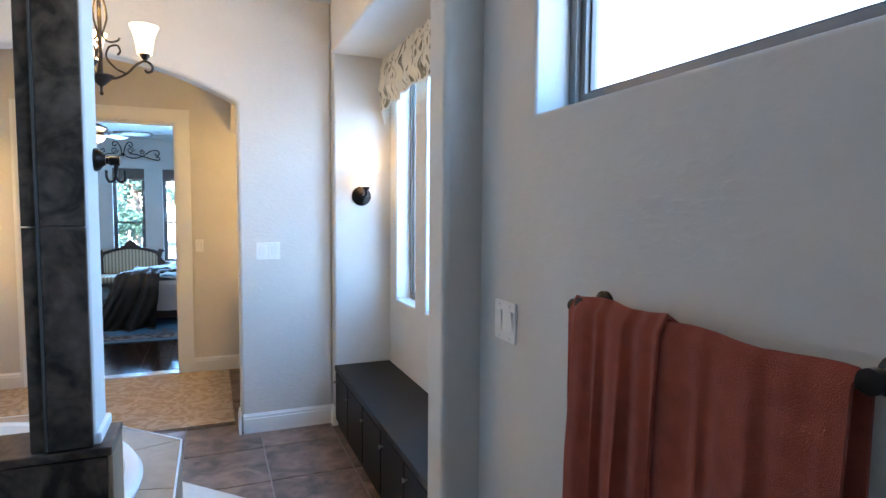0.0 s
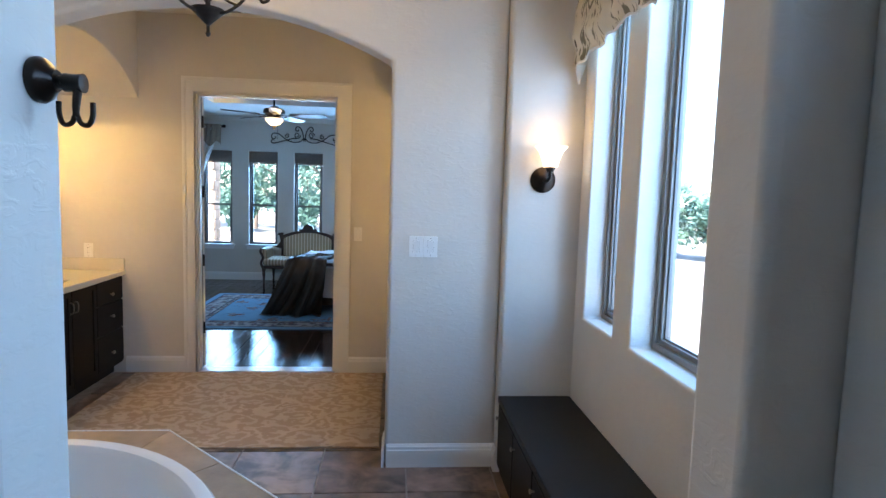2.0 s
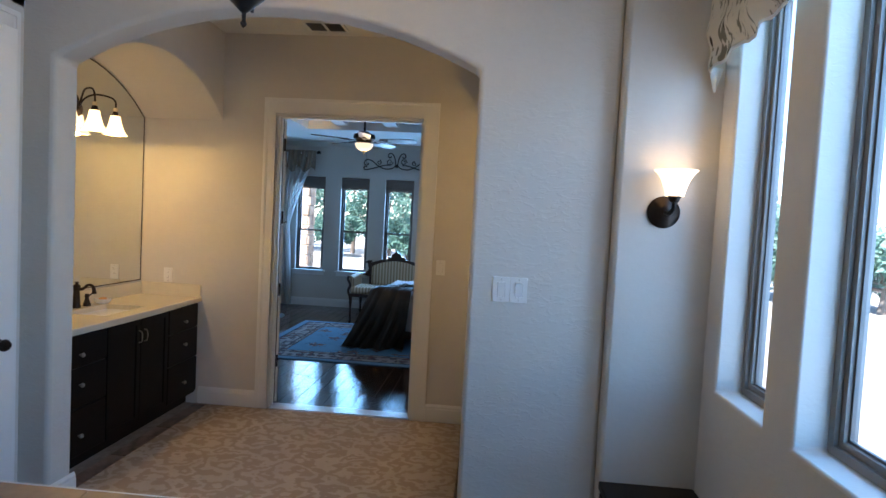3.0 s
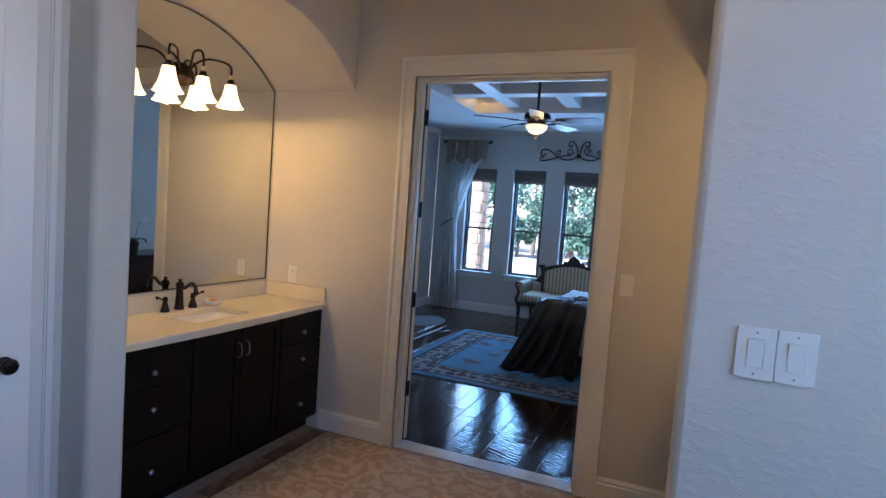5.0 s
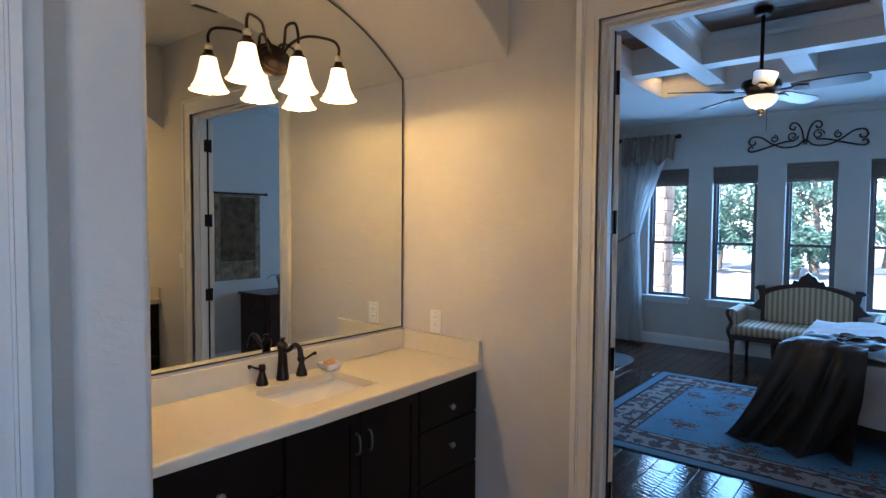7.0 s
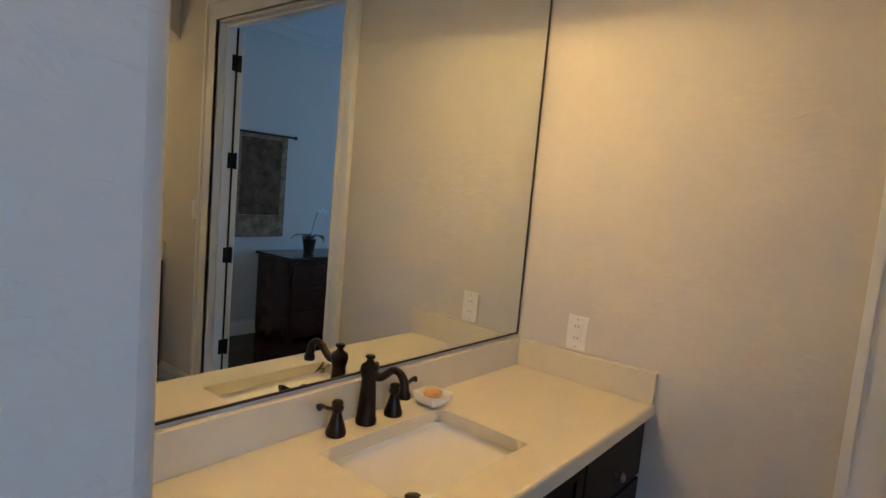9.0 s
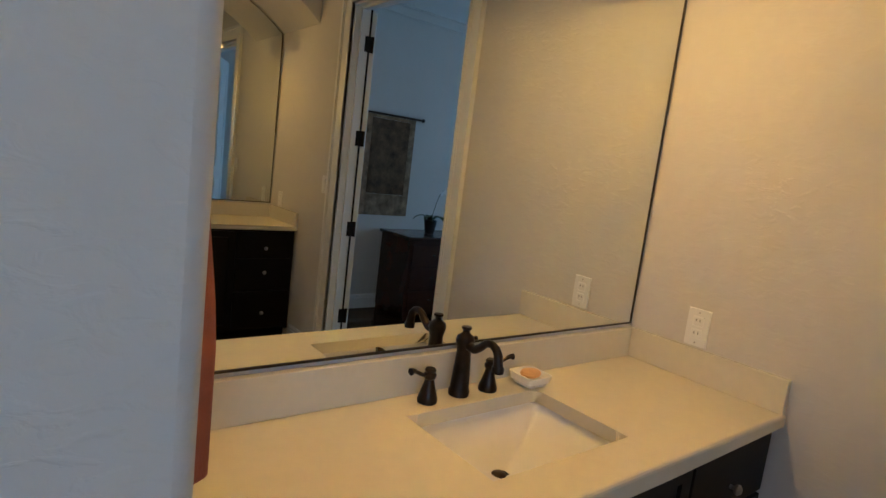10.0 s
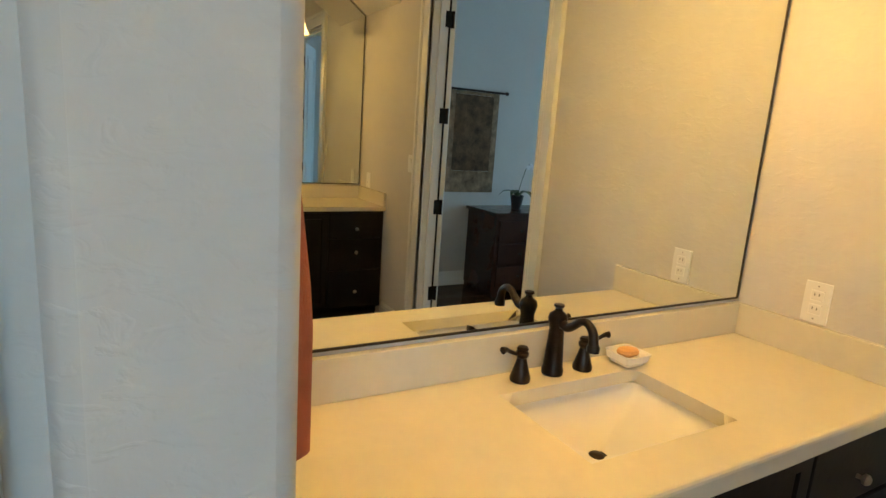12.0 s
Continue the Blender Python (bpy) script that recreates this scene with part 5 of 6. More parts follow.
BEAMS_X, BEAMS_Y = ((-2.02, -1.85), (-0.635, -0.455)), ((7.05, 7.23), (8.73, 8.91))
_b = bmesh.new()
for _x0, _x1 in BEAMS_X:
    box(_b, _x0, _x1, TY0, TY1, ZB, ZW - 0.001, 0.003, 1)
for _y0, _y1 in BEAMS_Y:
    for _x0, _x1 in ((TX0, -2.021), (-1.849, -0.636), (-0.454, TX1)):
        box(_b, _x0, _x1, _y0, _y1, ZB + 0.0005, ZW - 0.001, 0.003, 1)
for _y0, _y1 in ((TY0, 7.049), (8.911, TY1)):
    box(_b, -1.30, -1.12, _y0, _y1, ZB + 0.0005, ZW - 0.001, 0.003, 1)
for _x0, _x1, _y0, _y1 in ((-1.85, -0.635, 7.23, 8.73),):
    crown(_b, (_x0, _y0), (_x1, _y0), (0, 1), ZW - 0.002, 0.09)
    crown(_b, (_x0, _y1), (_x1, _y1), (0, -1), ZW - 0.002, 0.09)
    crown(_b, (_x0, _y0), (_x0, _y1), (1, 0), ZW - 0.002, 0.09)
    crown(_b, (_x1, _y0), (_x1, _y1), (-1, 0), ZW - 0.002, 0.09)
for _x0, _x1 in ((TX0, -2.02), (-1.85, -1.30), (-1.12, -0.635), (-0.455, TX1)):
    crown(_b, (_x0, 8.911), (_x1, 8.911), (0, 1), ZW - 0.002)
    crown(_b, (_x0, TY1), (_x1, TY1), (0, -1), ZW - 0.002)
structure("ceiling_beams", _b, M_TRIM, "white painted coffered ceiling beams with crown mouldings", "ceiling beams")
_b = bmesh.new()
crown(_b, (BX0, Y_WIN), (BX1, Y_WIN), (0, -1), ZS, 0.08)
crown(_b, (BX0, Y_BED), (BX0, Y_WIN), (1, 0), ZS, 0.08)
crown(_b, (BX1, Y_BED), (BX1, Y_WIN), (-1, 0), ZS, 0.08)
structure("trim_bedroom_crown", _b, M_WALL, "white crown moulding round the bedroom ceiling", "trim")
for _x in (-2.33, -0.32):
    _t = thing("recessed_light", (_x, 9.24, ZW - 0.01), "small lit recessed ceiling downlight", "downlight", "tray downlights")
    part("ring", lathe([(0.035, 0.0), (0.05, -0.004), (0.05, -0.010), (0.035, -0.010)], (_x, 9.24, ZW), 20), M_TRIM, _t, smooth=True)
    part("lens", lathe([(0.0, -0.004), (0.034, -0.004), (0.034, -0.002)], (_x, 9.24, ZW), 20), glow("downlight_lens", (1.0, 0.8, 0.5), 0.9), _t)
    _d = bpy.data.lights.new("tray_downlight", "SPOT")
    _d.energy, _d.color, _d.spot_size, _d.shadow_soft_size = LAMPS * 1.4, WARM, radians(150), 0.03
    _l = new("tray_downlight", _d)
    _l.matrix_basis = look((_x, 9.24, ZW - 0.02), (_x, 9.35, 0))

# ---- ceiling fan ----
fan = thing("ceiling_fan", (-1.33, 8.34, 2.32), "dark bronze ceiling fan with five blades and a lit glass bowl", "ceiling fan")
FC = (-1.33, 8.34)
part("canopy", lathe([(0.0, 0.0), (0.065, 0.0), (0.065, -0.03), (0.045, -0.05), (0.0, -0.052)], (*FC, ZW), 24), M_BRONZE, fan, smooth=True)
part("downrod", tube([(*FC, ZW - 0.05), (*FC, 2.60)], 0.013, 12), M_BRONZE, fan, smooth=True)
part("motor", lathe([(0.0, 0.14), (0.05, 0.14), (0.075, 0.12), (0.125, 0.105), (0.135, 0.075), (0.13, 0.05), (0.10, 0.035), (0.09, 0.02), (0.085, 0.0), (0.0, 0.0)], (*FC, 2.465), 28), M_BRONZE, fan, smooth=True)
part("bowl", lathe([(0.0, -0.085), (0.03, -0.083), (0.07, -0.066), (0.10, -0.035), (0.112, 0.0), (0.108, 0.004), (0.0, 0.005)], (*FC, 2.455), 28), glow("lit_fan_bowl", (1.0, 0.74, 0.42), 0.22), fan, "lit cream glass bowl", True)
part("finial", lathe([(0.0, -0.045), (0.008, -0.04), (0.012, -0.03), (0.006, -0.02), (0.022, -0.008), (0.024, 0.0), (0.0, 0.002)], (*FC, 2.368), 14), M_BRONZE, fan, smooth=True)
part("pull_chain", tube([(FC[0] + 0.05, FC[1] - 0.05, 2.46), (FC[0] + 0.05, FC[1] - 0.05, 2.20)], 0.0018, 6), M_BRONZE, fan)
M_BLADE = material("fan_blade_walnut", (0.060, 0.035, 0.022), 0.35, var=0.3, scale=6, fine=50)
for _i in range(5):
    _a = -5 + 72 * _i
    _m = pose(*FC, 2.50, 0, 0, _a) @ pose(0, 0, 0, -11, 0, 0)
    _b = prism([(0.20, -0.055), (0.26, -0.068), (0.58, -0.072), (0.635, -0.055), (0.65, 0.0), (0.635, 0.055), (0.58, 0.072), (0.26, 0.068), (0.20, 0.055)], "z", -0.004, 0.004)
    _b.transform(_m)
    part("blade", _b, M_BLADE, fan)
    _b = prism([(0.09, -0.015), (0.18, -0.012), (0.23, -0.035), (0.30, -0.020), (0.30, 0.020), (0.23, 0.035), (0.18, 0.012), (0.09, 0.015)], "z", -0.012, -0.0045)
    _b.transform(_m)
    part("blade_iron", _b, M_BRONZE, fan)
point_lamp("fan_bulb", (FC[0], FC[1], 2.31), 1.1, WARM, 0.05)

# ---- bedroom windows ----
M_CELL = material("taupe_cellular_shade", (0.20, 0.165, 0.145), 0.9, var=0.08, scale=20, bump=0.2, bump_scale=200, spec=0.1)
for _k, (_x0, _x1) in enumerate(WIN_X):
    _w = thing("window_%d" % (_k + 5), ((_x0 + _x1) / 2, Y_WIN, 0.60), "tall single-hung bedroom window with dark frame and raised shade", "window", kind="structure")
    _yf = Y_WIN + 0.07

    def _ring(name, x0, x1, z0, z1, m, ya, yb, mat):
        bm = bmesh.new()
        box(bm, x0, x0 + m, ya, yb, z0, z1)
        box(bm, x1 - m, x1, ya, yb, z0, z1)
        box(bm, x0 + m, x1 - m, ya, yb, z0, z0 + m)
        box(bm, x0 + m, x1 - m, ya, yb, z1 - m, z1)
        return part(name, bm, mat, _w)

    _ring("window_frame", _x0 + 0.001, _x1 - 0.001, 0.601, 2.224, 0.030, _yf, _yf + 0.07, M_BFRAME)
    _ring("upper_sash", _x0 + 0.031, _x1 - 0.031, 1.285, 2.194, 0.022, _yf + 0.038, _yf + 0.06, M_BFRAME)
    _ring("lower_sash", _x0 + 0.031, _x1 - 0.031, 0.631, 1.318, 0.026, _yf + 0.012, _yf + 0.036, M_BFRAME)
    for _z0, _z1, _d in ((1.30, 2.18, 0.048), (0.65, 1.30, 0.024)):
        _p = part("pane", boxed(_x0 + 0.045, _x1 - 0.045, _yf + _d, _yf + _d + 0.004, _z0, _z1), M_GLASS, _w)
        _p.visible_shadow = False
    part("window_sill", boxed(_x0 - 0.05, _x1 + 0.05, Y_WIN - 0.045, Y_WIN + 0.0695, 0.602, 0.622, 0.004), M_TRIM, _w)
    part("apron", boxed(_x0 - 0.03, _x1 + 0.03, Y_WIN - 0.016, Y_WIN - 0.001, 0.535, 0.600, 0.003), M_TRIM, _w)
    _s = thing("cellular_shade", ((_x0 + _x1) / 2, Y_WIN + 0.03, 2.02), "taupe pleated cellular shade drawn up under the window head", "window shade", "bedroom shades")
    part("head_rail", boxed(_x0 + 0.004, _x1 - 0.004, Y_WIN + 0.012, Y_WIN + 0.055, 2.185, 2.222, 0.003), M_CELL, _s)
    for _i in range(7):
        _z = 2.183 - 0.021 * _i
        part("pleat", prism([(Y_WIN + 0.020, _z - 0.010), (Y_WIN + 0.014, _z - 0.020), (Y_WIN + 0.050, _z - 0.020), (Y_WIN + 0.044, _z - 0.010), (Y_WIN + 0.050, _z), (Y_WIN + 0.014, _z)], "x", _x0 + 0.006, _x1 - 0.006), M_CELL, _s)
    part("bottom_rail", boxed(_x0 + 0.004, _x1 - 0.004, Y_WIN + 0.014, Y_WIN + 0.050, 2.015, 2.034, 0.003), M_CELL, _s)

# ---- curtain ----
M_SHEER = material("white_sheer", (0.84, 0.83, 0.82), 0.9, var=0.04, scale=20, fine=400, bump=0.1, bump_scale=400, spec=0.1)
_n, _l = M_SHEER.node_tree.nodes, M_SHEER.node_tree.links
_t, _x = _n.new("ShaderNodeBsdfTranslucent"), _n.new("ShaderNodeMixShader")
_t.inputs[0].default_value = (0.85, 0.84, 0.83, 1)
_x.inputs[0].default_value = 0.72
_l.new(_n["Principled BSDF"].outputs[0], _x.inputs[1])
_l.new(_t.outputs[0], _x.inputs[2])
_l.new(_x.outputs[0], _n["Material Output"].inputs[0])
M_TAUPE = material("taupe_silk", (0.28, 0.22, 0.17), 0.55, var=0.15, scale=20, fine=300, bump=0.1, bump_scale=300)
rod = thing("curtain_rod", (-3.05, 10.93, 2.62), "dark iron curtain rod with ball finials", "curtain rod")
part("pole", tube([(-3.43, 10.93, 2.615), (-2.70, 10.93, 2.615)], 0.011, 10), M_IRON, rod, smooth=True)
for _x in (-3.44, -2.69):
    part("finial", lathe([(0.0, -0.035), (0.02, -0.028), (0.03, 0.0), (0.02, 0.028), (0.0, 0.035)], (_x, 10.93, 2.615), 14, "x"), M_IRON, rod, smooth=True)
for _x in (-3.36, -2.76):
    part("bracket", boxed(_x - 0.008, _x + 0.008, 10.925, Y_WIN - 0.001, 2.600, 2.63), M_IRON, rod)
curtain = thing("curtain", (-3.2, 10.93, 0), "white sheer curtain tied back under a gathered taupe valance", "curtain")


def sheer(u, v):
    z = 2.60 - 2.585 * v
    tie = math.exp(-((z - 1.36) / 0.22) ** 2)
    if z > 1.36:
        k = (z - 1.36) / 1.24
        right, left = -3.15 + 0.42 * k ** 1.25, -3.36 - 0.05 * k
    else:
        k = (1.36 - z) / 1.36
        right, left = -3.15 + 0.07 * k, -3.36 - 0.10 * k
    x = left + (right - left) * u
    y = 10.93 + 0.035 * math.sin(u * 38 + 0.6 * math.sin(v * 4)) * (1 - 0.6 * tie) + 0.02 * math.sin(u * 17 + v * 3)
    return Vector((x, y, z))


part("drape", sheet(120, 40, sheer, 0.003), M_SHEER, curtain, smooth=True)
part("gathered_top", sheet(110, 12, lambda u, v: Vector((-3.39 + 0.66 * u, 10.93 - 0.045 - 0.025 * v + 0.022 * math.sin(u * 52 + v) - 0.012 * math.sin(u * 23), 2.64 - (0.33 + 0.045 * math.sin(u * 19)) * v)), 0.004), M_TAUPE, curtain, "gathered taupe silk top", True)
part("tieback", tube(smooth_path([(-3.42, 10.90, 1.30), (-3.33, 10.86, 1.34), (-3.24, 10.875, 1.40), (-3.22, 10.93, 1.42), (-3.24, 10.985, 1.40), (-3.40, 11.03, 1.32)]), 0.012), M_TAUPE, curtain, smooth=True)

# ---- iron scroll over the windows ----
scroll = thing("wall_scroll", (-1.375, Y_WIN, 2.40), "wrought-iron scroll ornament on the wall over the bedroom windows", "wall ornament")


def spiral(cx, cz, r0, r1, a0, turns, n=26):
    return [(cx + (r0 + (r1 - r0) * i / n) * math.cos(a0 + turns * 2 * math.pi * i / n), Y_WIN - 0.02, cz + (r0 + (r1 - r0) * i / n) * math.sin(a0 + turns * 2 * math.pi * i / n)) for i in range(n + 1)]


for _s in (-1, 1):
    _f = [(-1.375 + _s * d, Y_WIN - 0.02, z) for d, z in ((0.02, 2.46), (0.08, 2.41), (0.20, 2.40), (0.32, 2.45), (0.43, 2.53), (0.52, 2.54), (0.555, 2.49), (0.53, 2.45), (0.49, 2.46), (0.49, 2.49))]
    part("long_scroll", tube(smooth_path(_f), 0.0085, 8), M_IRON, scroll, smooth=True)
    _f = [(-1.375 + _s * d, Y_WIN - 0.02, z) for d, z in ((0.10, 2.47), (0.20, 2.46), (0.34, 2.42), (0.46, 2.385), (0.53, 2.375), (0.56, 2.40), (0.54, 2.43), (0.505, 2.42))]
    part("low_scroll", tube(smooth_path(_f), 0.0085, 8), M_IRON, scroll, smooth=True)
    part("crown_scroll", tube([(-1.375 + _s * (p[0] + 1.375), p[1], p[2]) for p in smooth_path([(-1.365, Y_WIN - 0.02, 2.42), (-1.345, Y_WIN - 0.02, 2.56), (-1.30, Y_WIN - 0.02, 2.65), (-1.245, Y_WIN - 0.02, 2.66), (-1.225, Y_WIN - 0.02, 2.61), (-1.265, Y_WIN - 0.02, 2.59), (-1.28, Y_WIN - 0.02, 2.62)])], 0.0085, 8), M_IRON, scroll, smooth=True)
    part("curl", tube(spiral(-1.375 + _s * 0.12, 2.52, 0.055, 0.018, 0.0, 1.3 * _s), 0.007, 8), M_IRON, scroll, smooth=True)
    part("curl", tube(spiral(-1.375 + _s * 0.30, 2.505, 0.040, 0.014, 1.5, 1.2 * _s), 0.007, 8), M_IRON, scroll, smooth=True)
part("clasp", lathe([(0.0, -0.022), (0.022, -0.012), (0.022, 0.012), (0.0, 0.022)], (-1.375, Y_WIN - 0.02, 2.46), 12), M_IRON, scroll, smooth=True)

# ---- settee ----
M_CARVED = material("dark_carved_walnut", (0.045, 0.020, 0.012), 0.32, var=0.3, scale=12, fine=60, bump=0.05)


def stripe_fabric():
    m = material("striped_cream_damask", (0.60, 0.50, 0.36), 0.75, var=0.05, scale=20, fine=300, bump=0.1, bump_scale=400)
    n, l = m.node_tree.nodes, m.node_tree.links
    b = n["Principled BSDF"]
    old = b.inputs["Base Color"].links[0].from_socket
    tc, wv = n.new("ShaderNodeTexCoord"), n.new("ShaderNodeTexWave")
    wv.bands_direction = "X"
    wv.inputs["Scale"].default_value, wv.inputs["Distortion"].default_value = 6.5, 0.15
    rp, mx = n.new("ShaderNodeValToRGB"), n.new("ShaderNodeMix")
    rp.color_ramp.elements[0].position, rp.color_ramp.elements[1].position = 0.55, 0.65
    mx.data_type = "RGBA"
    mx.inputs["B"].default_value = (0.33, 0.24, 0.15, 1)
    l.new(tc.outputs["Object"], wv.inputs["Vector"])
    l.new(wv.outputs[0], rp.inputs[0])
    l.new(rp.outputs[0], mx.inputs["Factor"])
    l.new(old, mx.inputs["A"])
    l.new(mx.outputs["Result"], b.inputs["Base Color"])
    return m


M_STRIPE = stripe_fabric()
settee = thing("settee", (-1.22, 10.35, 0), "antique carved walnut settee with cream striped upholstery under the windows", "settee")
SX, SY = -1.22, 10.03
def turned_leg(x, y, h):
    return lathe([(0.0, 0.0), (0.014, 0.0), (0.018, 0.02), (0.014, 0.05), (0.020, h * 0.55), (0.027, h * 0.75), (0.020, h * 0.80), (0.030, h * 0.88), (0.030, h), (0.0, h)], (x, y, 0), 14)


for _x, _y in ((SX - 0.60, SY + 0.03), (SX + 0.60, SY + 0.03), (SX - 0.56, SY + 0.58), (SX + 0.56, SY + 0.58), (SX - 0.22, SY + 0.03), (SX + 0.22, SY + 0.03)):
    part("leg", turned_leg(_x, _y, 0.30), M_CARVED, settee, smooth=True)
part("seat_rail", boxed(SX - 0.63, SX + 0.63, SY, SY + 0.60, 0.30, 0.355, 0.012), M_CARVED, settee)
part("seat", boxed(SX - 0.61, SX + 0.61, SY - 0.012, SY + 0.56, 0.355, 0.475, 0.045, 4), M_STRIPE, settee, "cream striped seat cushion", True)


def settee_back(inset, y0, y1, zlow):
    w = 0.43 - inset
    pts = [(SX - w, zlow), (SX - w, 0.84 - inset)]
    pts += [(SX - w + 2 * w * i / 20, 0.84 - inset + (0.11) * math.sin(math.pi * i / 20) ** 0.8) for i in range(1, 20)]
    pts += [(SX + w, 0.84 - inset), (SX + w, zlow)]
    return prism(pts, "y", y0, y1)


part("back_frame", settee_back(0.0, SY + 0.55, SY + 0.60, 0.36), M_CARVED, settee)
_b = settee_back(0.045, SY + 0.51, SY + 0.549, 0.48)
bmesh.ops.bevel(_b, geom=_b.edges[:], offset=0.012, segments=2, affect="EDGES")
part("backrest", _b, M_STRIPE, settee, "cream striped backrest", True)
part("crest", prism([(SX - 0.15, 0.93), (SX - 0.13, 0.985), (SX - 0.09, 0.975), (SX - 0.065, 1.03), (SX - 0.03, 1.05), (SX, 1.085), (SX + 0.03, 1.05), (SX + 0.065, 1.03), (SX + 0.09, 0.975), (SX + 0.13, 0.985), (SX + 0.15, 0.93)], "y", SY + 0.545, SY + 0.605), M_CARVED, settee, "carved shell crest")
for _s in (-1, 1):
    part("ear", prism([(SX + _s * 0.40, 0.80), (SX + _s * 0.40, 0.90), (SX + _s * 0.47, 0.895), (SX + _s * 0.50, 0.86), (SX + _s * 0.46, 0.845), (SX + _s * 0.44, 0.74), (SX + _s * 0.50, 0.66), (SX + _s * 0.55, 0.64), (SX + _s * 0.42, 0.60)][::_s], "y", SY + 0.545, SY + 0.60), M_CARVED, settee)
    _x = SX + _s * 0.575
    _a = [[Vector((_x + _s * 0.04 + 0.058 * math.cos(k * math.pi / 8), y, 0.60 + 0.055 * math.sin(k * math.pi / 8))) for k in range(16)] for y in (SY + 0.02, SY + 0.56)]
    part("arm_roll", rings_mesh(_a), M_STRIPE, settee, "cream striped rolled arm", True)
    part("arm_panel", boxed(_x - 0.025, _x + 0.04 + (0.03 if _s > 0 else -0.02), SY + 0.03, SY + 0.55, 0.36, 0.60), M_STRIPE, settee)
    part("arm_post", tube(smooth_path([(_x + _s * 0.03, SY + 0.012, 0.30), (_x + _s * 0.06, SY + 0.0, 0.40), (_x + _s * 0.035, SY + 0.008, 0.50), (_x + _s * 0.07, SY + 0.004, 0.60), (_x + _s * 0.06, SY + 0.012, 0.655)]), 0.020, 10), M_CARVED, settee, smooth=True)

settee.location, settee.scale = (-1.29, 10.72, 0), (1.05, 1.0, 0.94)

# ---- bed ----
M_DUVET = material("pale_duvet", (0.66, 0.55, 0.48), 0.9, var=0.08, scale=4, fine=200, bump=0.25, bump_scale=14, spec=0.15)
M_QUILT = material("white_coverlet", (0.70, 0.69, 0.70), 0.9, var=0.06, scale=5, fine=200, bump=0.3, bump_scale=18, spec=0.15)
M_THROW = material("brown_silk_throw", (0.050, 0.034, 0.025), 0.42, var=0.25, scale=6, fine=150, bump=0.10, bump_scale=30, spec=0.22)
BD = (-1.13, 0.985, 8.27, 10.12)
bed = thing("bed", (-0.07, 9.19, 0), "low wooden bed with box base against the bedroom wall", "bed")
part("base", boxed(BD[0] + 0.05, BD[1], BD[2] + 0.05, BD[3] - 0.05, 0.101, 0.28, 0.01), M_CARVED, bed)
part("mattress", boxed(BD[0] + 0.03, BD[1] - 0.005, BD[2] + 0.03, BD[3] - 0.03, 0.282, 0.575, 0.05, 4), M_DUVET, bed, smooth=True)
for _x in (BD[0] + 0.16, BD[1] - 0.1):
    for _y in (BD[2] + 0.16, BD[3] - 0.16):
        part("leg", boxed(_x - 0.04, _x + 0.04, _y - 0.04, _y + 0.04, 0.013, 0.10), M_CARVED, bed)
part("headboard", boxed(BD[1] - 0.06, BD[1] - 0.001, BD[2], BD[3], 0.28, 1.15, 0.015), M_CARVED, bed)
duvet = thing("duvet", (-0.07, 9.19, 0.6), "pale rumpled duvet hanging down the sides of the bed", "duvet")


def cover(x0, x1, y0, y1, top, low, amp, seed):
    """Cloth laid over a box: flat top, rounded edges, sides that fall in soft folds."""
    def f(u, v):
        x = x0 - 0.42 + (x1 - x0 + 0.42) * u
        y = y0 - 0.42 + (y1 - y0 + 0.84) * v
        ox, oy = max(0, x0 - x), max(0, y0 - y, y - y1)
        o = math.hypot(ox, oy)
        px, py = max(x, x0), min(max(y, y0), y1)
        z = top
        if o > 0:
            drop = max(0.0, min(o, 0.42) - 0.02) / 0.40 * (top - low)
            nx, ny = (-ox / o), ((-1 if y < y0 else 1) * oy / o)
            wave = 0.022 * (math.sin(px * 11 + seed) + math.sin(py * 13 + 2 * seed)) * drop / (top - low)
            px += nx * (0.03 * min(1, o * 20) + wave + 0.05 * drop)
            py += ny * (0.03 * min(1, o * 20) + wave + 0.05 * drop)
            z = top - 0.012 * min(1, o * 30) - drop
        rum = noise.noise(Vector((x * 3.1, y * 3.1, seed))) * amp + noise.noise(Vector((x * 9, y * 9, seed))) * amp * 0.4
        return Vector((px, py, z + rum * (1 if o == 0 else 0.5)))
    return f


part("cloth", sheet(70, 70, cover(BD[0], BD[1] - 0.07, BD[2], BD[3], 0.60, 0.235, 0.022, 1.3)), M_DUVET, duvet, smooth=True)
coverlet = thing("coverlet", (-0.2, 9.3, 0.62), "white crumpled coverlet spread over the bed top", "coverlet")
part("cloth", sheet(60, 60, lambda u, v: Vector((BD[0] + 0.02 + 1.9 * u, BD[2] + 0.06 + 0.03 * math.sin(u * 12) + 1.72 * v, 0.632 + 0.030 * noise.noise(Vector((u * 7, v * 7, 4.0))) + 0.014 * noise.noise(Vector((u * 19, v * 19, 9.0))))), 0.008), M_QUILT, coverlet, smooth=True)
throw = thing("throw_blanket", (-1.05, 8.3, 0.3), "dark brown silky throw trailing from the bed to the floor", "blanket")


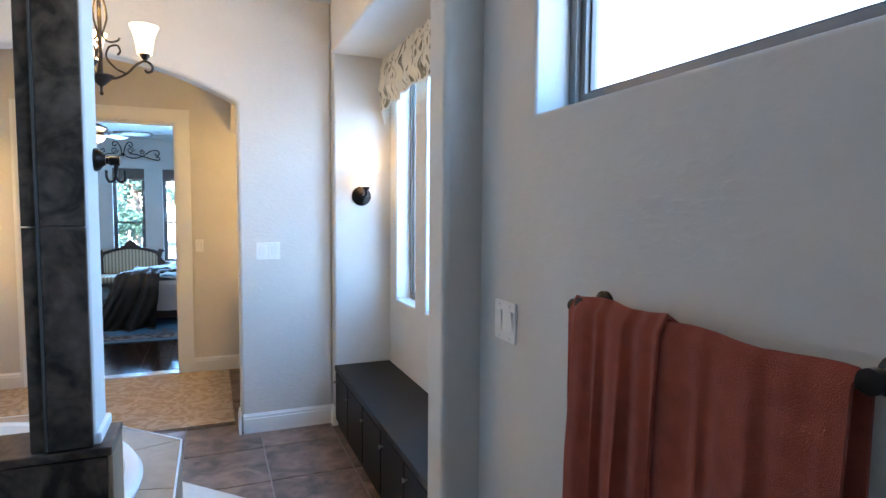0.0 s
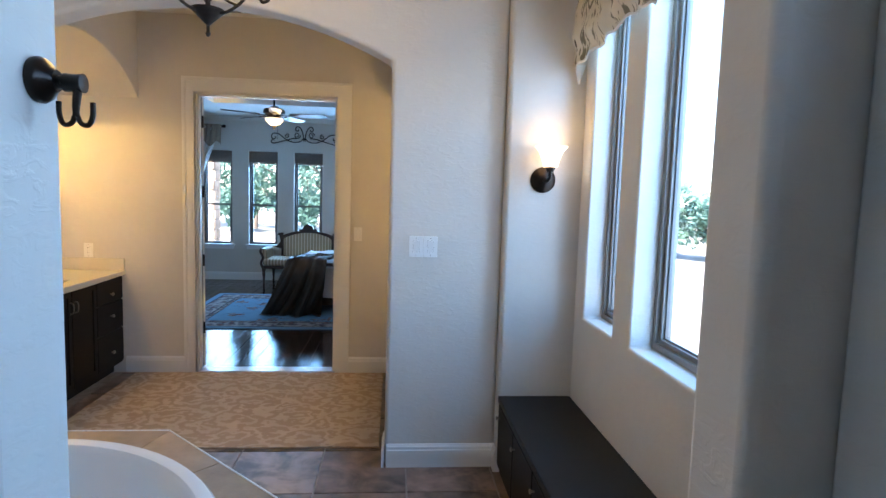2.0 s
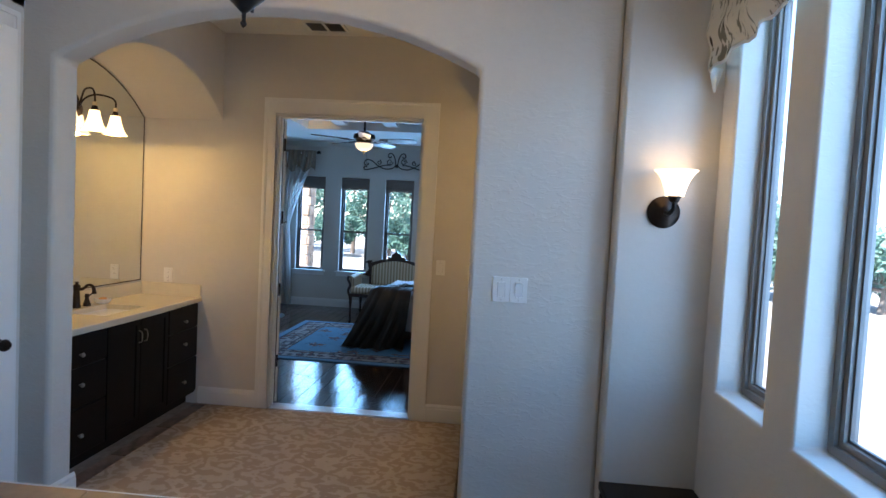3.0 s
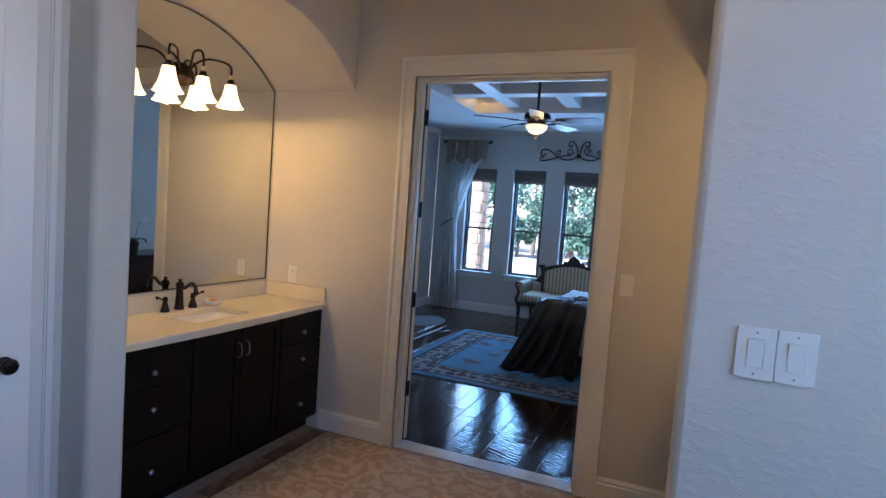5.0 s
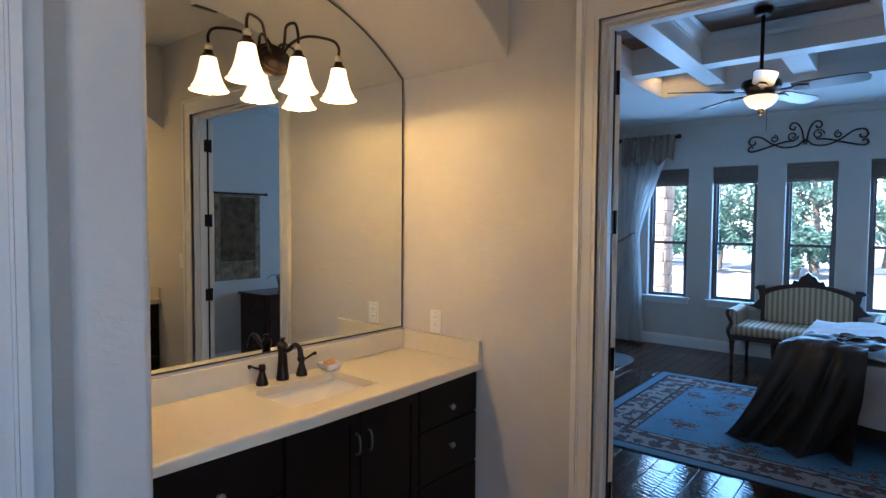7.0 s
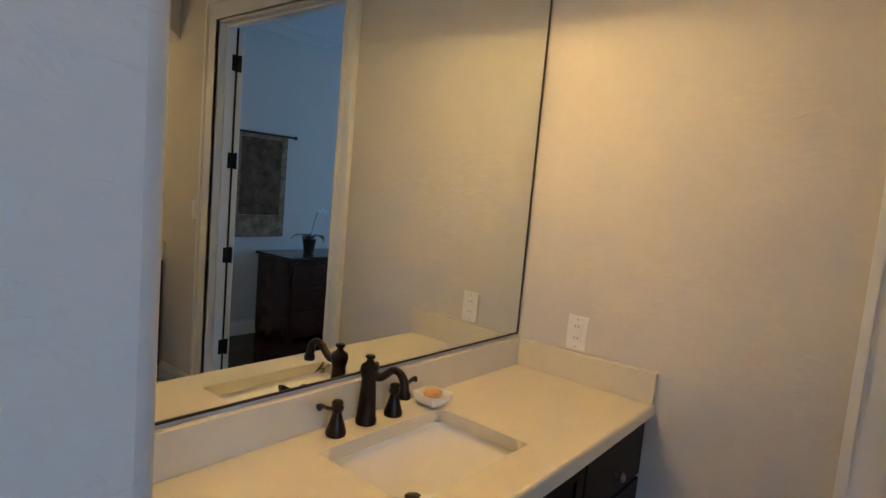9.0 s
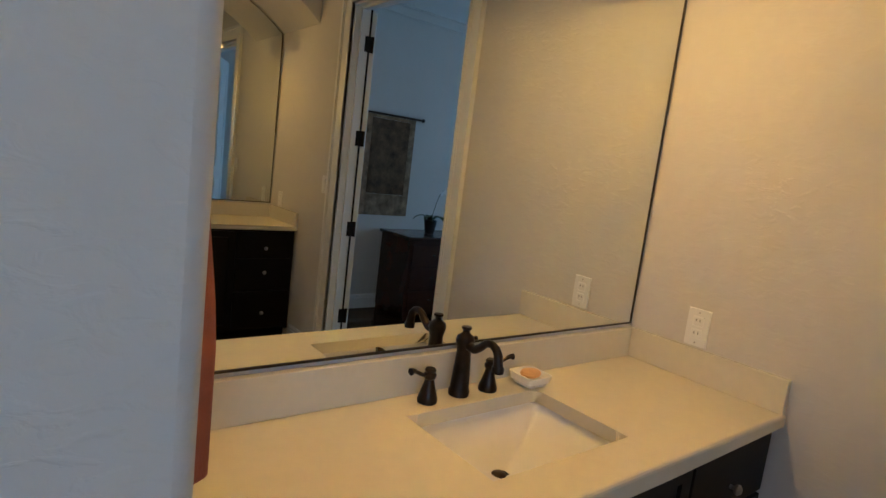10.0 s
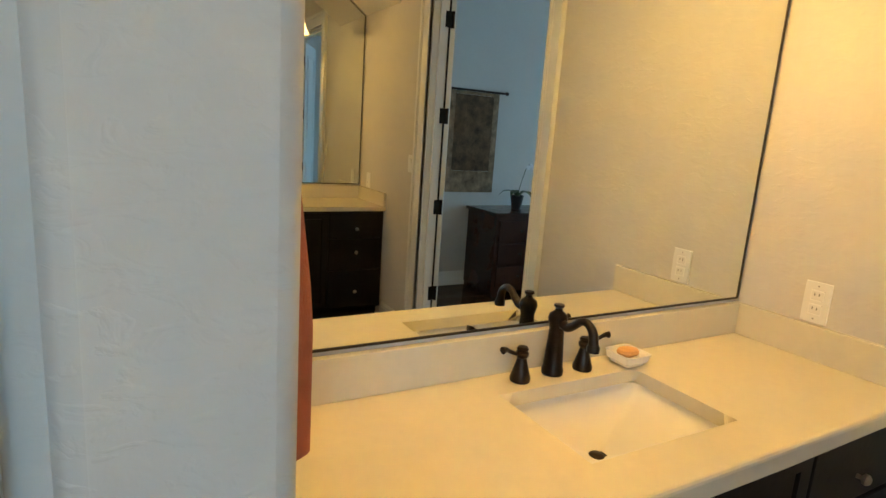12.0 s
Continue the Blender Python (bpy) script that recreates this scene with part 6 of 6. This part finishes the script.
def throw_skin(u, v):
    """u along the bed's edge, v from the bed top over the edge and down to the rug."""
    s = v * (1.22 + 0.16 * noise.noise(Vector((u * 3.1, 0.3, 5.0))))
    bx = BD[0] - 0.01 + 0.50 * u
    wav = 1.1 * noise.noise(Vector((u * 3.0 + 0.9 * v, v * 1.3, 2.0))) + 0.6 * noise.noise(Vector((u * 8.5 + 2.5 * v, v * 3.2, 7.0)))
    ruck = noise.noise(Vector((u * 2.4 - v * 3.0, v * 17.0 + u * 3.0, 1.0)))
    if s < 0.42:
        x = bx + 0.30 * (0.42 - s) + 0.12 * (0.42 - s) * u
        y = BD[2] - 0.045 + (0.42 - s) * (1.35 - 0.5 * u)
        z = 0.715 + 0.020 * wav + 0.030 * ruck
    else:
        d = s - 0.42
        k = max(0.0, 1 - d * 6)
        z = max(0.020 + 0.007 * (1 + wav), 0.715 - 0.10 * d * min(1, d * 8) - d * 0.85 + k * (0.020 * wav + 0.030 * ruck))
        spread = max(0.0, 1 - z / 0.715)
        belly = math.sin(math.pi * min(1, d / 0.75))
        x = bx - 0.30 * spread ** 1.4 * (1 - 0.85 * u) + 0.03 * wav * spread
        y = BD[2] - 0.06 - 0.09 * min(1, d * 6) - 0.06 * belly - 0.10 * spread - 0.15 * wav * (0.25 + spread) - max(0, d - 0.72) * 0.8
    return Vector((x, y, z))


part("cloth", sheet(70, 70, throw_skin, 0.006), M_THROW, throw, smooth=True)


def throw_tail(u, v):
    return Vector((BD[0] + 0.30 + 1.05 * v, 8.42 + 0.30 * u + 0.38 * v * (1 - u) + 0.03 * math.sin(v * 14), 0.722 + 0.05 * noise.noise(Vector((u * 4 + v, v * 5, 3.0))) + 0.02 * noise.noise(Vector((u * 11, v * 12, 6.0))) - 0.012 * v))


part("loose_end", sheet(24, 50, throw_tail, 0.006), M_THROW, throw, smooth=True)

# ---- tapestry, dresser and orchid by the east wall ----
def tapestry_material(base, dark, s):
    return material("tapestry_weave", base, 0.95, var=0.3, scale=s, fine=90, bump=0.3, bump_scale=250, second=dark, spec=0.05)


tap = thing("tapestry", (BX1 - 0.02, 7.0, 0.90), "brown woven wall tapestry with a paler border on a rod", "tapestry")
part("field", boxed(BX1 - 0.012, BX1 - 0.004, 6.80, 7.21, 1.10, 1.79), tapestry_material((0.17, 0.105, 0.065), (0.06, 0.038, 0.026), 9), tap)
_m = tapestry_material((0.30, 0.21, 0.14), (0.13, 0.085, 0.055), 14)
for _a in ((6.74, 6.798, 0.90, 1.82), (7.212, 7.27, 0.90, 1.82), (6.80, 7.21, 0.90, 1.098), (6.80, 7.21, 1.792, 1.82)):
    part("border", boxed(BX1 - 0.013, BX1 - 0.003, *_a), _m, tap)
part("rod", tube([(BX1 - 0.02, 6.68, 1.83), (BX1 - 0.02, 7.34, 1.83)], 0.010), M_CARVED, tap, smooth=True)
for _y in (6.67, 7.35):
    part("finial", lathe([(0.0, -0.02), (0.016, -0.01), (0.018, 0.0), (0.012, 0.012), (0.0, 0.018)], (BX1 - 0.02, _y, 1.83), 12, "y"), M_CARVED, tap, smooth=True)
M_MAHOG = material("dark_mahogany", (0.055, 0.022, 0.015), 0.25, var=0.3, scale=6, fine=40, bump=0.02, coat=0.2)
dresser = thing("dresser", (0.72, 7.5, 0), "dark mahogany chest of drawers against the bedroom wall", "dresser")
part("carcass", boxed(0.50, 0.985, 7.02, 8.04, 0.04, 0.745, 0.005), M_MAHOG, dresser)
part("top", boxed(0.47, 0.990, 6.99, 8.07, 0.746, 0.775, 0.008), M_MAHOG, dresser)
for _i in range(3):
    for _y0, _y1 in ((7.05, 7.52), (7.54, 8.01)):
        _d = part("drawer", boxed(0.482, 0.499, _y0, _y1, 0.09 + 0.21 * _i, 0.285 + 0.21 * _i, 0.005), M_MAHOG, dresser)
        part("knob", lathe([(0.0, 0.0), (0.006, 0.0), (0.012, -0.012), (0.0, -0.020)], (0.482, (_y0 + _y1) / 2, 0.19 + 0.21 * _i), 12, "x"), M_BRONZE, _d, smooth=True)
for _x in (0.53, 0.955):
    for _y in (7.06, 8.00):
        part("foot", boxed(_x - 0.03, _x + 0.03, _y - 0.03, _y + 0.03, 0.0, 0.039), M_MAHOG, dresser)
M_POT = material("dark_pot", (0.025, 0.024, 0.022), 0.3, var=0.2)
M_PLANT = material("orchid_leaf", (0.05, 0.09, 0.035), 0.4, var=0.3, scale=15)
M_PETAL = material("white_petal", (0.75, 0.72, 0.72), 0.6, var=0.05)
orchid = thing("potted_orchid", (0.72, 7.38, 0.775), "white orchid with strap leaves in a dark pot on the dresser", "plant")
OX, OY, OZ = 0.72, 7.38, 0.776
part("pot", lathe([(0.0, 0.0), (0.045, 0.0), (0.062, 0.12), (0.066, 0.13), (0.060, 0.13), (0.055, 0.115), (0.0, 0.112)], (OX, OY, OZ), 20), M_POT, orchid, smooth=True)
for _i in range(5):
    _a = 1.25 * _i + 0.4
    _P = smooth_path([(OX, OY, OZ + 0.11), (OX + 0.06 * math.cos(_a), OY + 0.06 * math.sin(_a), OZ + 0.17), (OX + 0.13 * math.cos(_a), OY + 0.13 * math.sin(_a), OZ + 0.165), (OX + 0.17 * math.cos(_a), OY + 0.17 * math.sin(_a), OZ + 0.125)], 4)
    _n = Vector((-math.sin(_a), math.cos(_a), 0))
    _r = [[p + _n * w * 0.03 * math.sin(math.pi * min(0.97, 0.12 + k / len(_P))) + Vector((0, 0, dz)) for w, dz in ((-1, 0), (0, -0.008), (1, 0), (0, -0.005))] for k, p in enumerate(_P)]
    part("leaf", rings_mesh(_r), M_PLANT, orchid, smooth=True)
_P = smooth_path([(OX, OY, OZ + 0.11), (OX - 0.02, OY + 0.02, OZ + 0.26), (OX - 0.01, OY + 0.07, OZ + 0.38), (OX + 0.02, OY + 0.14, OZ + 0.42), (OX + 0.03, OY + 0.20, OZ + 0.39)], 6)
part("stalk", tube(_P, 0.003, 6), M_PLANT, orchid)
for _k in (14, 18, 22):
    _b = bmesh.new()
    for _i in range(5):
        _q = lathe([(0.0, 0.0), (0.012, 0.006), (0.014, 0.014), (0.0, 0.026)], (0, 0, 0), 8, bm=bmesh.new())
        _q.transform(Matrix.Translation(_P[_k] + Vector((-0.006, 0, -0.012))) @ pose(0, 0, 0, 72 * _i, 0, 0) @ Matrix.Diagonal((0.25, 1, 1, 1)))
        _me = bpy.data.meshes.new("petal_tmp")
        _q.to_mesh(_me)
        _q.free()
        _b.from_mesh(_me)
        bpy.data.meshes.remove(_me)
    part("flower", _b, M_PETAL, orchid, "small white orchid flower", True)

# ---- outside ----
M_GROUND = material("dry_pale_ground", (0.27, 0.25, 0.22), 0.95, var=0.15, scale=0.6, fine=6, bump=0.2, bump_scale=3)
structure("ground", boxed(-300, 300, -300, 300, -0.9, -0.45), M_GROUND, "pale sunlit gravel ground around the house reaching the horizon", "ground")
# oak leaf colour lifted pale, bright outdoor haze painted into it
M_LEAVES = material("haze_paled_oak_foliage", (0.15, 0.26, 0.20), 0.7, var=0.3, scale=0.8, fine=4, second=(0.10, 0.19, 0.15))
M_LEAVES2 = material("cedar_foliage", (0.09, 0.175, 0.13), 0.7, var=0.3, scale=0.8, fine=4, second=(0.06, 0.12, 0.095))
M_BARK = material("grey_bark", (0.13, 0.105, 0.085), 0.9, var=0.3, scale=6, bump=0.4, bump_scale=15)


def let_light_through(m):
    """Leaves pass part of the light to their shaded side."""
    n, l = m.node_tree.nodes, m.node_tree.links
    b = n["Principled BSDF"]
    tr, mx = n.new("ShaderNodeBsdfTranslucent"), n.new("ShaderNodeMixShader")
    l.new(b.inputs["Base Color"].links[0].from_socket, tr.inputs["Color"])
    mx.inputs[0].default_value = 0.5
    l.new(b.outputs[0], mx.inputs[1])
    l.new(tr.outputs[0], mx.inputs[2])
    l.new(mx.outputs[0], n["Material Output"].inputs[0])


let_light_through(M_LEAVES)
let_light_through(M_LEAVES2)


def tree(at, h, r, seed, mat, label):
    """A tapered trunk with limbs and a crown of many small leaf blades."""
    rnd = random.Random(seed)
    t = thing("tree", at, label, "tree", "trees outside")
    bx, by, bz = at
    limbs = bmesh.new()
    tips = []
    tube(smooth_path([(bx, by, bz - 0.1), (bx + 0.08, by, bz + h * 0.2), (bx - 0.05, by + 0.1, bz + h * 0.45), (bx, by, bz + h * 0.75)]), lambda u: 0.07 * r * (1 - 0.75 * u), 8, limbs)
    for i in range(9):
        a, z0 = rnd.uniform(0, 6.28), rnd.uniform(0.22, 0.65) * h
        ln = r * rnd.uniform(0.6, 1.0)
        e = Vector((bx + ln * math.cos(a), by + ln * math.sin(a), bz + z0 + rnd.uniform(0.1, 0.35) * h))
        m = Vector((bx + 0.5 * ln * math.cos(a + 0.3), by + 0.5 * ln * math.sin(a + 0.3), bz + z0 + 0.06 * h))
        tube(smooth_path([(bx, by, bz + z0), m, e], 5), lambda u: 0.028 * r * (1 - 0.8 * u), 6, limbs)
        tips += [e, m, (e + m) / 2]
    part("trunk", limbs, M_BARK, t, smooth=True)
    verts, faces = [], []
    for c in range(50):
        if c < len(tips):
            p = tips[c]
        else:
            q = Vector((rnd.gauss(0, 1), rnd.gauss(0, 1), rnd.gauss(0, 1))).normalized() * rnd.uniform(0.35, 1.0)
            p = Vector((bx + q.x * r, by + q.y * r, bz + h * 0.52 + q.z * h * 0.46))
        cr = r * rnd.uniform(0.14, 0.28)
        for k in range(60):
            d = Vector((rnd.gauss(0, 1), rnd.gauss(0, 1), rnd.gauss(0, 0.8))).normalized() * cr * rnd.uniform(0.4, 1.0)
            u = Vector((rnd.gauss(0, 1), rnd.gauss(0, 1), rnd.gauss(0, 1))).normalized()
            w = u.orthogonal().normalized()
            s = rnd.uniform(0.08, 0.15)
            o = p + d
            n0 = len(verts)
            verts += [o - u * s, o + w * s * 0.5, o + u * s, o - w * s * 0.5]
            faces.append((n0, n0 + 1, n0 + 2, n0 + 3))
    me = bpy.data.meshes.new("crown")
    inv = WORLD[t.name].inverted()
    me.from_pydata([inv @ v for v in verts], [], faces)
    me.materials.append(mat)
    o = new("crown", me)
    o.parent = t
    return t


_r = random.Random(5)
for _i in range(17):
    _x = -16 + 1.9 * _i + _r.uniform(-0.6, 0.6)
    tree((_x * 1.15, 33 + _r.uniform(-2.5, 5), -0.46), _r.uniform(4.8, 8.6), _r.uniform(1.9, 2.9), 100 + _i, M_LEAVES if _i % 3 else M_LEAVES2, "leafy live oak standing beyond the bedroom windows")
for _i in range(6):
    tree((-12 + 4.1 * _i + _r.uniform(-0.7, 0.7), 28 + _r.uniform(-1, 1.5), -0.46), _r.uniform(2.0, 3.2), _r.uniform(1.2, 1.8), 200 + _i, M_LEAVES2, "low cedar shrub on the pale ground outside")
for _i in range(14):
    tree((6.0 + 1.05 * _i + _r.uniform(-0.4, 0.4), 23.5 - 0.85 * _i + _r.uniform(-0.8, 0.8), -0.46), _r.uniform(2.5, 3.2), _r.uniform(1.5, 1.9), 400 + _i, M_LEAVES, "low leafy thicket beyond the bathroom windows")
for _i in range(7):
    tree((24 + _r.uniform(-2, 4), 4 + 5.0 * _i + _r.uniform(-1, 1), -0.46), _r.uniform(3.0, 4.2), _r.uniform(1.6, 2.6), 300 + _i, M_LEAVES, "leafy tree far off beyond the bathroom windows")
# stone porch post outside the bedroom
M_STONE = material("warm_field_stone", (0.42, 0.31, 0.22), 0.9, var=0.3, scale=8, bump=0.3, bump_scale=12, second=(0.26, 0.17, 0.11))
porch = thing("porch_column", (-3.45, 12.9, -0.45), "warm stone porch column outside the bedroom window", "column")
_rr = random.Random(8)
part("core", boxed(-3.78, -3.42, 12.75, 13.10, -0.46, 2.95), M_GROUT, porch)
for _i in range(17):
    _z = -0.45 + 0.2 * _i
    for _j in range(2):
        _s = 0.19 if (_i + _j) % 2 else 0.17
        part("stone", boxed(-3.80 + 0.20 * _j, -3.80 + 0.20 * _j + _s, 12.735 - _rr.uniform(0, 0.02), 12.79, _z, _z + 0.19, 0.012, 1), M_STONE, porch)
        part("stone", boxed(-3.43, -3.405 + _rr.uniform(0, 0.02), 12.75 + 0.18 * _j, 12.75 + 0.18 * _j + 0.17, _z, _z + 0.19, 0.012, 1), M_STONE, porch)

# ---- floor pieces ----
def floor_tiles():
    f = bpy.data.objects["floor_bath"]
    shared = {}
    xs = [0.29 + 0.485 * k for k in range(-6, 3)]
    ys = [3.318 + 0.495 * k for k in range(-10, 7)]
    for i in range(len(xs) - 1):
        for j in range(len(ys) - 1):
            x0, x1, y0, y1 = max(xs[i], -2.05), min(xs[i + 1], 1.2), max(ys[j], -1.4), min(ys[j + 1], Y_DOOR)
            if x1 - x0 < 0.02 or y1 - y0 < 0.02:
                continue
            key = (round(x1 - x0, 3), round(y1 - y0, 3))
            if key not in shared:
                bm = boxed(-key[0] / 2 + 0.004, key[0] / 2 - 0.004, -key[1] / 2 + 0.004, key[1] / 2 - 0.004, -0.010, 0.0, 0.002, 1)
                me = bpy.data.meshes.new("tile")
                bm.to_mesh(me)
                bm.free()
                me.materials.append(M_SLATE)
                shared[key] = me
            o = new("tile", shared[key])
            o.parent = f
            o.location = ((x0 + x1) / 2, (y0 + y1) / 2, 0.0)


# every tile and plank takes its own shade and grain
def per_piece(m, lo, hi):
    n, l = m.node_tree.nodes, m.node_tree.links
    b = n["Principled BSDF"]
    old = b.inputs["Base Color"].links[0].from_socket
    oi = n.new("ShaderNodeObjectInfo")
    mr = n.new("ShaderNodeMapRange")
    mr.inputs["To Min"].default_value, mr.inputs["To Max"].default_value = lo, hi
    hs = n.new("ShaderNodeHueSaturation")
    l.new(oi.outputs["Random"], mr.inputs["Value"])
    l.new(mr.outputs[0], hs.inputs["Value"])
    l.new(old, hs.inputs["Color"])
    l.new(hs.outputs[0], b.inputs["Base Color"])
    ad = n.new("ShaderNodeVectorMath")
    ad.operation = "ADD"
    tc = next(k for k in n if k.type == "TEX_COORD")
    l.new(tc.outputs["Object"], ad.inputs[0])
    sc = n.new("ShaderNodeVectorMath")
    sc.operation = "SCALE"
    sc.inputs["Scale"].default_value = 37.0
    cb = n.new("ShaderNodeCombineXYZ")
    l.new(oi.outputs["Random"], cb.inputs[0])
    l.new(oi.outputs["Random"], cb.inputs[1])
    l.new(cb.outputs[0], sc.inputs[0])
    l.new(sc.outputs[0], ad.inputs[1])
    for k in n:
        if k.type == "TEX_NOISE":
            l.new(ad.outputs[0], k.inputs["Vector"])


per_piece(M_SLATE, 0.75, 1.3)
per_piece(M_WOODFLOOR, 0.6, 1.4)
floor_tiles()


def scraped(m):
    """Shallow scraping across the boards, as on hand-scraped floors."""
    n, l = m.node_tree.nodes, m.node_tree.links
    tc, wv, bp = n.new("ShaderNodeTexCoord"), n.new("ShaderNodeTexWave"), n.new("ShaderNodeBump")
    mp = n.new("ShaderNodeMapping")
    mp.inputs["Rotation"].default_value = (0, 0, radians(20))
    wv.bands_direction = "Y"
    wv.inputs["Scale"].default_value, wv.inputs["Distortion"].default_value, wv.inputs["Detail"].default_value = 9.0, 5.0, 2.0
    wv.inputs["Detail Scale"].default_value = 1.5
    bp.inputs["Strength"].default_value, bp.inputs["Distance"].default_value = 0.10, 0.004
    b = n["Principled BSDF"]
    l.new(tc.outputs["Object"], mp.inputs["Vector"])
    l.new(mp.outputs[0], wv.inputs["Vector"])
    l.new(wv.outputs[0], bp.inputs["Height"])
    l.new(b.inputs["Normal"].links[0].from_socket, bp.inputs["Normal"])
    l.new(bp.outputs[0], b.inputs["Normal"])


scraped(M_WOODFLOOR)


def floor_planks():
    """Glossy planks laid towards the windows, clipped to the bedroom."""
    f = bpy.data.objects["floor_bedroom"]
    w, rnd = 0.125, random.Random(3)
    ang = radians(90)
    cx, cy = (BX0 + BX1) / 2, (Y_BED + Y_WIN) / 2
    u, v = Vector((math.cos(ang), math.sin(ang))), Vector((-math.sin(ang), math.cos(ang)))
    near, rest = 0, bmesh.new()
    for i in range(-30, 31):
        s = -5.0 + rnd.uniform(0, 1)
        while s < 5.0:
            ln = rnd.uniform(0.9, 1.6)
            poly = [Vector((cx, cy)) + u * a + v * b for a, b in ((s, i * w), (s + ln, i * w), (s + ln, i * w + w), (s, i * w + w))]
            mid = sum(poly, Vector((0, 0))) / 4
            poly = [p + (mid - p).normalized() * 0.0020 for p in poly]
            for ax, lim, sg in ((0, BX0, 1), (0, BX1, -1), (1, Y_BED, 1), (1, Y_WIN, -1)):
                out = []
                for k in range(len(poly)):
                    p, q = poly[k], poly[(k + 1) % len(poly)]
                    dp, dq = sg * (p[ax] - lim), sg * (q[ax] - lim)
                    if dp >= 0:
                        out.append(p)
                    if (dp > 0 > dq) or (dp < 0 < dq):
                        out.append(p + (q - p) * (dp / (dp - dq)))
                poly = out
                if len(poly) < 3:
                    break
            s += ln
            if len(poly) < 3:
                continue
            c = sum(poly, Vector((0, 0))) / len(poly)
            if near < 290 and c.y < 9.6 and -3.2 < c.x < 0.4:
                bm = bmesh.new()
            else:
                bm = rest
            tilt = rnd.uniform(-0.0010, 0.0010)
            lo = [bm.verts.new((p.x, p.y, -0.006)) for p in poly]
            mid = [bm.verts.new((p.x, p.y, -0.0022)) for p in poly]
            ins = [p + Vector((math.copysign(min(0.004, abs(c.x - p.x)), c.x - p.x), math.copysign(min(0.004, abs(c.y - p.y)), c.y - p.y))) for p in poly]
            hi = [bm.verts.new((p.x, p.y, tilt * ((p - c).dot(v) / w * 2))) for p in ins]
            bm.faces.new(hi)
            for k in range(len(poly)):
                j = (k + 1) % len(poly)
                bm.faces.new((lo[k], lo[j], mid[j], mid[k]))
                bm.faces.new((mid[k], mid[j], hi[j], hi[k]))
            if bm is not rest:
                part("plank", bm, M_WOODFLOOR, f)
                near += 1
    o = part("planks_far", rest, M_WOODFLOOR, f)
    o["kind"] = "stuff"


floor_planks()
